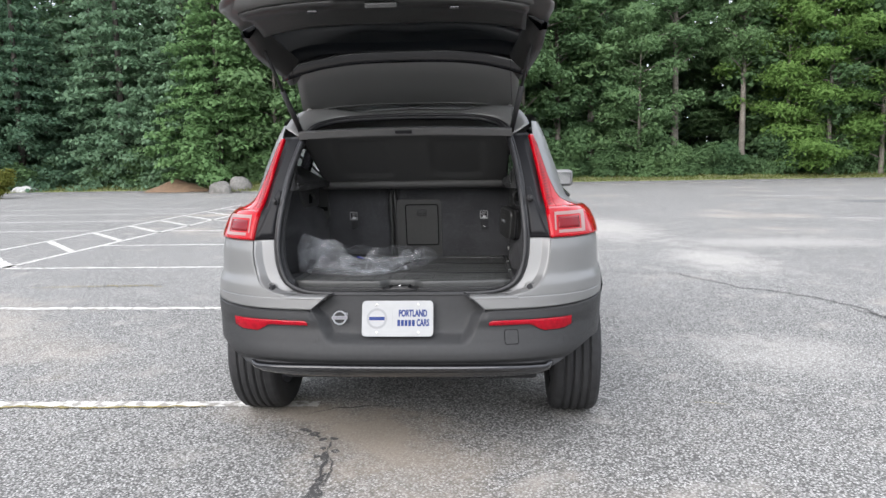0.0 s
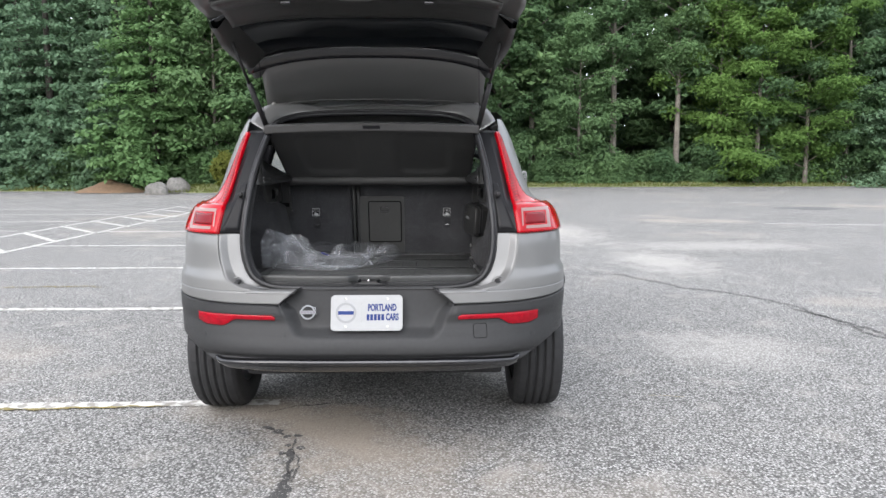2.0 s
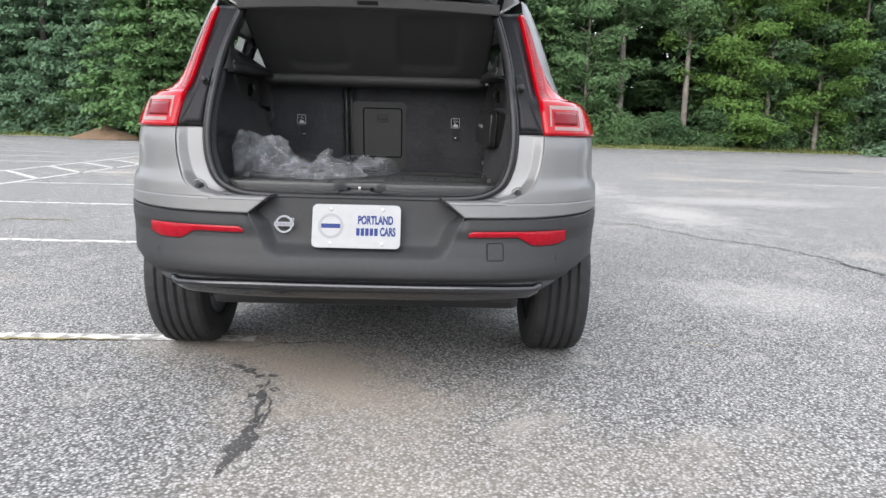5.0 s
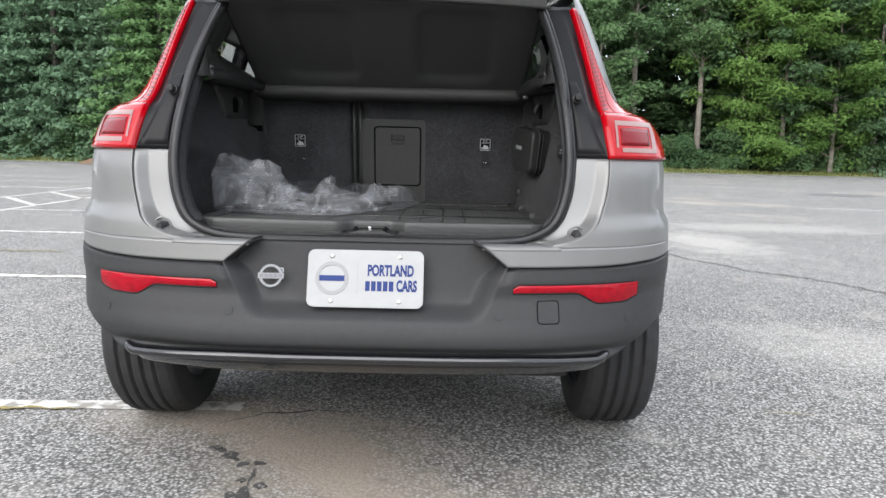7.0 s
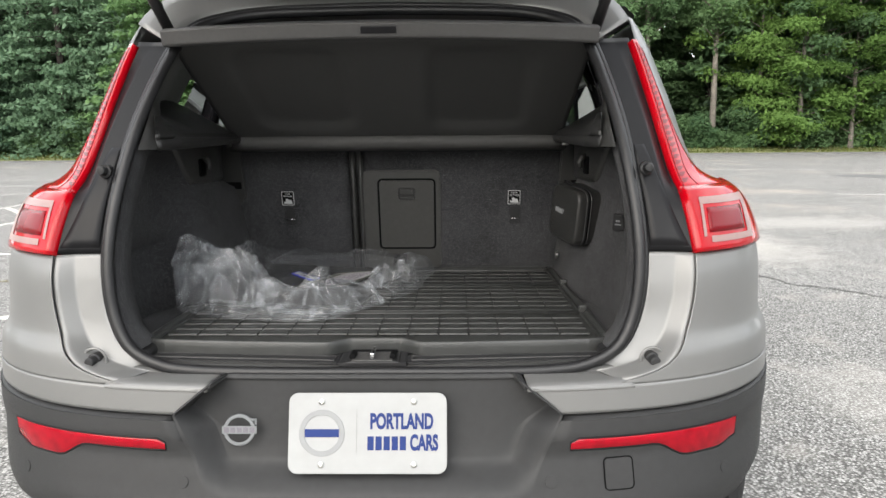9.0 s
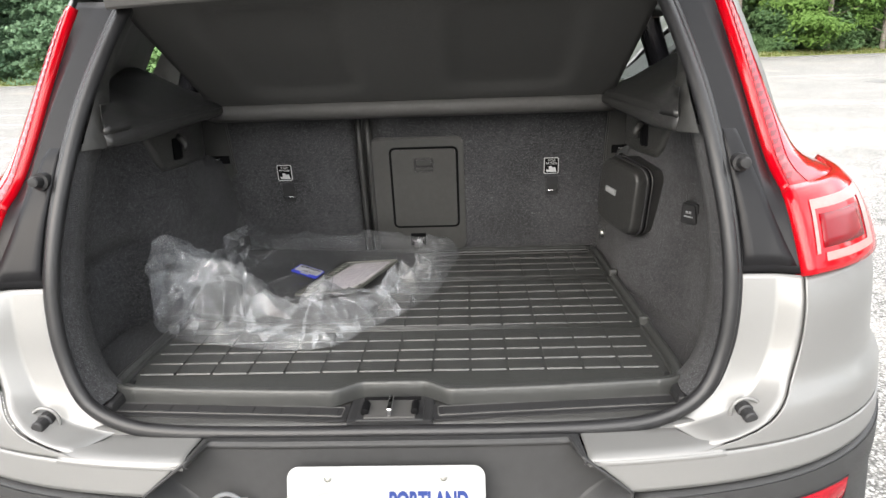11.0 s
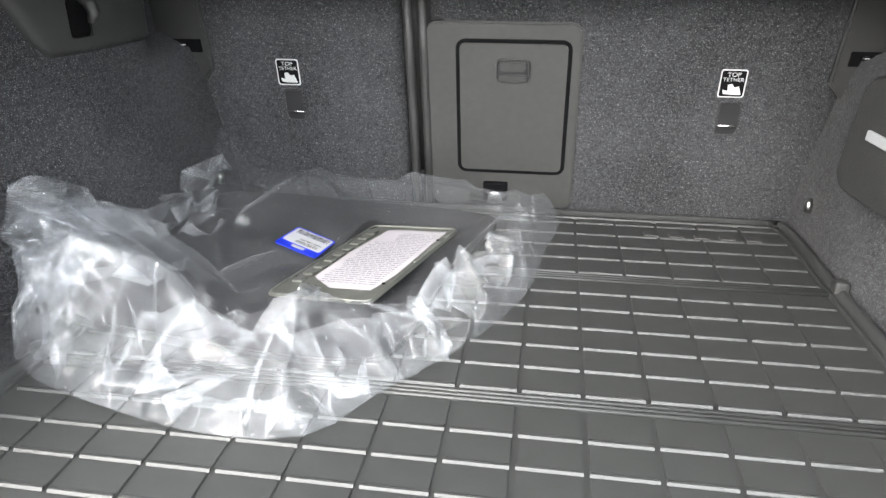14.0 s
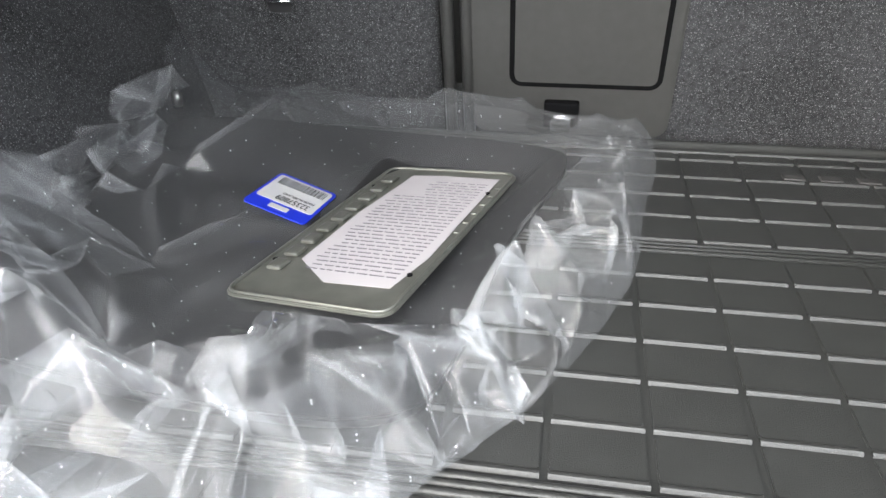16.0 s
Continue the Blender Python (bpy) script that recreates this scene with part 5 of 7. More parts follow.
# latch pocket with its striker
part("latch_pocket", joined(box(-0.071, 0.071, 0.114, 0.202, 0.755, 0.7612, 0.006), box(-0.055, 0.055, 0.114, 0.188, 0.753, 0.764, 0.003)), M_RUBBER, sill, "latch pocket")
part("pocket_floor", box(-0.042, 0.042, 0.117, 0.176, 0.760, 0.7665, 0.002), M_BAR, sill)
# black bar painted in for the shade along the pocket's far edge
part("pocket_shade", box(-0.048, 0.048, 0.177, 0.183, 0.762, 0.769, 0.002), M_INK_SHADE, sill)
part("striker", box(-0.0045, 0.0045, 0.120, 0.172, 0.766, 0.780, 0.003, 3), M_CHROME, sill, "bright steel striker", True)
for s in (-1, 1):
    part("pocket_roller", tube([(s * 0.041, 0.126, 0.770), (s * 0.041, 0.127, 0.770), (s * 0.041, 0.156, 0.770), (s * 0.041, 0.157, 0.770)], [0.003, 0.0065, 0.0065, 0.003], 12), M_INK_SHADE, sill)

def skin_x(y, z):
    """Half width of the car's skin at a place near the tail."""
    if y >= YC:
        return W(z)
    k = max(0.0, (YC - y) / (YC - Y0(z)))
    return W(z) * max(0.0, 1 - k**NR) ** (1 / NR)


# side linings: carpet below, moulded plastic ledge above
def side_x(s, y, z):
    """Where the side lining stands."""
    x = 0.506 + 0.075 * ease(0.80, 0.45, y) + 0.035 * ease(0.78, 1.12, z)
    if s < 0:
        x += 0.065 * ease(0.66, 0.50, y) * ease(0.99, 0.93, z)
    else:
        x += 0.02 * ease(0.62, 0.30, y) * ease(0.95, 0.80, z)
    x -= 0.035 * ease(0.33, 0.20, y)
    x += 0.055 * ease(0.85, 0.90, y) * ease(1.05, 1.085, z)
    return s * x


for s in (-1, 1):
    rows = []
    for j in range(23):
        z = 0.745 + (1.20 - 0.745) * j / 22
        ylo = opening_at(z).y + 0.115
        rows.append([Vector((side_x(s, ylo + (1.16 - ylo) * i / 36, z), ylo + (1.16 - ylo) * i / 36, z)) for i in range(37)])
    lining = thicken(part("side_lining", grid(rows, flip=s > 0), M_CARPET, car, "charcoal carpet side lining", True), 0.01, 1.0)
    # narrow strip beside the seal
    rows = []
    for k in range(15):
        z = 0.782 + (1.20 - 0.782) * k / 14
        for a, b in zip(half_open[8:], half_open[9:]):
            if a.z <= z <= b.z and b.z > a.z:
                q = a + (b - a) * (z - a.z) / (b.z - a.z)
                break
        e = abs(side_x(s, 0.24, z))
        rows.append([Vector((s * (q.x - 0.006), q.y + 0.01, z)), Vector((s * (q.x - 0.012), q.y + 0.04, z)), Vector((s * (min(q.x, e + 0.012) - 0.006), q.y + 0.09, z)), Vector((s * e, q.y + 0.13, z))])
    part("edge_strip", grid(rows, flip=s < 0), M_CARPET, lining, "", True)
    # ledge: moulded shelf over the side lining, with a rounded nose towards the opening
    rows = []
    for i in range(37):
        y = 0.308 + (0.985 - 0.308) * i / 36
        nx = 0.488 - 0.013 * ease(0.308, 0.385, y) - 0.010 * ease(0.38, 0.80, y)
        band = 0.005 * ease(0.372, 0.392, y)
        rise = 0.070 * ease(0.95, 0.74, y) * (1 - 0.75 * ease(0.66, 0.36, y))
        lim = skin_x(y, 1.22) - 0.05
        far = max(nx + 0.003, min(0.655, lim, nx + 0.003 + 0.75 * max(0.0, y - 0.335) + 0.35 * max(0.0, y - 0.42)))
        low = 1.191 + 0.010 * ease(0.31, 0.85, y)
        line = [(min(nx + 0.07, far), low - 0.003), (min(nx + 0.030, far), low - 0.002), (nx + 0.004 - band, low), (nx + 0.001 - band, low + 0.003), (nx + 0.001 - band, 1.2105), (nx + 0.003 - band, 1.2125), (nx + 0.002, 1.2130), (nx + 0.002, 1.2225), (min(nx + 0.007, far), 1.2255), (nx + 0.13 * (far - nx) + 0.002, 1.231 + rise * 0.08), (nx + (far - nx) * 0.35, 1.237 + rise * 0.38), (nx + (far - nx) * 0.65, 1.241 + rise * 0.82), (nx + (far - nx) * 0.82, 1.243 + rise), (far, 1.244 + rise)]
        if i == 0:
            mid = (nx + far) / 2
            rows.append([Vector((s * mid, y + 0.001, 1.215)) for xx, zz in line])
        rows.append([Vector((s * xx, y, zz)) for xx, zz in line])
    bm = grid(rows, flip=s > 0)
    bmesh.ops.split_edges(bm, edges=[e for e in bm.edges if len(e.link_faces) == 2 and e.calc_face_angle(0.0) > 0.38])
    thicken(part("side_ledge", bm, M_LEDGE, car, "moulded black plastic ledge", True), 0.004)
    # pillar lining above the ledge, with the quarter window's surround
    rows = []
    for k in range(17):
        z = 1.19 + (1.50 - 1.19) * k / 16
        for a, b in zip(half_open[8:], half_open[9:]):
            if a.z <= z <= b.z and b.z > a.z:
                q = a + (b - a) * (z - a.z) / (b.z - a.z)
                break
        up = ease(1.235, 1.33, z)
        e = [q.y + d for d in (0.004 + 0.008 * up, 0.038 + 0.022 * up, 0.14, 0.24, 0.36, 0.46)]
        xs = [q.x - 0.016 + 0.012 * up, 0.487 + (q.x + 0.004 - 0.487) * up] + [min(q.x + g, skin_x(yy, z) - 0.035) for g, yy in ((0.045, e[2]), (0.085, e[3]), (0.115, e[4]), (0.125, e[5]))]
        rows.append([Vector((s * xx, min(yy, 0.90), z)) for xx, yy in zip(xs, e)])
    part("pillar_lining", grid(rows, flip=s < 0), M_TRIM, car, "black pillar lining", True)
    # hook panel on the side
    hx = side_x(s, 0.72, 1.12)
    rows = []
    for j in range(9):
        z = 1.082 + (1.200 - 1.082) * j / 8
        y0 = 0.655 - 0.055 * min(1, j / 7) + 0.010 * (1 - ease(0, 0.25, j / 8))
        rows.append([Vector((side_x(s, y0 + (0.858 - y0) * i / 20, z) - s * (0.019 if 0 < i and j else 0.006), y0 + (0.858 - y0) * i / 20, z + (0.006 * i / 20 if j == 0 else 0))) for i in range(21)])
    hp = thicken(part("hook_panel", grid(rows, flip=s > 0), M_TRIM, lining, "smooth black hook panel", True), 0.003)
    part("bag_hook", tube([(hx - s * 0.016, 0.722, 1.158), (hx - s * 0.028, 0.720, 1.155), (hx - s * 0.036, 0.717, 1.139), (hx - s * 0.032, 0.715, 1.126)], [0.009, 0.009, 0.0075, 0.005], 10), M_TRIM, hp, "moulded bag hook", True)
    part("hook_slot", moved(box(-0.003, 0.003, -0.017, 0.017, -0.026, 0.024, 0.006), Matrix.Translation((side_x(s, 0.712, 1.11) - s * 0.0180, 0.712, 1.134)) @ pose(0, 0, 0, 0, 0, s * 10)), M_INK_SHADE, hp)
    # lashing eye near the floor
    part("lashing_eye", tube([(side_x(s, 0.26, 0.79) - s * 0.002, 0.26, 0.80), (side_x(s, 0.26, 0.79) - s * 0.025, 0.25, 0.803), (side_x(s, 0.26, 0.79) - s * 0.03, 0.245, 0.78)], 0.006, 8), M_STEEL, lining, smooth=True)
    part("lashing_eye", tube([(side_x(s, 0.98, 0.84), 0.985, 0.845), (side_x(s, 0.98, 0.84) - s * 0.016, 0.965, 0.845), (side_x(s, 0.98, 0.84) - s * 0.014, 0.965, 0.83)], 0.006, 8), M_STEEL, lining, smooth=True)

# seat backs, split off-centre
def seat_back(name, x0, x1, label):
    rows = []
    for j in range(15):
        z = 0.75 + (1.20 - 0.75) * j / 14
        rows.append([Vector((x, seat_y(z) + 0.012 * (max(0, 1 - min(x - x0, x1 - x) / 0.012) ** 2), z)) for x in [x0 + (x1 - x0) * (i / 20) for i in range(21)]])
    ob = part(name, grid(rows), M_CARPET, car, label, True)
    thicken(ob, 0.07, 1.0)
    ob.modifiers[0].offset = -1
    return ob


sb_l = seat_back("seat_back", -0.535, -0.166, "folding seat back in charcoal carpet")
sb_r = seat_back("seat_back", -0.118, 0.535, "wide folding seat back in charcoal carpet")
for x in (-0.154, -0.130):
    part("seat_gap_trim", tube([(x, seat_y(z) + 0.002, z) for z in (0.76, 0.9, 1.05, 1.185)], 0.0080, 8), M_TRIM, sb_l, "black plastic joint strip", True)


def on_seat(x, z, out=0.0):
    """The pose of something flat on the seat back, facing the load space."""
    return Matrix.Translation((x, seat_y(z) - out, z)) @ pose(0, 0, 0, 90 + 11.3, 0, 0)


frame_ob = part("hatch_frame", moved(plate_of(rounded(0.250, 0.335, 0.02), 0.008, 0.003), on_seat(0.0, 0.945, 0.005)), M_HATCH, sb_r, "black plastic ski-hatch frame")
part("hatch_gap", moved(plate_of(rounded(0.1862, 0.2382, 0.016), 0.003), on_seat(0.016, 0.966, 0.0066)), M_INK_SHADE, frame_ob)
hatch = part("ski_hatch", moved(plate_of(rounded(0.182, 0.234, 0.014), 0.008, 0.0045), on_seat(0.016, 0.966, 0.009)), M_HATCH, frame_ob, "black plastic ski-hatch lid", True)
hatch.data.polygons.foreach_set("use_smooth", [False] * len(hatch.data.polygons))
# flat dark plate on the lid; the cup's shade is in its colour
part("latch_cup", moved(plate_of(rounded(0.052, 0.037, 0.008), 0.0018), on_seat(0.016, 1.034, 0.0094)), M_RUBBER, hatch, "shaded finger cup")
part("cup_rim", tube([on_seat(0.016, 1.034, 0.0128) @ Vector((a, b, 0)) for a, b in rounded(0.052, 0.037, 0.008)], 0.0016, 6, closed=True), M_TRIM, hatch, smooth=True)
part("hatch_latch", moved(plate_of(rounded(0.042, 0.018, 0.005), 0.005, 0.002), on_seat(0.016, 1.0405, 0.0135)), M_TRIM, hatch, "finger latch")
part("cup_step", moved(plate_of(rounded(0.046, 0.010, 0.004), 0.004, 0.002), on_seat(0.016, 1.0215, 0.0130)), M_TRIM, hatch)
# solid black block: the pocket's shade is put into its colour
part("floor_anchor_pocket", moved(box(-0.022, 0.022, -0.016, 0.020, -0.004, 0.008, 0.003), on_seat(-0.010, 0.812, 0.006)), M_INK_SHADE, frame_ob)
part("floor_anchor", tube([on_seat(-0.010, 0.812, 0.0) @ Vector(q) for q in ((-0.016, 0.004, 0.0), (-0.016, 0.004, 0.016), (0.016, 0.004, 0.016), (0.016, 0.004, 0.0))], 0.003, 8), M_CHROME, frame_ob, "chrome anchor bar", True)
part("floor_anchor_tongue", moved(box(-0.013, 0.013, -0.020, 0.002, 0.004, 0.014, 0.003), on_seat(-0.010, 0.812, 0.006)), M_CHROME, frame_ob)

for x in (-0.368, 0.360):
    m = on_seat(x, 1.020, 0.0005)
    lab = part("tether_label", moved(plate_of(rounded(0.040, 0.046, 0.004), 0.001), m), M_WHITEINK, sb_l if x < 0 else sb_r, "white and black TOP TETHER label")
    part("label_field", moved(plate_of(rounded(0.036, 0.042, 0.003), 0.0004), m @ pose(0, 0, 0.0004)), M_INK_SHADE, lab)
    words("lettering", "TOP", 0.0095, M_WHITEINK, m @ pose(0, 0.0145, 0.0008) @ Matrix.Diagonal((1.1, 1, 1, 1)), lab, 0.0001)
    words("lettering", "TETHER", 0.0085, M_WHITEINK, m @ pose(0, 0.0065, 0.0008) @ Matrix.Diagonal((1.05, 1, 1, 1)), lab, 0.0001)
    sign = [(-0.012, -0.017), (-0.014, -0.010), (-0.006, -0.012), (-0.007, -0.002), (-0.001, 0.0), (0.004, -0.006), (0.010, -0.004), (0.013, -0.012), (0.015, -0.018), (0.0, -0.018)]
    part("pictogram", moved(plate_of(sign[::-1], 0.0003), m @ pose(0, 0, 0.0009)), M_WHITEINK, lab)
    # no recess: the pocket's shade is painted as a dark plate
    pk = part("tether_pocket", moved(joined(plate_of(rounded(0.034, 0.056, 0.008), 0.002)), on_seat(x + 0.004, 0.962, 0.0012)), M_RUBBER, sb_l if x < 0 else sb_r, "dark plate painted in for a shaded tether pocket")
    part("tether_bar", tube([on_seat(x + 0.004, 0.952, 0.0) @ Vector(q) for q in ((-0.0165, 0, -0.001), (-0.015, 0, 0.005), (0.015, 0, 0.005), (0.0165, 0, -0.001))], 0.0022, 8), M_CHROME, pk, "steel tether bar", True)
    part("pocket_lip", tube([on_seat(x + 0.004, 0.962, 0.0014) @ Vector((a, b, 0)) for a, b in rounded(0.036, 0.058, 0.009)], 0.0024, 6, closed=True), M_CARPET, pk, smooth=True)
for s in (-1, 1):
    # seat-lock panels at the outer edges, with their slots
    m = on_seat(s * 0.550, 1.108, 0.010)
    out = [(-s * 0.045, 0.12), (s * 0.07, 0.12), (s * 0.07, -0.11), (-s * 0.03, -0.11), (-s * 0.052, -0.085)]
    lp = part("seat_lock_panel", moved(plate_of(out[::-s], 0.02, 0.004), m), M_TRIM, sb_l if s < 0 else sb_r, "black plastic seat lock panel")
    part("lock_slot", moved(box(-0.034, 0.040, -0.012, 0.011, -0.004, 0.0016, 0.002), m @ pose(s * 0.0, -0.045, 0)), M_INK_SHADE, lp)
    part("lock_striker", moved(tube([(-0.022, 0, -0.003), (-0.02, 0, 0.005), (0.02, 0, 0.005)], 0.0045, 8), m @ pose(s * 0.004, -0.043, 0)), M_GLOSSBLACK, lp, smooth=True)
    hr = part("head_restraint", moved(box(-0.13, 0.13, -0.05, 0.05, 0.0, 0.17, 0.045, 4), Matrix.Translation((s * 0.34, 1.02, 1.25)) @ pose(0, 0, 0, 8)), M_SHELF, sb_l if s < 0 else sb_r, "dark grey head restraint", True)
    for q in (-0.04, 0.04):
        part("restraint_post", tube([(s * 0.34 + q, 1.03, 1.17), (s * 0.34 + q, 1.02, 1.27)], 0.006, 8), M_CHROME, hr)

# load cover, folded up on its rear bar
C0, C1 = Vector((0, 0.838, 1.214)), Vector((0, 0.42, 1.438))
bar = part("cover_bar", grid([[Vector((x, C0.y + dy, C0.z + dz)) for dy, dz in ((0.20, 0.010), (0.02, 0.012), (-0.006, 0.004), (-0.012, -0.012), (-0.008, -0.030), (0.03, -0.040), (0.20, -0.045))] for x in [k / 10 * 0.498 for k in range(-10, 11)]]), M_BAR, car, "grey load cover bar", True)
thicken(bar, 0.004)
d = (C1 - C0).normalized()
nrm = Vector((0, -d.z, d.y))
rows = []
for j in range(31):
    t = j / 30
    half = 0.485 + 0.008 * ease(0.0, 1.0, t)
    row = []
    for i in range(-40, 41):
        x = half * i / 40
        p = C0 + (C1 - C0) * t
        dish = 0.0
        for cx in (-0.235, 0.235):
            e = math.hypot(max(0, abs(x - cx) - 0.075), max(0, abs(t - 0.51) * 0.48 - 0.135))
            dish += 0.011 * (1 - ease(0.030, 0.072, e))
        row.append(Vector((x, p.y, p.z)) - nrm * dish)
    rows.append(row)
cover = thicken(part("load_cover", grid(rows), M_SHELF, car, "dark felt load cover folded upwards", True), 0.014)
lipr = []
for oy, oz in ((0.030, -0.006), (0.012, -0.014), (-0.018, -0.016), (-0.022, -0.012), (-0.030, 0.014), (-0.028, 0.018), (-0.004, 0.026), (0.030, 0.026)):
    lipr.append([Vector((0.498 * i / 20, C1.y + oy - 0.02 * (1 - (i / 20) ** 2), C1.z + oz + 0.012 * (1 - (i / 20) ** 2))) for i in range(-20, 21)])
lipo = part("cover_lip", grid(lipr), M_BAR, cover, "grey plastic front edge")
part("cover_grip", moved(box(-0.04, 0.04, -0.008, 0.008, -0.003, 0.003, 0.002), Matrix.Translation(C1 + Vector((0, -0.0465, 0.013))) @ pose(0, 0, 0, 107)), M_PANEL, lipo, "grip slot")
for s in (-1, 1):
    part("cover_hinge", moved(box(-0.010, 0.010, -0.014, 0.014, -0.028, 0.024, 0.004), Matrix.Translation((s * 0.492, C0.y - 0.004, C0.z))), M_STEEL if s > 0 else M_TRIM, bar, "hinge end of the load cover", True)
    part("cover_cord", tube([(s * 0.50, C1.y + 0.06, C1.z - 0.03), (s * 0.50, 0.40, 1.55), (s * 0.49, 0.30, 1.75)], 0.0012, 5), M_INK_SHADE, cover)

rows = [[Vector((x, y, 1.545 - 0.06 * abs(x / 0.56) ** 3 - 0.05 * ease(2.0, 2.4, y))) for x in [k / 8 * 0.56 for k in range(-8, 9)]] for y in (0.63, 0.9, 1.3, 1.7, 2.1, 2.4)]
thicken(part("headliner", grid(rows), M_HEADLINER, car, "pale headliner", True), 0.006)
part("cabin_floor", box(-0.70, 0.70, 1.26, 3.0, 0.36, 0.42), M_CARPET, car)
part("dashboard", box(-0.72, 0.72, 2.65, 3.05, 0.60, 1.06, 0.05, 3), M_TRIM, car, "black dashboard")
for s in (-1, 1):
    seat = part("front_seat", joined(box(s * 0.37 - 0.25, s * 0.37 + 0.25, 1.75, 2.3, 0.42, 0.66, 0.05, 3), moved(box(-0.25, 0.25, -0.07, 0.07, 0.0, 0.62, 0.06, 3), Matrix.Translation((s * 0.37, 1.72, 0.62)) @ pose(0, 0, 0, 12))), M_SHELF, car, "dark front seat", True)
    part("head_restraint", moved(box(-0.13, 0.13, -0.05, 0.05, 0.0, 0.18, 0.045, 3), Matrix.Translation((s * 0.37, 1.58, 1.25))), M_SHELF, seat, smooth=True)
part("rear_bench", box(-0.62, 0.62, 1.05, 1.55, 0.42, 0.70, 0.04, 3), M_SHELF, car, "dark rear bench", True)

# 12 V cap on the side lining
m = Matrix.Translation((0.578, 0.503, 0.998)) @ pose(0, 0, 0, 0, 0, -58) @ pose(0, 0, 0, 92, 0, 0)
cap = part("socket_cap", moved(plate_of([(-0.022, -0.022), (0.022, -0.022), (0.024, -0.018), (0.019, 0.018), (0.014, 0.022), (-0.014, 0.022), (-0.019, 0.018), (-0.024, -0.018)], 0.060, 0.004), m), M_RUBBER, car, "grey power socket cap")
strips([(-0.007, -0.001, 0.001, 0.006), (0.001, 0.007, 0.001, 0.006), (-0.011, 0.011, -0.007, -0.004)], 0.0002, M_GREYPRINT, m, cap)

# ---- load mat ----
MZ = 0.779
mat_ob = tagged(empty("cargo_mat", (0, 0, 0)), "black ribbed rubber load mat covering the boot floor", "cargo mat")
YB = 1.030


def mat_front(x):
    return 0.168 + 0.028 * (x / 0.48) ** 2 + 0.032 * (1 - ease(0.048, 0.105, abs(x)))


def mat_half(y):
    return 0.500 - 0.012 * ease(0.25, 0.9, y)


bm = grid([[Vector((mat_half(mat_front(0.5) + (YB - mat_front(0.5)) * j / 40) * i / 40, mat_front(0.5 * i / 40) + (YB - mat_front(0.5 * i / 40)) * j / 40, MZ - 0.004 * ease(0.30, 0.24, mat_front(0) + (YB - mat_front(0)) * j / 40))) for i in range(-40, 41)] for j in range(41)])
thicken(part("mat_base", bm, M_MAT, mat_ob, "flat rubber sheet", True), 0.012)
edge = [(x, mat_front(x)) for x in [0.455 * k / 60 for k in range(-60, 61)]]
edge = [(-0.501, 0.240), (-0.487, 0.205)] + edge + [(0.487, 0.205), (0.501, 0.240)] + [(mat_half(y), y) for y in (0.4, 0.6, 0.8, 0.96)] + [(0.478, 1.018), (0.45, YB)] + [(0.2, YB), (-0.2, YB), (-0.45, YB), (-0.478, 1.018)] + [(-mat_half(y), y) for y in (0.96, 0.8, 0.6, 0.4)]
pe = curve([(x, y, 0) for x, y in edge], 3, closed=True)
rows = []
for dist, z in ((0.0205, 0.0000), (0.0200, 0.0030), (0.0190, 0.0046), (0.0175, 0.0048), (0.0163, 0.0038), (0.0155, 0.0028), (0.0095, 0.0042), (0.0065, 0.0082), (0.0045, 0.0102), (0.0018, 0.0106), (-0.0012, 0.0096), (-0.003, 0.006), (-0.004, -0.004), (-0.004, -0.018)):
    row = []
    for i, p in enumerate(pe):
        t = (pe[(i + 1) % len(pe)] - pe[i - 1]).normalized()
        row.append(Vector((p.x - t.y * dist, p.y + t.x * dist, MZ + z)))
    rows.append(row)
part("mat_rim", grid(rows, closed=True), M_MAT, mat_ob, "raised rubber rim", True)
inner = [(x, mat_front(x) + 0.0205, MZ + 0.0022) for x in [0.46 * k / 30 for k in range(-30, 31)]]
part("mat_bead", tube(inner, 0.0022, 6), M_MAT, mat_ob, smooth=True)
ROWS_Y = [0.259, 0.304, 0.349, 0.396, 0.472, 0.521, 0.570, 0.619, 0.670, 0.718, 0.785, 0.838, 0.889, 0.938, 0.989]
PITCH = 0.0672
ROW_X = [(-0.4725 + PITCH * k, -0.4725 + PITCH * (k + 1)) for k in range(14)]
# raised pads parted by grooves, each with a ridge along its far edge
def shared(name, bm, mat):
    me = bpy.data.meshes.new(name)
    bm.to_mesh(me)
    bm.free()
    me.materials.append(mat)
    return me


b = bmesh.new()
prof = ((-0.0034, 0.0008), (-0.0014, 0.0034), (0.0004, 0.0037), (0.0024, 0.001))
vs = [[b.verts.new((x, y, z)) for y, z in prof] for x in (-PITCH / 2 + 0.0026, PITCH / 2 - 0.0026)]
for k in range(3):
    b.faces.new((vs[0][k], vs[1][k], vs[1][k + 1], vs[0][k + 1]))
b.faces.new(vs[0])
b.faces.new(vs[1][::-1])
rib_mesh = shared("rib", b, M_MAT)
pad_mesh = shared("pad", plate_of(rounded(PITCH - 0.0050, 0.0420, 0.003, 2), 0.0034, 0.0009), M_MAT)
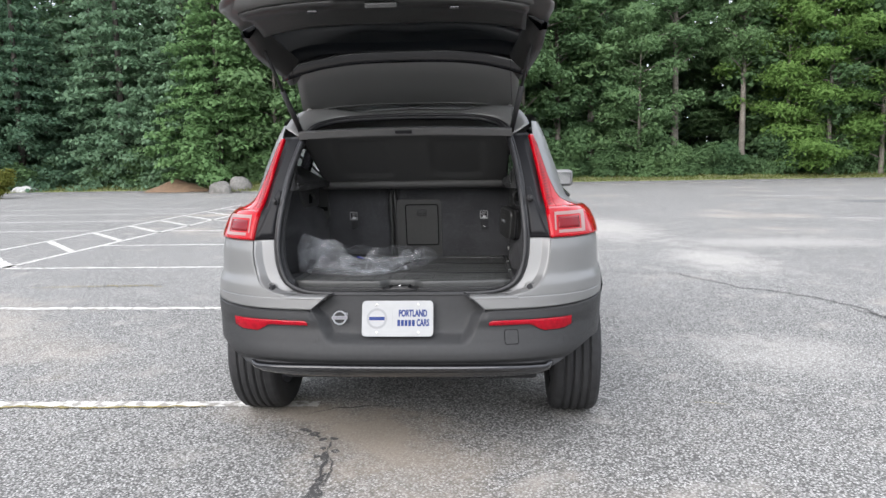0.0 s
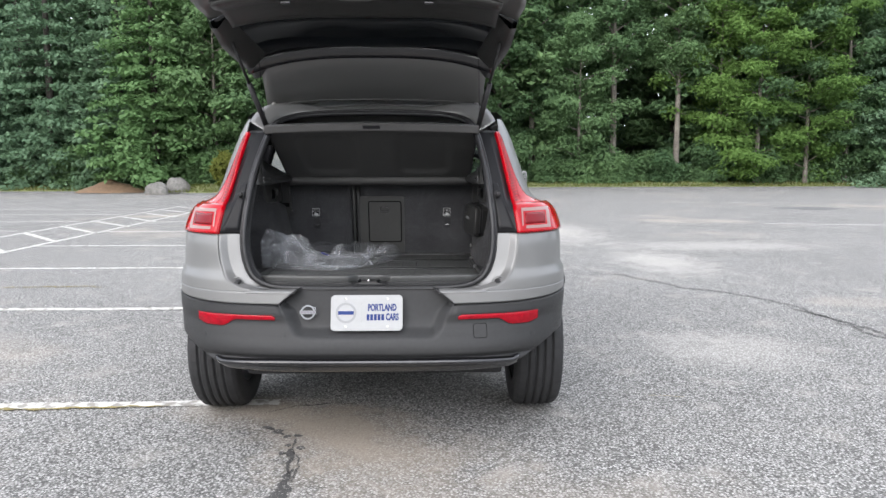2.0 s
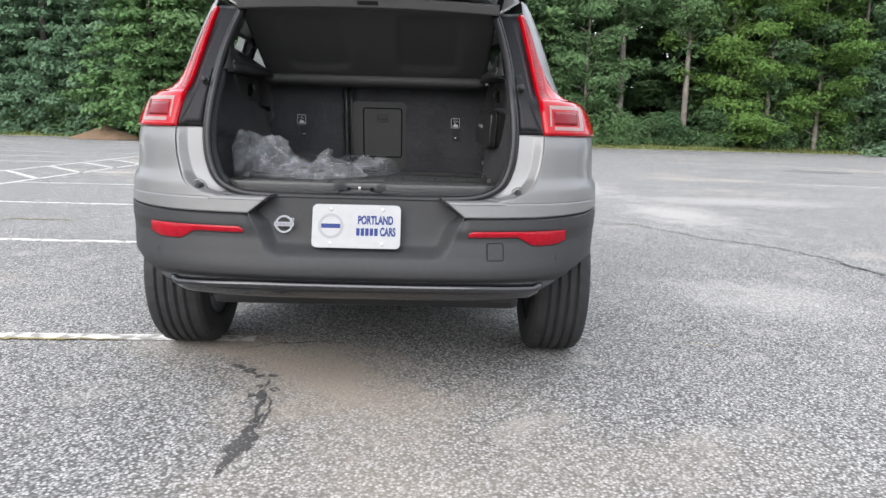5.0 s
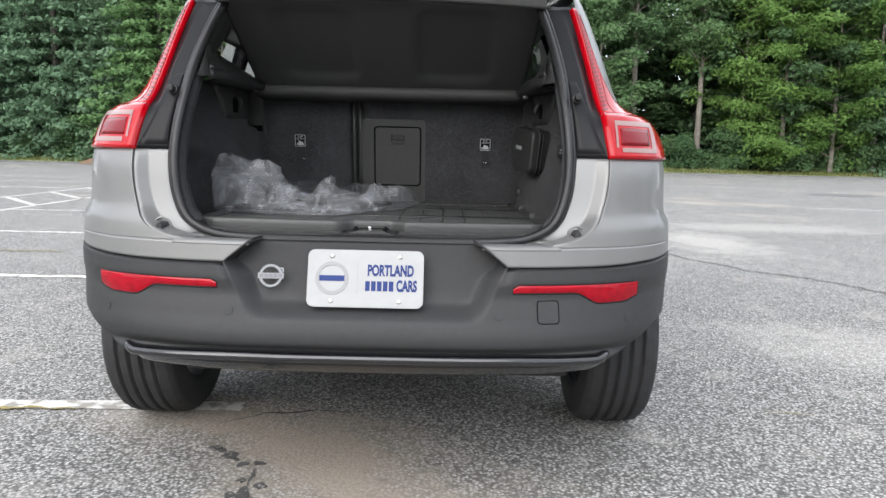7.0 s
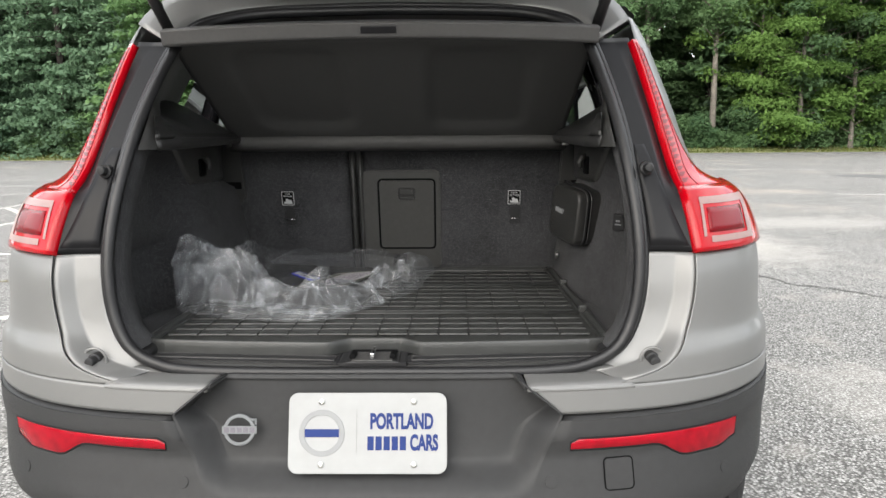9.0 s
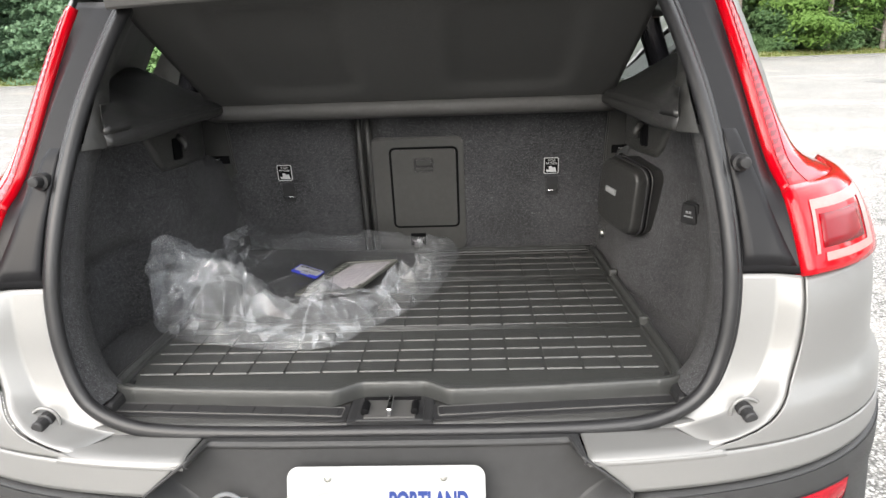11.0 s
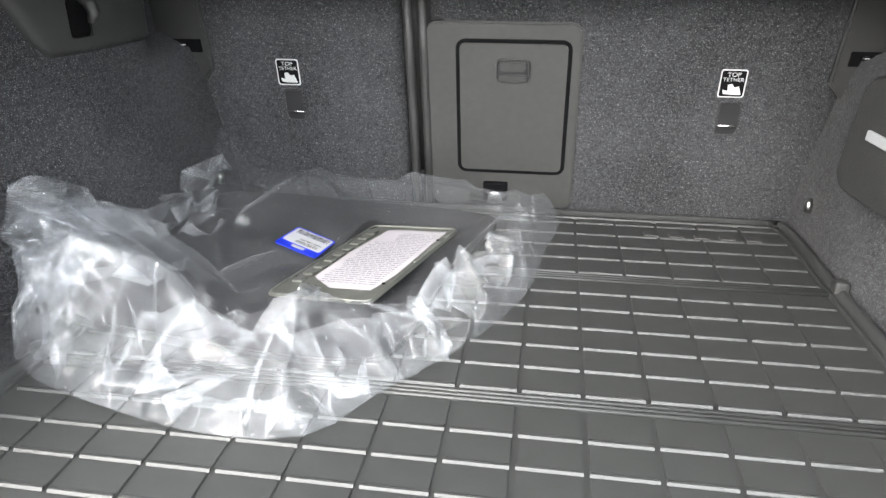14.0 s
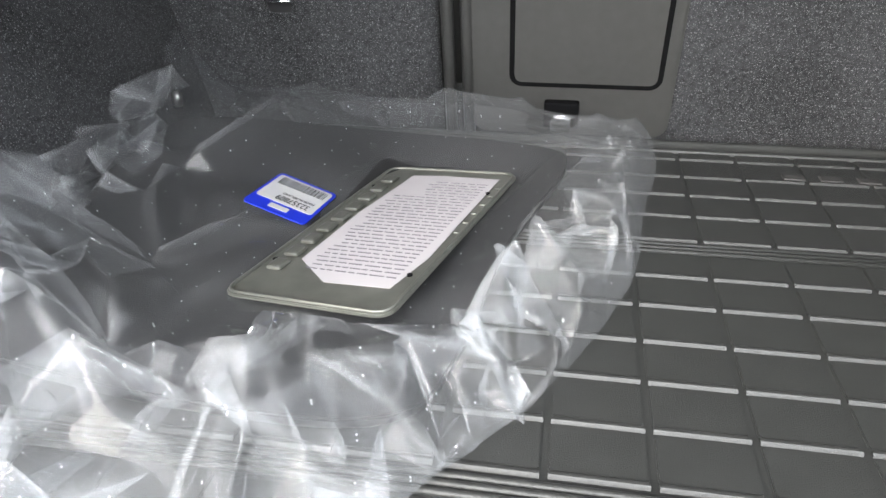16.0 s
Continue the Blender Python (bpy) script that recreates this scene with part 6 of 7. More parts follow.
for n, y in enumerate(ROWS_Y):
    nxt = 0.443 if n == 3 else 0.757 if n == 9 else 1.010 if n == 14 else ROWS_Y[n + 1] - 0.004
    for x0, x1 in ROW_X:
        ob = new("rib", rib_mesh)
        ob.parent = mat_ob
        ob.location = ((x0 + x1) / 2, y + 0.0006 * rnd.uniform(-1, 1), MZ)
        pd = new("pad", pad_mesh)
        pd.parent = mat_ob
        pd.location = ((x0 + x1) / 2, (y + 0.003 + nxt) / 2, MZ + 0.0018)
        pd.scale = (1, (nxt - y - 0.003) / 0.042, 1)
for yj in (0.456, 0.770):
    for dy in (-0.008, -0.001, 0.006):
        part("fold_rib", tube([(-0.485, yj + dy, MZ + 0.001), (0.485, yj + dy, MZ + 0.0014)], 0.0030, 8), M_MAT, mat_ob, smooth=True)
    for s in (-1, 1):
        part("rim_notch", box(s * 0.486 - 0.010, s * 0.486 + 0.010, yj - 0.009, yj + 0.009, MZ, MZ + 0.021, 0.005), M_MAT, mat_ob)
# marks paler than the mat: their gloss is put into the colour
for k in range(5):
    part("moulded_mark", box(0.244 + 0.040 * k, 0.268 + 0.040 * k, 0.944, 0.958, MZ, MZ + 0.0034, 0.0015), M_BAR, mat_ob)

# ---- things in the load space ----
# zipped case standing against the side
CS = Matrix.Translation((0.508, 0.700, 1.000)) @ pose(0, 0, 0, 9, 0, 0) @ pose(0, 0, 0, 0, 0, 20) @ pose(0, 0, 0, 0, 4, 0)
case_t = tagged(empty("zip_case"), "black moulded zip case against the side lining", "tool case")


def case_shell(x0, x1, w, h, r, bulge):
    rows = []
    for k in range(10):
        p = k / 9 * math.pi / 2
        f = 1 - bulge * (1 - math.cos(p)) ** 2.0
        rows.append([(x0 + (x1 - x0) * math.sin(p) ** 0.9, a * f, c * f) for a, c in rounded(w, h, r, 6)])
    bm = grid(rows, closed=True)
    bm.faces.new([v for v in list(bm.verts)[-len(rows[-1]):]])
    bmesh.ops.recalc_face_normals(bm, faces=bm.faces)
    return bm


part("case_front", moved(case_shell(-0.014, -0.042, 0.150, 0.150, 0.028, 0.10), CS), M_LEATHER, case_t, "smooth moulded half", True)
part("case_back", moved(case_shell(-0.004, 0.050, 0.150, 0.150, 0.028, 0.05), CS), M_LEATHER, case_t, "ribbed moulded half", True)
part("case_welt", moved(tube([(-0.015, a, c) for a, c in rounded(0.153, 0.153, 0.03, 6)], 0.0035, 6, closed=True), CS), M_RUBBER, case_t, smooth=True)
part("case_zip", moved(tube([(-0.009, a, c) for a, c in rounded(0.149, 0.149, 0.028, 6)], 0.004, 6, closed=True), CS), M_INK_SHADE, case_t, smooth=True)
part("case_welt", moved(tube([(-0.003, a, c) for a, c in rounded(0.153, 0.153, 0.03, 6)], 0.0035, 6, closed=True), CS), M_RUBBER, case_t, smooth=True)
part("zip_pull", moved(box(-0.014, -0.004, 0.040, 0.052, 0.076, 0.084, 0.002), CS), M_CHROME, case_t, "bright zip pull")
part("case_tag", moved(box(-0.046, -0.041, 0.000, 0.040, 0.000, 0.013, 0.002), CS), M_GREYPRINT, case_t, "small bright name tag")

# folded mats inside a clear bag, with a part label
FM = Matrix.Translation((-0.235, 0.735, 0.790)) @ pose(0, 0, 0, 1.0, 2.5, 0)
mats = tagged(empty("folded_mats"), "black folded car mats packed in clear polythene", "floor mats")
out = [(-0.225, -0.225), (0, -0.25), (0.13, -0.235), (0.165, -0.16), (0.185, 0.0), (0.235, 0.19), (0.20, 0.245), (0.0, 0.25), (-0.225, 0.245), (-0.27, 0.16), (-0.265, -0.10), (-0.25, -0.20)]
po = [(p.x, p.y) for p in curve([(x, y, 0) for x, y in out], 5, closed=True)]
part("upper_mat", moved(plate_of(po, 0.008, 0.002), FM @ pose(0, 0, 0.008)), M_PACKED, mats)
part("lower_mat", moved(plate_of([(x * 0.97 - 0.01, y * 0.98) for x, y in po], 0.005, 0.001), FM @ pose(0, 0, -0.002)), M_PACKED, mats)
bag = tagged(empty("plastic_bag"), "crumpled clear polythene bag round black mats", "plastic bag")
LB = Matrix.Translation((-0.266, 0.756, 0.8160)) @ pose(0, 0, 0, -5.0, 18.0, 0) @ pose(0, 0, 0, 0, 0, 174.5) @ Matrix.Diagonal((0.70, 1.20, 1, 1))
lab = part("part_label", moved(plate_of(rounded(0.092, 0.072, 0.006), 0.001), LB), M_LABELBLUE, bag, "blue and white part label")
part("label_field", moved(plate_of(rounded(0.084, 0.050, 0.004), 0.0003), LB @ pose(0, -0.007, 0.0004)), M_LABELWHITE, lab)
words("lettering", "32357809", 0.0125, M_INK_SHADE, LB @ pose(-0.008, 0.009, 0.0006), lab, 0.0001)
words("lettering", "MADE IN POLAND", 0.0058, M_INK_SHADE, LB @ pose(-0.010, 0.0, 0.0006), lab, 0.0001)
rb = random.Random(4)
x = -0.036
bars = []
while x < 0.036:
    wd = rb.choice((0.0006, 0.0011, 0.0016))
    bars.append((x, x + wd, -0.028, -0.014))
    x += wd + rb.choice((0.0014, 0.0022))
strips(bars, 0.0005, M_INK_SHADE, LB, lab, "barcode")
strips([(-0.014, 0.014, 0.0225, 0.0295)], 0.0003, M_WHITEINK, LB, lab)

# temporary plate: steel sheet with a paper certificate taped on
TP = Matrix.Translation((-0.157, 0.720, 0.8125)) @ pose(0, 0, 0, -4.3, -5.0, 0) @ pose(0, 0, 0, 0, 0, 77.0)
tp = tagged(empty("temporary_plate"), "bare steel number plate with a taped paper certificate", "licence plate")
part("steel_sheet", moved(plate_of(rounded(0.305, 0.152, 0.014), 0.0025, 0.0008), TP), M_SHEET, tp)
part("pressed_rim", moved(tube([(a, b, 0.0006) for a, b in rounded(0.298, 0.146, 0.012)], 0.0017, 6, closed=True), TP), M_SHEET, tp, smooth=True)
part("paper", moved(plate_of([(-0.115, -0.058), (-0.06, -0.066), (0.02, -0.064), (0.128, -0.062), (0.13, 0.0), (0.126, 0.036), (0.02, 0.044), (-0.085, 0.042), (-0.118, 0.0)], 0.0003), TP @ pose(0, 0, 0.0012)), M_PAPER, tp, "white printed certificate")
rr2 = random.Random(11)
lines_t = []
for k in range(30):
    x0, y0 = -0.100 + 0.0072 * k, -0.056
    wide = 0.0012 if k < 20 else 0.0008
    while y0 < 0.026 - 0.03 * (k > 23):
        step = rr2.uniform(0.004, 0.014)
        lines_t.append((x0, x0 + wide, y0, y0 + step))
        y0 += step + rr2.uniform(0.0015, 0.003)
strips(lines_t, 0.0016, M_PRINT, TP, tp, "print_bar")
for k in range(9):
    part("embossed_mark", moved(box(-0.10 + 0.026 * k - 0.009, -0.10 + 0.026 * k + 0.009, 0.048, 0.063, 0.0, 0.0042, 0.003), TP), M_SHEET, tp)
for k in range(6):
    part("embossed_mark", moved(box(0.0 + 0.022 * k - 0.008, 0.0 + 0.022 * k + 0.008, -0.073, -0.066, 0.0, 0.002, 0.001), TP), M_SHEET, tp)
for x in (-0.09, 0.09):
    for y in (-0.063, 0.066):
        part("bolt_hole", moved(tube([(x, y, 0.0), (x, y, 0.0014)], 0.0024, 10), TP), M_INK_SHADE, tp)

# the clear bag: loose film settled over the mats, gathered into stiff folds along the near side
rim_pts = curve([(-0.455, 0.405, 0), (-0.36, 0.372, 0), (-0.24, 0.345, 0), (-0.135, 0.356, 0), (-0.075, 0.445, 0), (-0.009, 0.530, 0), (0.062, 0.69, 0), (0.082, 0.83, 0), (0.104, 0.975, 0), (0.03, 1.00, 0), (-0.10, 1.015, 0), (-0.25, 1.02, 0), (-0.42, 1.025, 0), (-0.53, 1.03, 0), (-0.565, 0.90, 0), (-0.572, 0.70, 0), (-0.565, 0.55, 0), (-0.525, 0.46, 0)], 8, closed=True)
RIM_P = np.array([(p.x, p.y) for p in rim_pts])
RIM_F = np.concatenate([RIM_P + (np.roll(RIM_P, -1, 0) - RIM_P) * k / 6 for k in range(6)])


def step(a, b, x):
    t = np.clip((x - a) / (b - a), 0, 1)
    return t * t * (3 - 2 * t)


def plate_plane(x, y):
    """Highest place for film below the steel plate: its plane, rising away from its edges."""
    inv = TP.inverted()
    c = TP.translation
    n = TP.to_3x3() @ Vector((0, 0, 1))
    z = c.z - (n.x * (x - c.x) + n.y * (y - c.y)) / n.z
    lx = inv[0][0] * (x - c.x) + inv[0][1] * (y - c.y)
    ly = inv[1][0] * (x - c.x) + inv[1][1] * (y - c.y)
    return z + 0.7 * np.hypot(np.maximum(np.abs(lx) - 0.156, 0), np.maximum(np.abs(ly) - 0.079, 0))


def within(x, y):
    """True inside the bag's outline."""
    a, b = RIM_P, np.roll(RIM_P, -1, 0)
    cut = ((a[:, 1] > y) != (b[:, 1] > y)) & (x < (b[:, 0] - a[:, 0]) * (y - a[:, 1]) / (b[:, 1] - a[:, 1] + 1e-12) + a[:, 0])
    return cut.sum() % 2 == 1


def looseness(x, y):
    """1 where the film is gathered, 0 where it lies taut on the mats."""
    return np.clip(step(0.60, 0.50, y) * step(0.02, -0.05, x) + step(-0.38, -0.45, x) * step(0.98, 0.80, y) + 0.6 * step(-0.09, -0.02, x) * step(0.84, 0.62, y), 0, 1)


def film_height(x, y, d):
    """Broad shape over the floor: taut over the mats, a standing lobe, a curled roll in front, an ear at the far side."""
    pillow = np.clip(d / (0.030 + 0.030 * step(0.60, 0.45, y)), 0, 1) ** 0.6
    lobe = 0.205 * np.clip((-0.318 - x - 0.10 * (y - 0.49)) / 0.028, 0, 1) * (1 - 0.72 * np.clip((-0.375 - x) / 0.19, 0, 1)) * np.clip((0.130 - np.abs(y - 0.500 + 0.25 * (x + 0.375))) / 0.105, 0, 1)
    roll = 0.036 * step(0.085, 0.010, np.abs(y - 0.425 - 0.02 * np.sin(9 * (x + 0.2)))) * step(-0.10, -0.18, x) + 0.048 * np.clip(1.15 - np.hypot((x + 0.130) / 0.085, (y - 0.47) / 0.095), 0, 1) + 0.026 * np.clip(1 - np.hypot((x + 0.03) / 0.08, (y - 0.60) / 0.11), 0, 1)
    ear = 0.085 * np.clip(1 - np.abs(x + 0.512 + 0.4 * (y - 1.0)) / 0.082, 0, 1) * step(0.92, 1.02, y)
    far = 0.052 * step(0.72, 0.96, y) * step(0.07, -0.10, x) + 0.03 * step(-0.30, -0.42, x) * step(0.98, 0.80, y) + 0.034 * step(-0.05, 0.03, x)
    return (0.024 + far) * pillow + np.maximum(np.maximum(lobe, roll) * pillow, ear)


# long taut ridges: from, to, height
ridges = [(-0.05, 0.48, 0.095, 0.965, 0.016), (-0.29, 0.58, -0.04, 0.995, 0.014), (-0.36, 0.58, -0.14, 0.99, 0.016), (-0.42, 0.64, -0.30, 0.99, 0.018), (-0.34, 0.62, -0.505, 0.97, 0.014), (0.02, 0.58, 0.07, 0.93, 0.014), (-0.10, 0.52, 0.055, 0.72, 0.016), (-0.02, 0.72, 0.085, 0.955, 0.013), (-0.05, 0.84, 0.09, 0.96, 0.011), (-0.47, 0.60, -0.47, 0.98, 0.014), (-0.02, 0.50, 0.03, 0.62, 0.014), (-0.53, 0.62, -0.51, 0.96, 0.012)]


def crumpled(seed, gap, squash=1.0, keep=None, toss=1.0):
    """Film as a net of flat facets between random pinch points, so that straight sharp folds run between them."""
    r = random.Random(seed)
    plan, lift = [], []

    def add(x, y, near, up=0.0):
        if within(x, y) and all((x - p[0]) ** 2 + (y - p[1]) ** 2 > near * near for p in plan):
            plan.append((x, y))
            lift.append(up)

    edge = RIM_P[::3]
    n_edge = len(edge)
    for x, y in edge:
        plan.append((x, y))
        lift.append(0.0)
    add(-0.520, 1.020, 0.0, 0.022)
    for a, b, c, e, top in ridges:
        length = math.hypot(c - a, e - b)
        nx, ny = (e - b) / length, -(c - a) / length
        for k in range(int(length / 0.05) + 1):
            f = min(1.0, (k + r.uniform(-0.15, 0.15)) * 0.05 / length)
            x, y = a + (c - a) * f, b + (e - b) * f
            add(x, y, 0.010, top * min(1, 4 * f + 0.2, 4 * (1 - f) + 0.2))
            for side in (-0.009, 0.022):
                add(x + nx * side, y + ny * side, 0.008)
    for k in range(len(RIM_P)):
        x, y = RIM_P[k]
        f = 0.04
        add(x + (-0.235 - x) * f * 1.3, y + (0.70 - y) * f * 1.3, 0.014)
    for k in range(9000):
        x, y = r.uniform(-0.58, 0.11), r.uniform(0.33, 1.04)
        w = float(looseness(np.array(x), np.array(y)))
        add(x, y, (gap * w + 0.070 * (1 - w)) * r.uniform(0.62, 1.1) * (0.66 if x < -0.33 and y < 0.63 else 1.0))
    loop = [(i, (i + 1) % n_edge) for i in range(n_edge)]
    pts, _, tris, origin, _, _ = mathutils.geometry.delaunay_2d_cdt([Vector(p) for p in plan], loop, [], 1, 1e-6)
    xy = np.array([(p.x, p.y) for p in pts])
    up = np.array([lift[o[0]] if o else 0.0 for o in origin])
    d = np.min(np.hypot(xy[:, :1] - RIM_F[None, :, 0], xy[:, 1:] - RIM_F[None, :, 1]), 1)
    w = looseness(xy[:, 0], xy[:, 1]) * np.clip(d / 0.02, 0, 1)
    rn = np.random.RandomState(seed)
    off = rn.uniform(-1, 1, (len(xy), 3))
    h = film_height(xy[:, 0], xy[:, 1], d) + up
    h = h * squash * (1 + (0.35 - 0.25 * step(0.06, 0.12, h)) * off[:, 2] * w) + (0.024 * off[:, 2] * w + 0.002 * off[:, 2]) * np.clip(d / 0.02, 0, 1) * toss
    sway = (0.026 * w + 0.12 * w * h)[:, None] * off[:, :2] * toss
    bm = bmesh.new()
    vs = [bm.verts.new((x + sx, y + sy, max(0.002, z))) for (x, y), (sx, sy), z in zip(xy, sway, h)]
    for f in tris:
        c = sum((xy[i] for i in f)) / len(f)
        if keep is None or keep(c[0], c[1]):
            bm.faces.new([vs[i] for i in f])
    bmesh.ops.delete(bm, geom=[v for v in bm.verts if not v.link_faces], context="VERTS")
    # lesser folds across the facets, then a fine even net
    bmesh.ops.subdivide_edges(bm, edges=bm.edges[:], cuts=1, use_grid_fill=True)
    for v in bm.verts:
        w = float(looseness(np.array(v.co.x), np.array(v.co.y)))
        reach = min(0.02, sum(e.calc_length() for e in v.link_edges) / len(v.link_edges))
        if not v.is_boundary and v.co.z > 0.006:
            v.co += Vector((r.uniform(-1, 1), r.uniform(-1, 1), r.uniform(-1, 1))) * reach * (0.04 + 0.42 * w) * toss
    bmesh.ops.subdivide_edges(bm, edges=bm.edges[:], cuts=3, use_grid_fill=True)
    bm.verts.index_update()
    p = np.array([v.co[:] for v in bm.verts])
    px, py, z = p[:, 0], p[:, 1], p[:, 2] + MZ + 0.006
    on_mats = (px > -0.52) & (px < 0.01) & (np.abs(py - 0.735) < 0.255)
    z = np.where(on_mats, np.maximum(z, 0.8025 - 0.0436 * (px + 0.235) + 0.0175 * (py - 0.735)), z)
    z = np.minimum(z, plate_plane(px, py) - 0.004)
    ln = (LB.to_3x3() @ Vector((0, 0, 1))).normalized()
    lz = LB.translation.z - (ln.x * (px - LB.translation.x) + ln.y * (py - LB.translation.y)) / ln.z
    ld = np.maximum(np.hypot(px - LB.translation.x, py - LB.translation.y) - 0.05, 0)
    z = np.maximum(np.minimum(z, lz - 0.0015 + 0.6 * ld), lz - 0.004 - 0.5 * ld)
    for v, x, y, q in zip(bm.verts, px, py, z):
        v.co = (max(x, -0.566), min(y, 1.034), q)
    return bm


for k, bm in enumerate((crumpled(3, 0.037), crumpled(8, 0.052, 0.62, lambda x, y: y < 0.53 or (x < -0.34 and y < 0.64)), crumpled(14, 0.07, 0.10, lambda x, y: x > 0.0, 0.2))):
    film_ob = part("film" if k == 0 else "inner_film" if k == 1 else "under_film", bm, M_FILM, bag, ("clear crumpled film", "inner layer of gathered film", "film below the mats")[k], True)
    film_ob.visible_shadow = False

# ---- woods behind the lot ----
def leaf_cloud(name, blobs, n, size, mat, seed, droop=0.3, flat=1.0):
    """A crown of many small leaf sprays spread through uneven clumps."""
    r = np.random.RandomState(seed)
    vols = np.array([b[3] ** 2 * b[4] for b in blobs])
    pick = r.choice(len(blobs), n, p=vols / vols.sum())
    bl = np.array(blobs)[pick]
    d = r.normal(size=(n, 3))
    d /= np.linalg.norm(d, axis=1)[:, None]
    d[:, 2] = np.where(r.rand(n) < 0.6, np.abs(d[:, 2]), d[:, 2])
    rad = (0.45 + 0.6 * r.rand(n) ** 0.5)[:, None]
    c = bl[:, :3] + d * rad * bl[:, [3, 3, 4]] + r.normal(size=(n, 3)) * bl[:, [3]] * 0.13
    nrm = d + r.normal(size=(n, 3)) * 0.55 + np.array([0, 0, 0.9])
    nrm /= np.linalg.norm(nrm, axis=1)[:, None]
    ref = r.normal(size=(n, 3))
    a = np.cross(nrm, ref)
    a /= np.linalg.norm(a, axis=1)[:, None]
    b = np.cross(nrm, a)
    s = size * (0.55 + 0.9 * r.rand(n))[:, None]
    tip = c + a * s * 1.1
    tail = c - a * s * 0.9
    l = c + b * s * 0.55 - nrm * s * droop
    rr = c - b * s * 0.55 - nrm * s * droop
    verts = np.stack([tail, l, tip, rr], 1).reshape(-1, 3)
    faces = np.arange(4 * n).reshape(-1, 4)
    me = bpy.data.meshes.new(name)
    me.from_pydata(verts.tolist(), [], faces.tolist())
    me.materials.append(mat)
    return me


def broadleaf(seed, h, spread, bare, mat, bark, n=7000, size=0.22):
    r = random.Random(seed)
    tree = empty("tree")
    lean = (r.uniform(-0.4, 0.4), r.uniform(-0.3, 0.3))
    pts = [(lean[0] * t * t, lean[1] * t * t, h * 0.92 * t) for t in (0, 0.05, 0.2, 0.4, 0.6, 0.8, 1.0)]
    r0 = h * 0.011
    bms = [tube(pts, [r0 * 1.5, r0 * 1.1, r0, r0 * 0.8, r0 * 0.6, r0 * 0.35, r0 * 0.1], 8)]
    blobs = []
    for k in range(26):
        t = bare + (1 - bare) * (k + 0.5) / 26
        a = k * 2.4 + r.uniform(-0.5, 0.5)
        out = spread * (1 - 0.75 * abs(t - 0.55) ** 1.2) * r.uniform(0.55, 1.0)
        base = (lean[0] * t * t, lean[1] * t * t, h * t * 0.88)
        end = (base[0] + out * math.cos(a), base[1] + out * math.sin(a), base[2] + h * 0.06)
        bms.append(tube([base, tuple((p + q) / 2 + 0.1 for p, q in zip(base, end)), end], [r0 * 0.35, r0 * 0.25, r0 * 0.08], 5))
        for m in range(3):
            f = 0.55 + 0.3 * m
            blobs.append((base[0] + out * f * math.cos(a) + r.uniform(-0.6, 0.6), base[1] + out * f * math.sin(a) + r.uniform(-0.6, 0.6), base[2] + h * 0.06 * f + r.uniform(-0.4, 0.5), r.uniform(0.6, 1.25), r.uniform(0.28, 0.55)))
    blobs.append((lean[0], lean[1], h * 0.95, 1.0, 1.2))
    part("trunk", joined(*bms), bark, tree, smooth=True)
    crown = new("crown", leaf_cloud("crown", blobs, n, size, mat, seed))
    crown.parent = tree
    return tree


def conifer(seed, h, spread, mat, bark, n=7500, size=0.2, bare=0.04):
    r = random.Random(seed)
    tree = empty("conifer")
    r0 = h * 0.011
    bms = [tube([(0, 0, 0), (0, 0, h * 0.3), (0, 0, h * 0.7), (0, 0, h)], [r0 * 1.2, r0, r0 * 0.6, 0.02], 8)]
    blobs = []
    for k in range(21):
        t = bare + (0.98 - bare) * k / 20
        for m in range(7):
            a = m * 0.898 + k * 0.7 + r.uniform(-0.3, 0.3)
            out = spread * (1 - t) ** 0.75 * r.uniform(0.7, 1.05) + 0.15
            z = h * t
            bms.append(tube([(0, 0, z), (out * math.cos(a), out * math.sin(a), z - 0.16 * out)], [0.03, 0.008], 4))
            for f in (0.4, 0.7, 0.95):
                blobs.append((out * f * math.cos(a), out * f * math.sin(a), z - 0.20 * out * f * f, 0.20 * out + 0.12, 0.055 * out + 0.05))
    part("trunk", joined(*bms), bark, tree, smooth=True)
    crown = new("crown", leaf_cloud("crown", blobs, n, size, mat, seed, 0.1))
    crown.parent = tree
    return tree


def bush(seed, w, h, mat, n=2600, size=0.13):
    r = random.Random(seed)
    b = empty("bush")
    blobs = [(r.uniform(-w, w) * 0.6, r.uniform(-w, w) * 0.5, h * r.uniform(0.15, 0.75), w * r.uniform(0.3, 0.55), h * r.uniform(0.2, 0.35)) for _ in range(14)]
    stems = [tube([(0, 0, 0), (q[0] * 0.5, q[1] * 0.5, q[2] * 0.6), q[:3]], [0.03, 0.02, 0.008], 5) for q in blobs[:8]]
    part("stems", joined(*stems), M_DARKBARK, b, smooth=True)
    c = new("foliage", leaf_cloud("foliage", blobs, n, size, mat, seed))
    c.parent = b
    return b


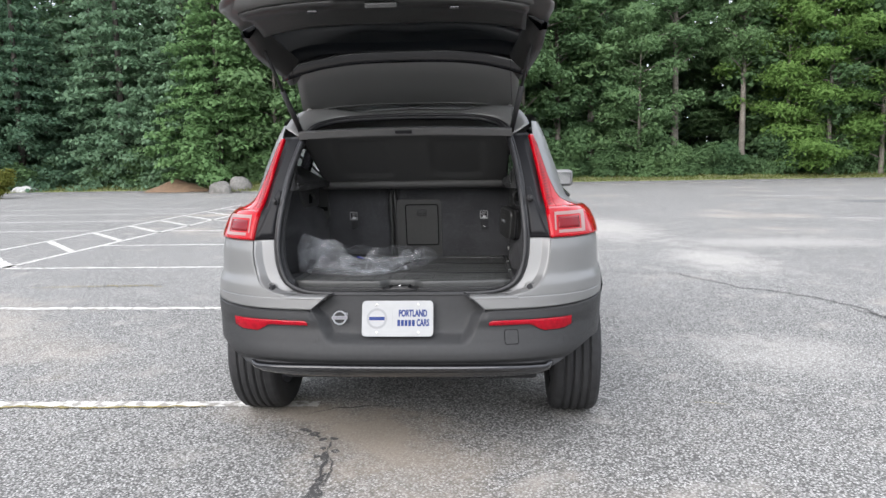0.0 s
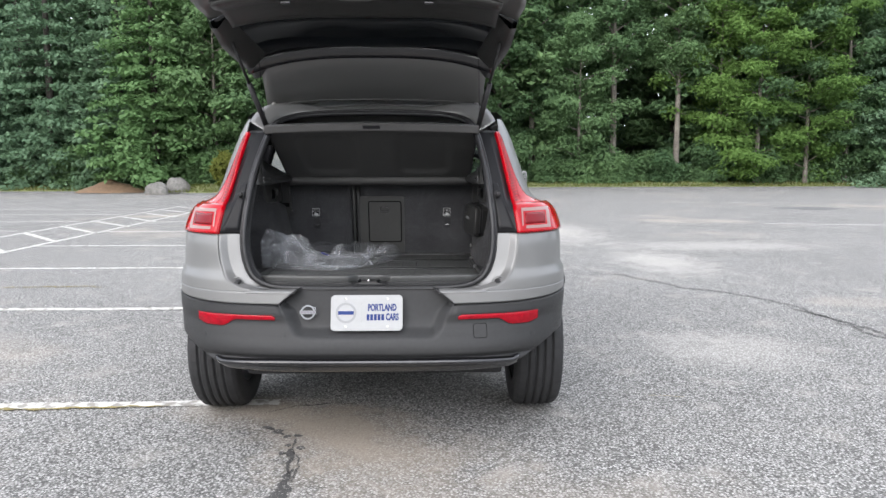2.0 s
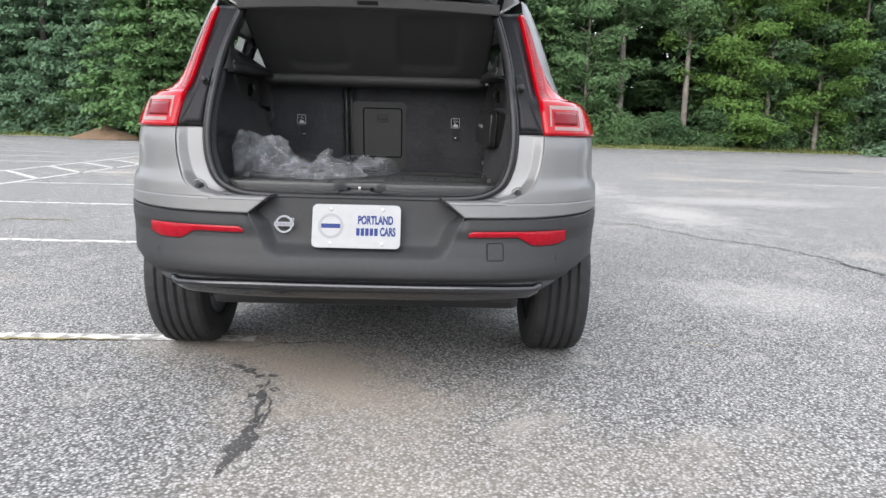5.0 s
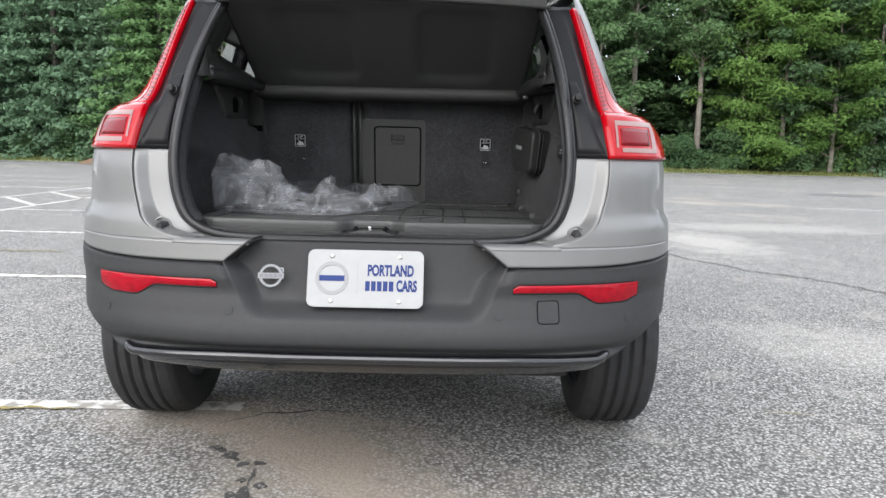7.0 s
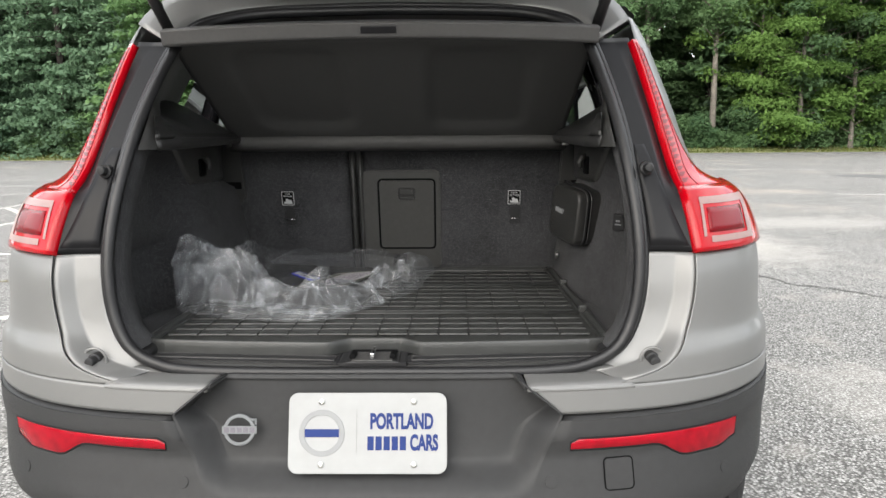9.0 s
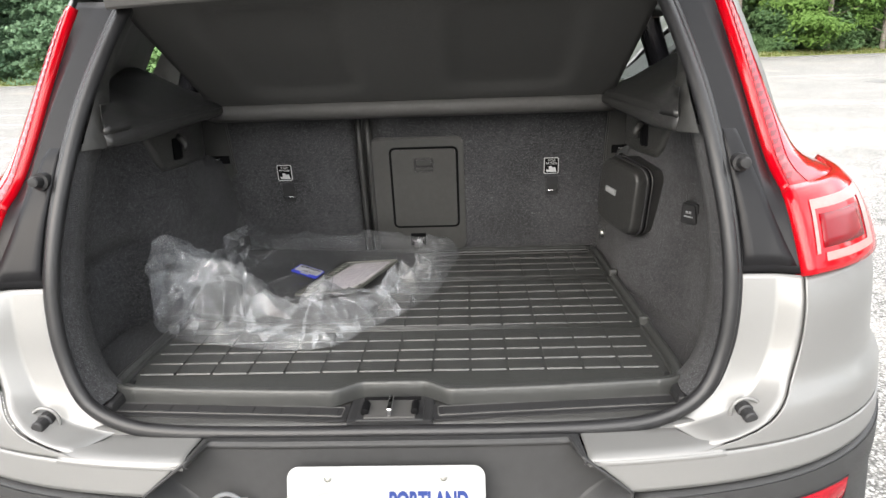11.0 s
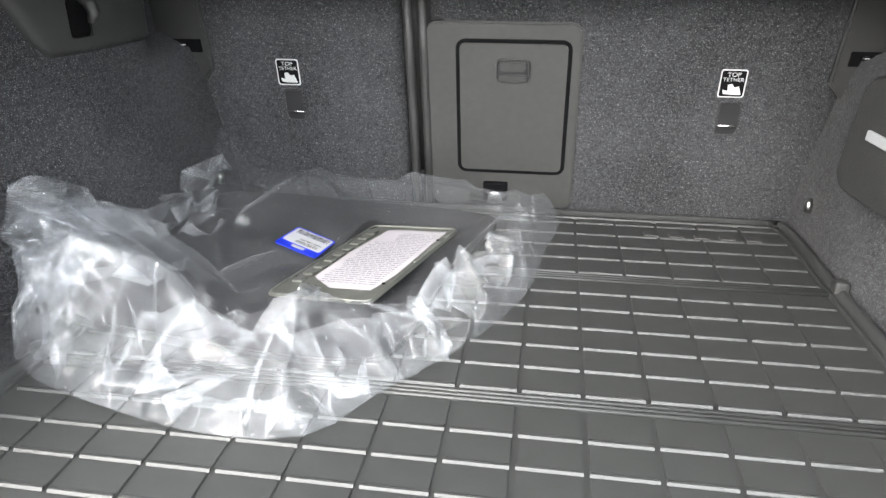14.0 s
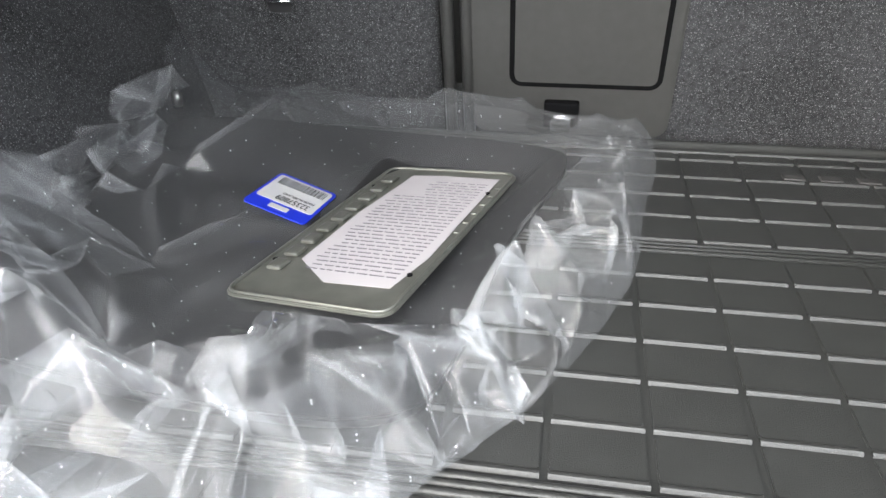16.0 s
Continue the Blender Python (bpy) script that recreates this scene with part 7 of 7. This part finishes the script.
kinds = {
    "a": broadleaf(1, 17, 3.6, 0.06, M_LEAF, M_BARK, 16000, 0.15),
    "b": broadleaf(2, 19, 4.0, 0.20, M_LEAF, M_BARK, 16000, 0.155),
    "c": broadleaf(3, 15, 3.8, 0.05, M_LEAFBRIGHT, M_BARK, 18500, 0.14),
    "d": broadleaf(4, 20, 2.8, 0.42, M_LEAF, M_BARK, 14000, 0.13),
    "e": conifer(5, 18, 3.8, M_NEEDLE, M_DARKBARK, 20000, 0.13),
    "f": conifer(6, 13, 3.0, M_NEEDLE, M_DARKBARK, 16000, 0.12),
    "g": broadleaf(7, 11, 2.8, 0.03, M_LEAF, M_BARK, 13000, 0.135),
    "x": broadleaf(8, 17, 3.8, 0.04, M_LEAF, M_DARKBARK, 5500, 0.235),
    "y": conifer(9, 18, 3.6, M_NEEDLE, M_DARKBARK, 5000, 0.26),
    "l": conifer(10, 16, 3.6, M_HEMLOCK, M_DARKBARK, 22000, 0.125, 0.08),
}
LABELS = {"a": "tall leafy broadleaf tree at the edge of the woods", "b": "tall broadleaf tree with a grey trunk", "c": "bright green maple at the edge of the lot", "d": "tall bare-trunked tree in the woods", "e": "tall dark conifer at the edge of the woods", "f": "dark young conifer at the edge of the woods", "g": "young leafy tree at the edge of the woods", "l": "bright layered hemlock behind a sand heap", "x": "leafy tree deep in the woods", "y": "dark conifer deep in the woods"}
for k, ob in kinds.items():
    tagged(ob, LABELS[k], "conifer" if k in "efyl" else "tree", "woods")
PLAN = "-33.0,40,e -28.5,39.5,e -25.0,42,f -22.5,40.5,e -19.6,42,e -18.2,40.2,f -15.6,38.6,l -12.4,39.2,g -11.0,40,a -8.3,38.6,g -6.0,41,a -3.2,41,b 0,44,a 2.6,47,b 5.2,49,a 7.6,49.6,d 10.4,46.6,g 13.3,48.6,d 17.7,48.0,d 20.6,47.6,c 22.6,46.0,c 23.6,47.2,a 26.0,46,c 29,46.5,a 32,46,e 36,47,a 11.6,60,f 15.2,58,e 9.4,63,e 13.4,66,f -36.5,45,y -39.5,46,x"
first = set()
for spec in PLAN.split():
    x, y, k = spec.split(",")
    m = pose(float(x), float(y), 0.05, 0, 0, rnd.uniform(0, 360))
    if k in first:
        t = copy_thing(kinds[k], m)
    else:
        first.add(k)
        kinds[k].matrix_basis = m
        t = kinds[k]
    q = rnd.uniform(0.9, 1.12)
    t.scale = (q, q, q * rnd.uniform(0.95, 1.08))
# second and third rows close the gaps between the stems
for j, (y0, n) in enumerate(((51.5, 26), (56.0, 24), (62.0, 22))):
    for i in range(n):
        x = -46 + 96 * (i + rnd.uniform(0.15, 0.85)) / n
        k = rnd.choice("xyyx" if x < -12 else "xxxy")
        if j == 0 and 8 < x < 18:
            continue
        t = copy_thing(kinds[k], pose(x, y0 + rnd.uniform(-1.6, 1.6) - (6 if x < -10 else 0), 0.05, 0, 0, rnd.uniform(0, 360)))
        q = rnd.uniform(0.95, 1.25)
        t.scale = (q, q, q)
bushes = {"h": tagged(bush(21, 1.5, 2.2, M_LEAF, 5000, 0.095), "leafy shrub under the trees", "bush", "undergrowth"), "i": tagged(bush(22, 1.2, 1.5, M_LEAF, 4500, 0.09), "bright green shrub under the trees", "bush", "undergrowth"), "j": tagged(bush(23, 1.0, 1.5, M_SHRUB, 3500, 0.09), "yellow-green clipped shrub beside the lot", "bush", "undergrowth")}
bushes["j"].matrix_basis = pose(-23.6, 30.0, 0)
copy_thing(bushes["j"], pose(-10.3, 34.3, 0.1, 0, 0, 90)).scale = (0.95, 0.95, 1.5)
firstb = set()
for i in range(44):
    x = -42 + 92 * (i + rnd.uniform(0.1, 0.9)) / 44
    if 8 < x < 18:
        continue
    t = copy_thing(kinds["x"], pose(x, (45 if x < -10 else 51) + rnd.uniform(-1, 6), 0.05, 0, 0, rnd.uniform(0, 360)))
    t.scale = (0.9, 0.9, rnd.uniform(0.4, 0.7))
for i in range(46):
    x = -33 + 66 * (i + rnd.uniform(0.1, 0.9)) / 46
    if x < -13 and rnd.random() < 0.6:
        continue
    y = (39.0 if x < -9 else 39.0 + 7.6 * ease(-9, 3, x)) + rnd.uniform(-0.3, 1.6)
    if -19.5 < x < -13.5:
        y += 1.5
    k = "i" if rnd.random() < 0.25 else "h"
    if k in firstb:
        t = copy_thing(bushes[k], pose(x, y, 0.05, 0, 0, rnd.uniform(0, 360)))
    else:
        firstb.add(k)
        t = bushes[k]
        t.matrix_basis = pose(x, y, 0.05)
    q = rnd.uniform(0.75, 1.35)
    t.scale = (q, q, q * rnd.uniform(0.8, 1.3))

# unseen trees added round the rest of the lot, to darken horizon reflections
for i in range(44):
    a = radians(150 + 240 * (i + rnd.uniform(0.1, 0.9)) / 44)
    d = rnd.uniform(86, 104)
    t = copy_thing(kinds[rnd.choice("xxy")], pose(d * math.cos(a), 4 + d * math.sin(a), 0.05, 0, 0, rnd.uniform(0, 360)))
    q = rnd.uniform(0.9, 1.2)
    t.scale = (2.0 * q, 2.0 * q, q)

# sand heap, boulders, a pale car far off
rows = []
for j in range(15):
    t = j / 14
    rows.append([(-17.4 + 1.75 * t * math.cos(a) * (1 + 0.12 * math.sin(2 * a + 1)), 36.6 + 1.3 * t * math.sin(a), max(0.0, 0.02 + 0.72 * (1 - t) ** 0.9 * (1 + 0.12 * noise.noise((math.cos(a), math.sin(a), t * 3))) + 0.03 * noise.noise((9 * t * math.cos(a), 9 * t * math.sin(a), 2)))) for a in [2 * math.pi * k / 40 for k in range(40)]])
tagged(part("sand_mound", grid(rows, closed=True), M_SANDPILE, smooth=True), "low heap of brown sand at the lot's edge", "sand heap")


def boulder(x, y, w, d, h, seed, mat=M_ROCK, label="grey granite boulder on the grass verge"):
    bm = bmesh.new()
    bmesh.ops.create_icosphere(bm, subdivisions=4, radius=1)
    for v in bm.verts:
        n = 1 + 0.28 * noise.noise(v.co * 1.3 + Vector((seed, 0, 0))) + 0.08 * noise.noise(v.co * 5 + Vector((seed, 2, 0)))
        v.co = Vector((v.co.x * w * n, v.co.y * d * n, max(-0.3 * h, v.co.z * h * n)))
    moved(bm, Matrix.Translation((x, y, 0.22 * h)))
    return tagged(part("boulder", bm, mat, smooth=True), label, "boulder", "boulders")


boulder(-13.7, 33.4, 0.62, 0.5, 0.52, 3)
boulder(-13.1, 34.6, 0.68, 0.5, 0.66, 8)
boulder(-26.9, 37.0, 0.75, 0.5, 0.36, 5, M_PALEROCK, "pale low boulder beside the dark woods")

# tufts of grass along the verge
r = np.random.RandomState(5)
n = 16000
gx = r.uniform(-30, 36, n)
gd = 0.35 + r.rand(n) ** 1.3 * 4.0
gy = np.array([edge_y(v) for v in gx]) + gd
hh = 0.05 + 0.13 * r.rand(n)
ang = r.uniform(0, 6.28, n)
dx, dy = 0.02 * np.cos(ang), 0.02 * np.sin(ang)
v = np.stack([np.stack([gx - dx, gy - dy, np.interp(gd, (0.2, 1.2, 2.6, 4.5), (0.08, 0.16, 0.30, 0.45))], 1), np.stack([gx + dx, gy + dy, np.interp(gd, (0.2, 1.2, 2.6, 4.5), (0.08, 0.16, 0.30, 0.45))], 1), np.stack([gx + r.normal(size=n) * 0.05, gy + r.normal(size=n) * 0.05, np.interp(gd, (0.2, 1.2, 2.6, 4.5), (0.08, 0.16, 0.30, 0.45)) + hh], 1)], 1).reshape(-1, 3)
me = bpy.data.meshes.new("grass")
me.from_pydata(v.tolist(), [], np.arange(3 * n).reshape(-1, 3).tolist())
me.materials.append(M_GRASS)
tagged(new("grass", me), "short grass on the verge", "grass", kind="stuff")
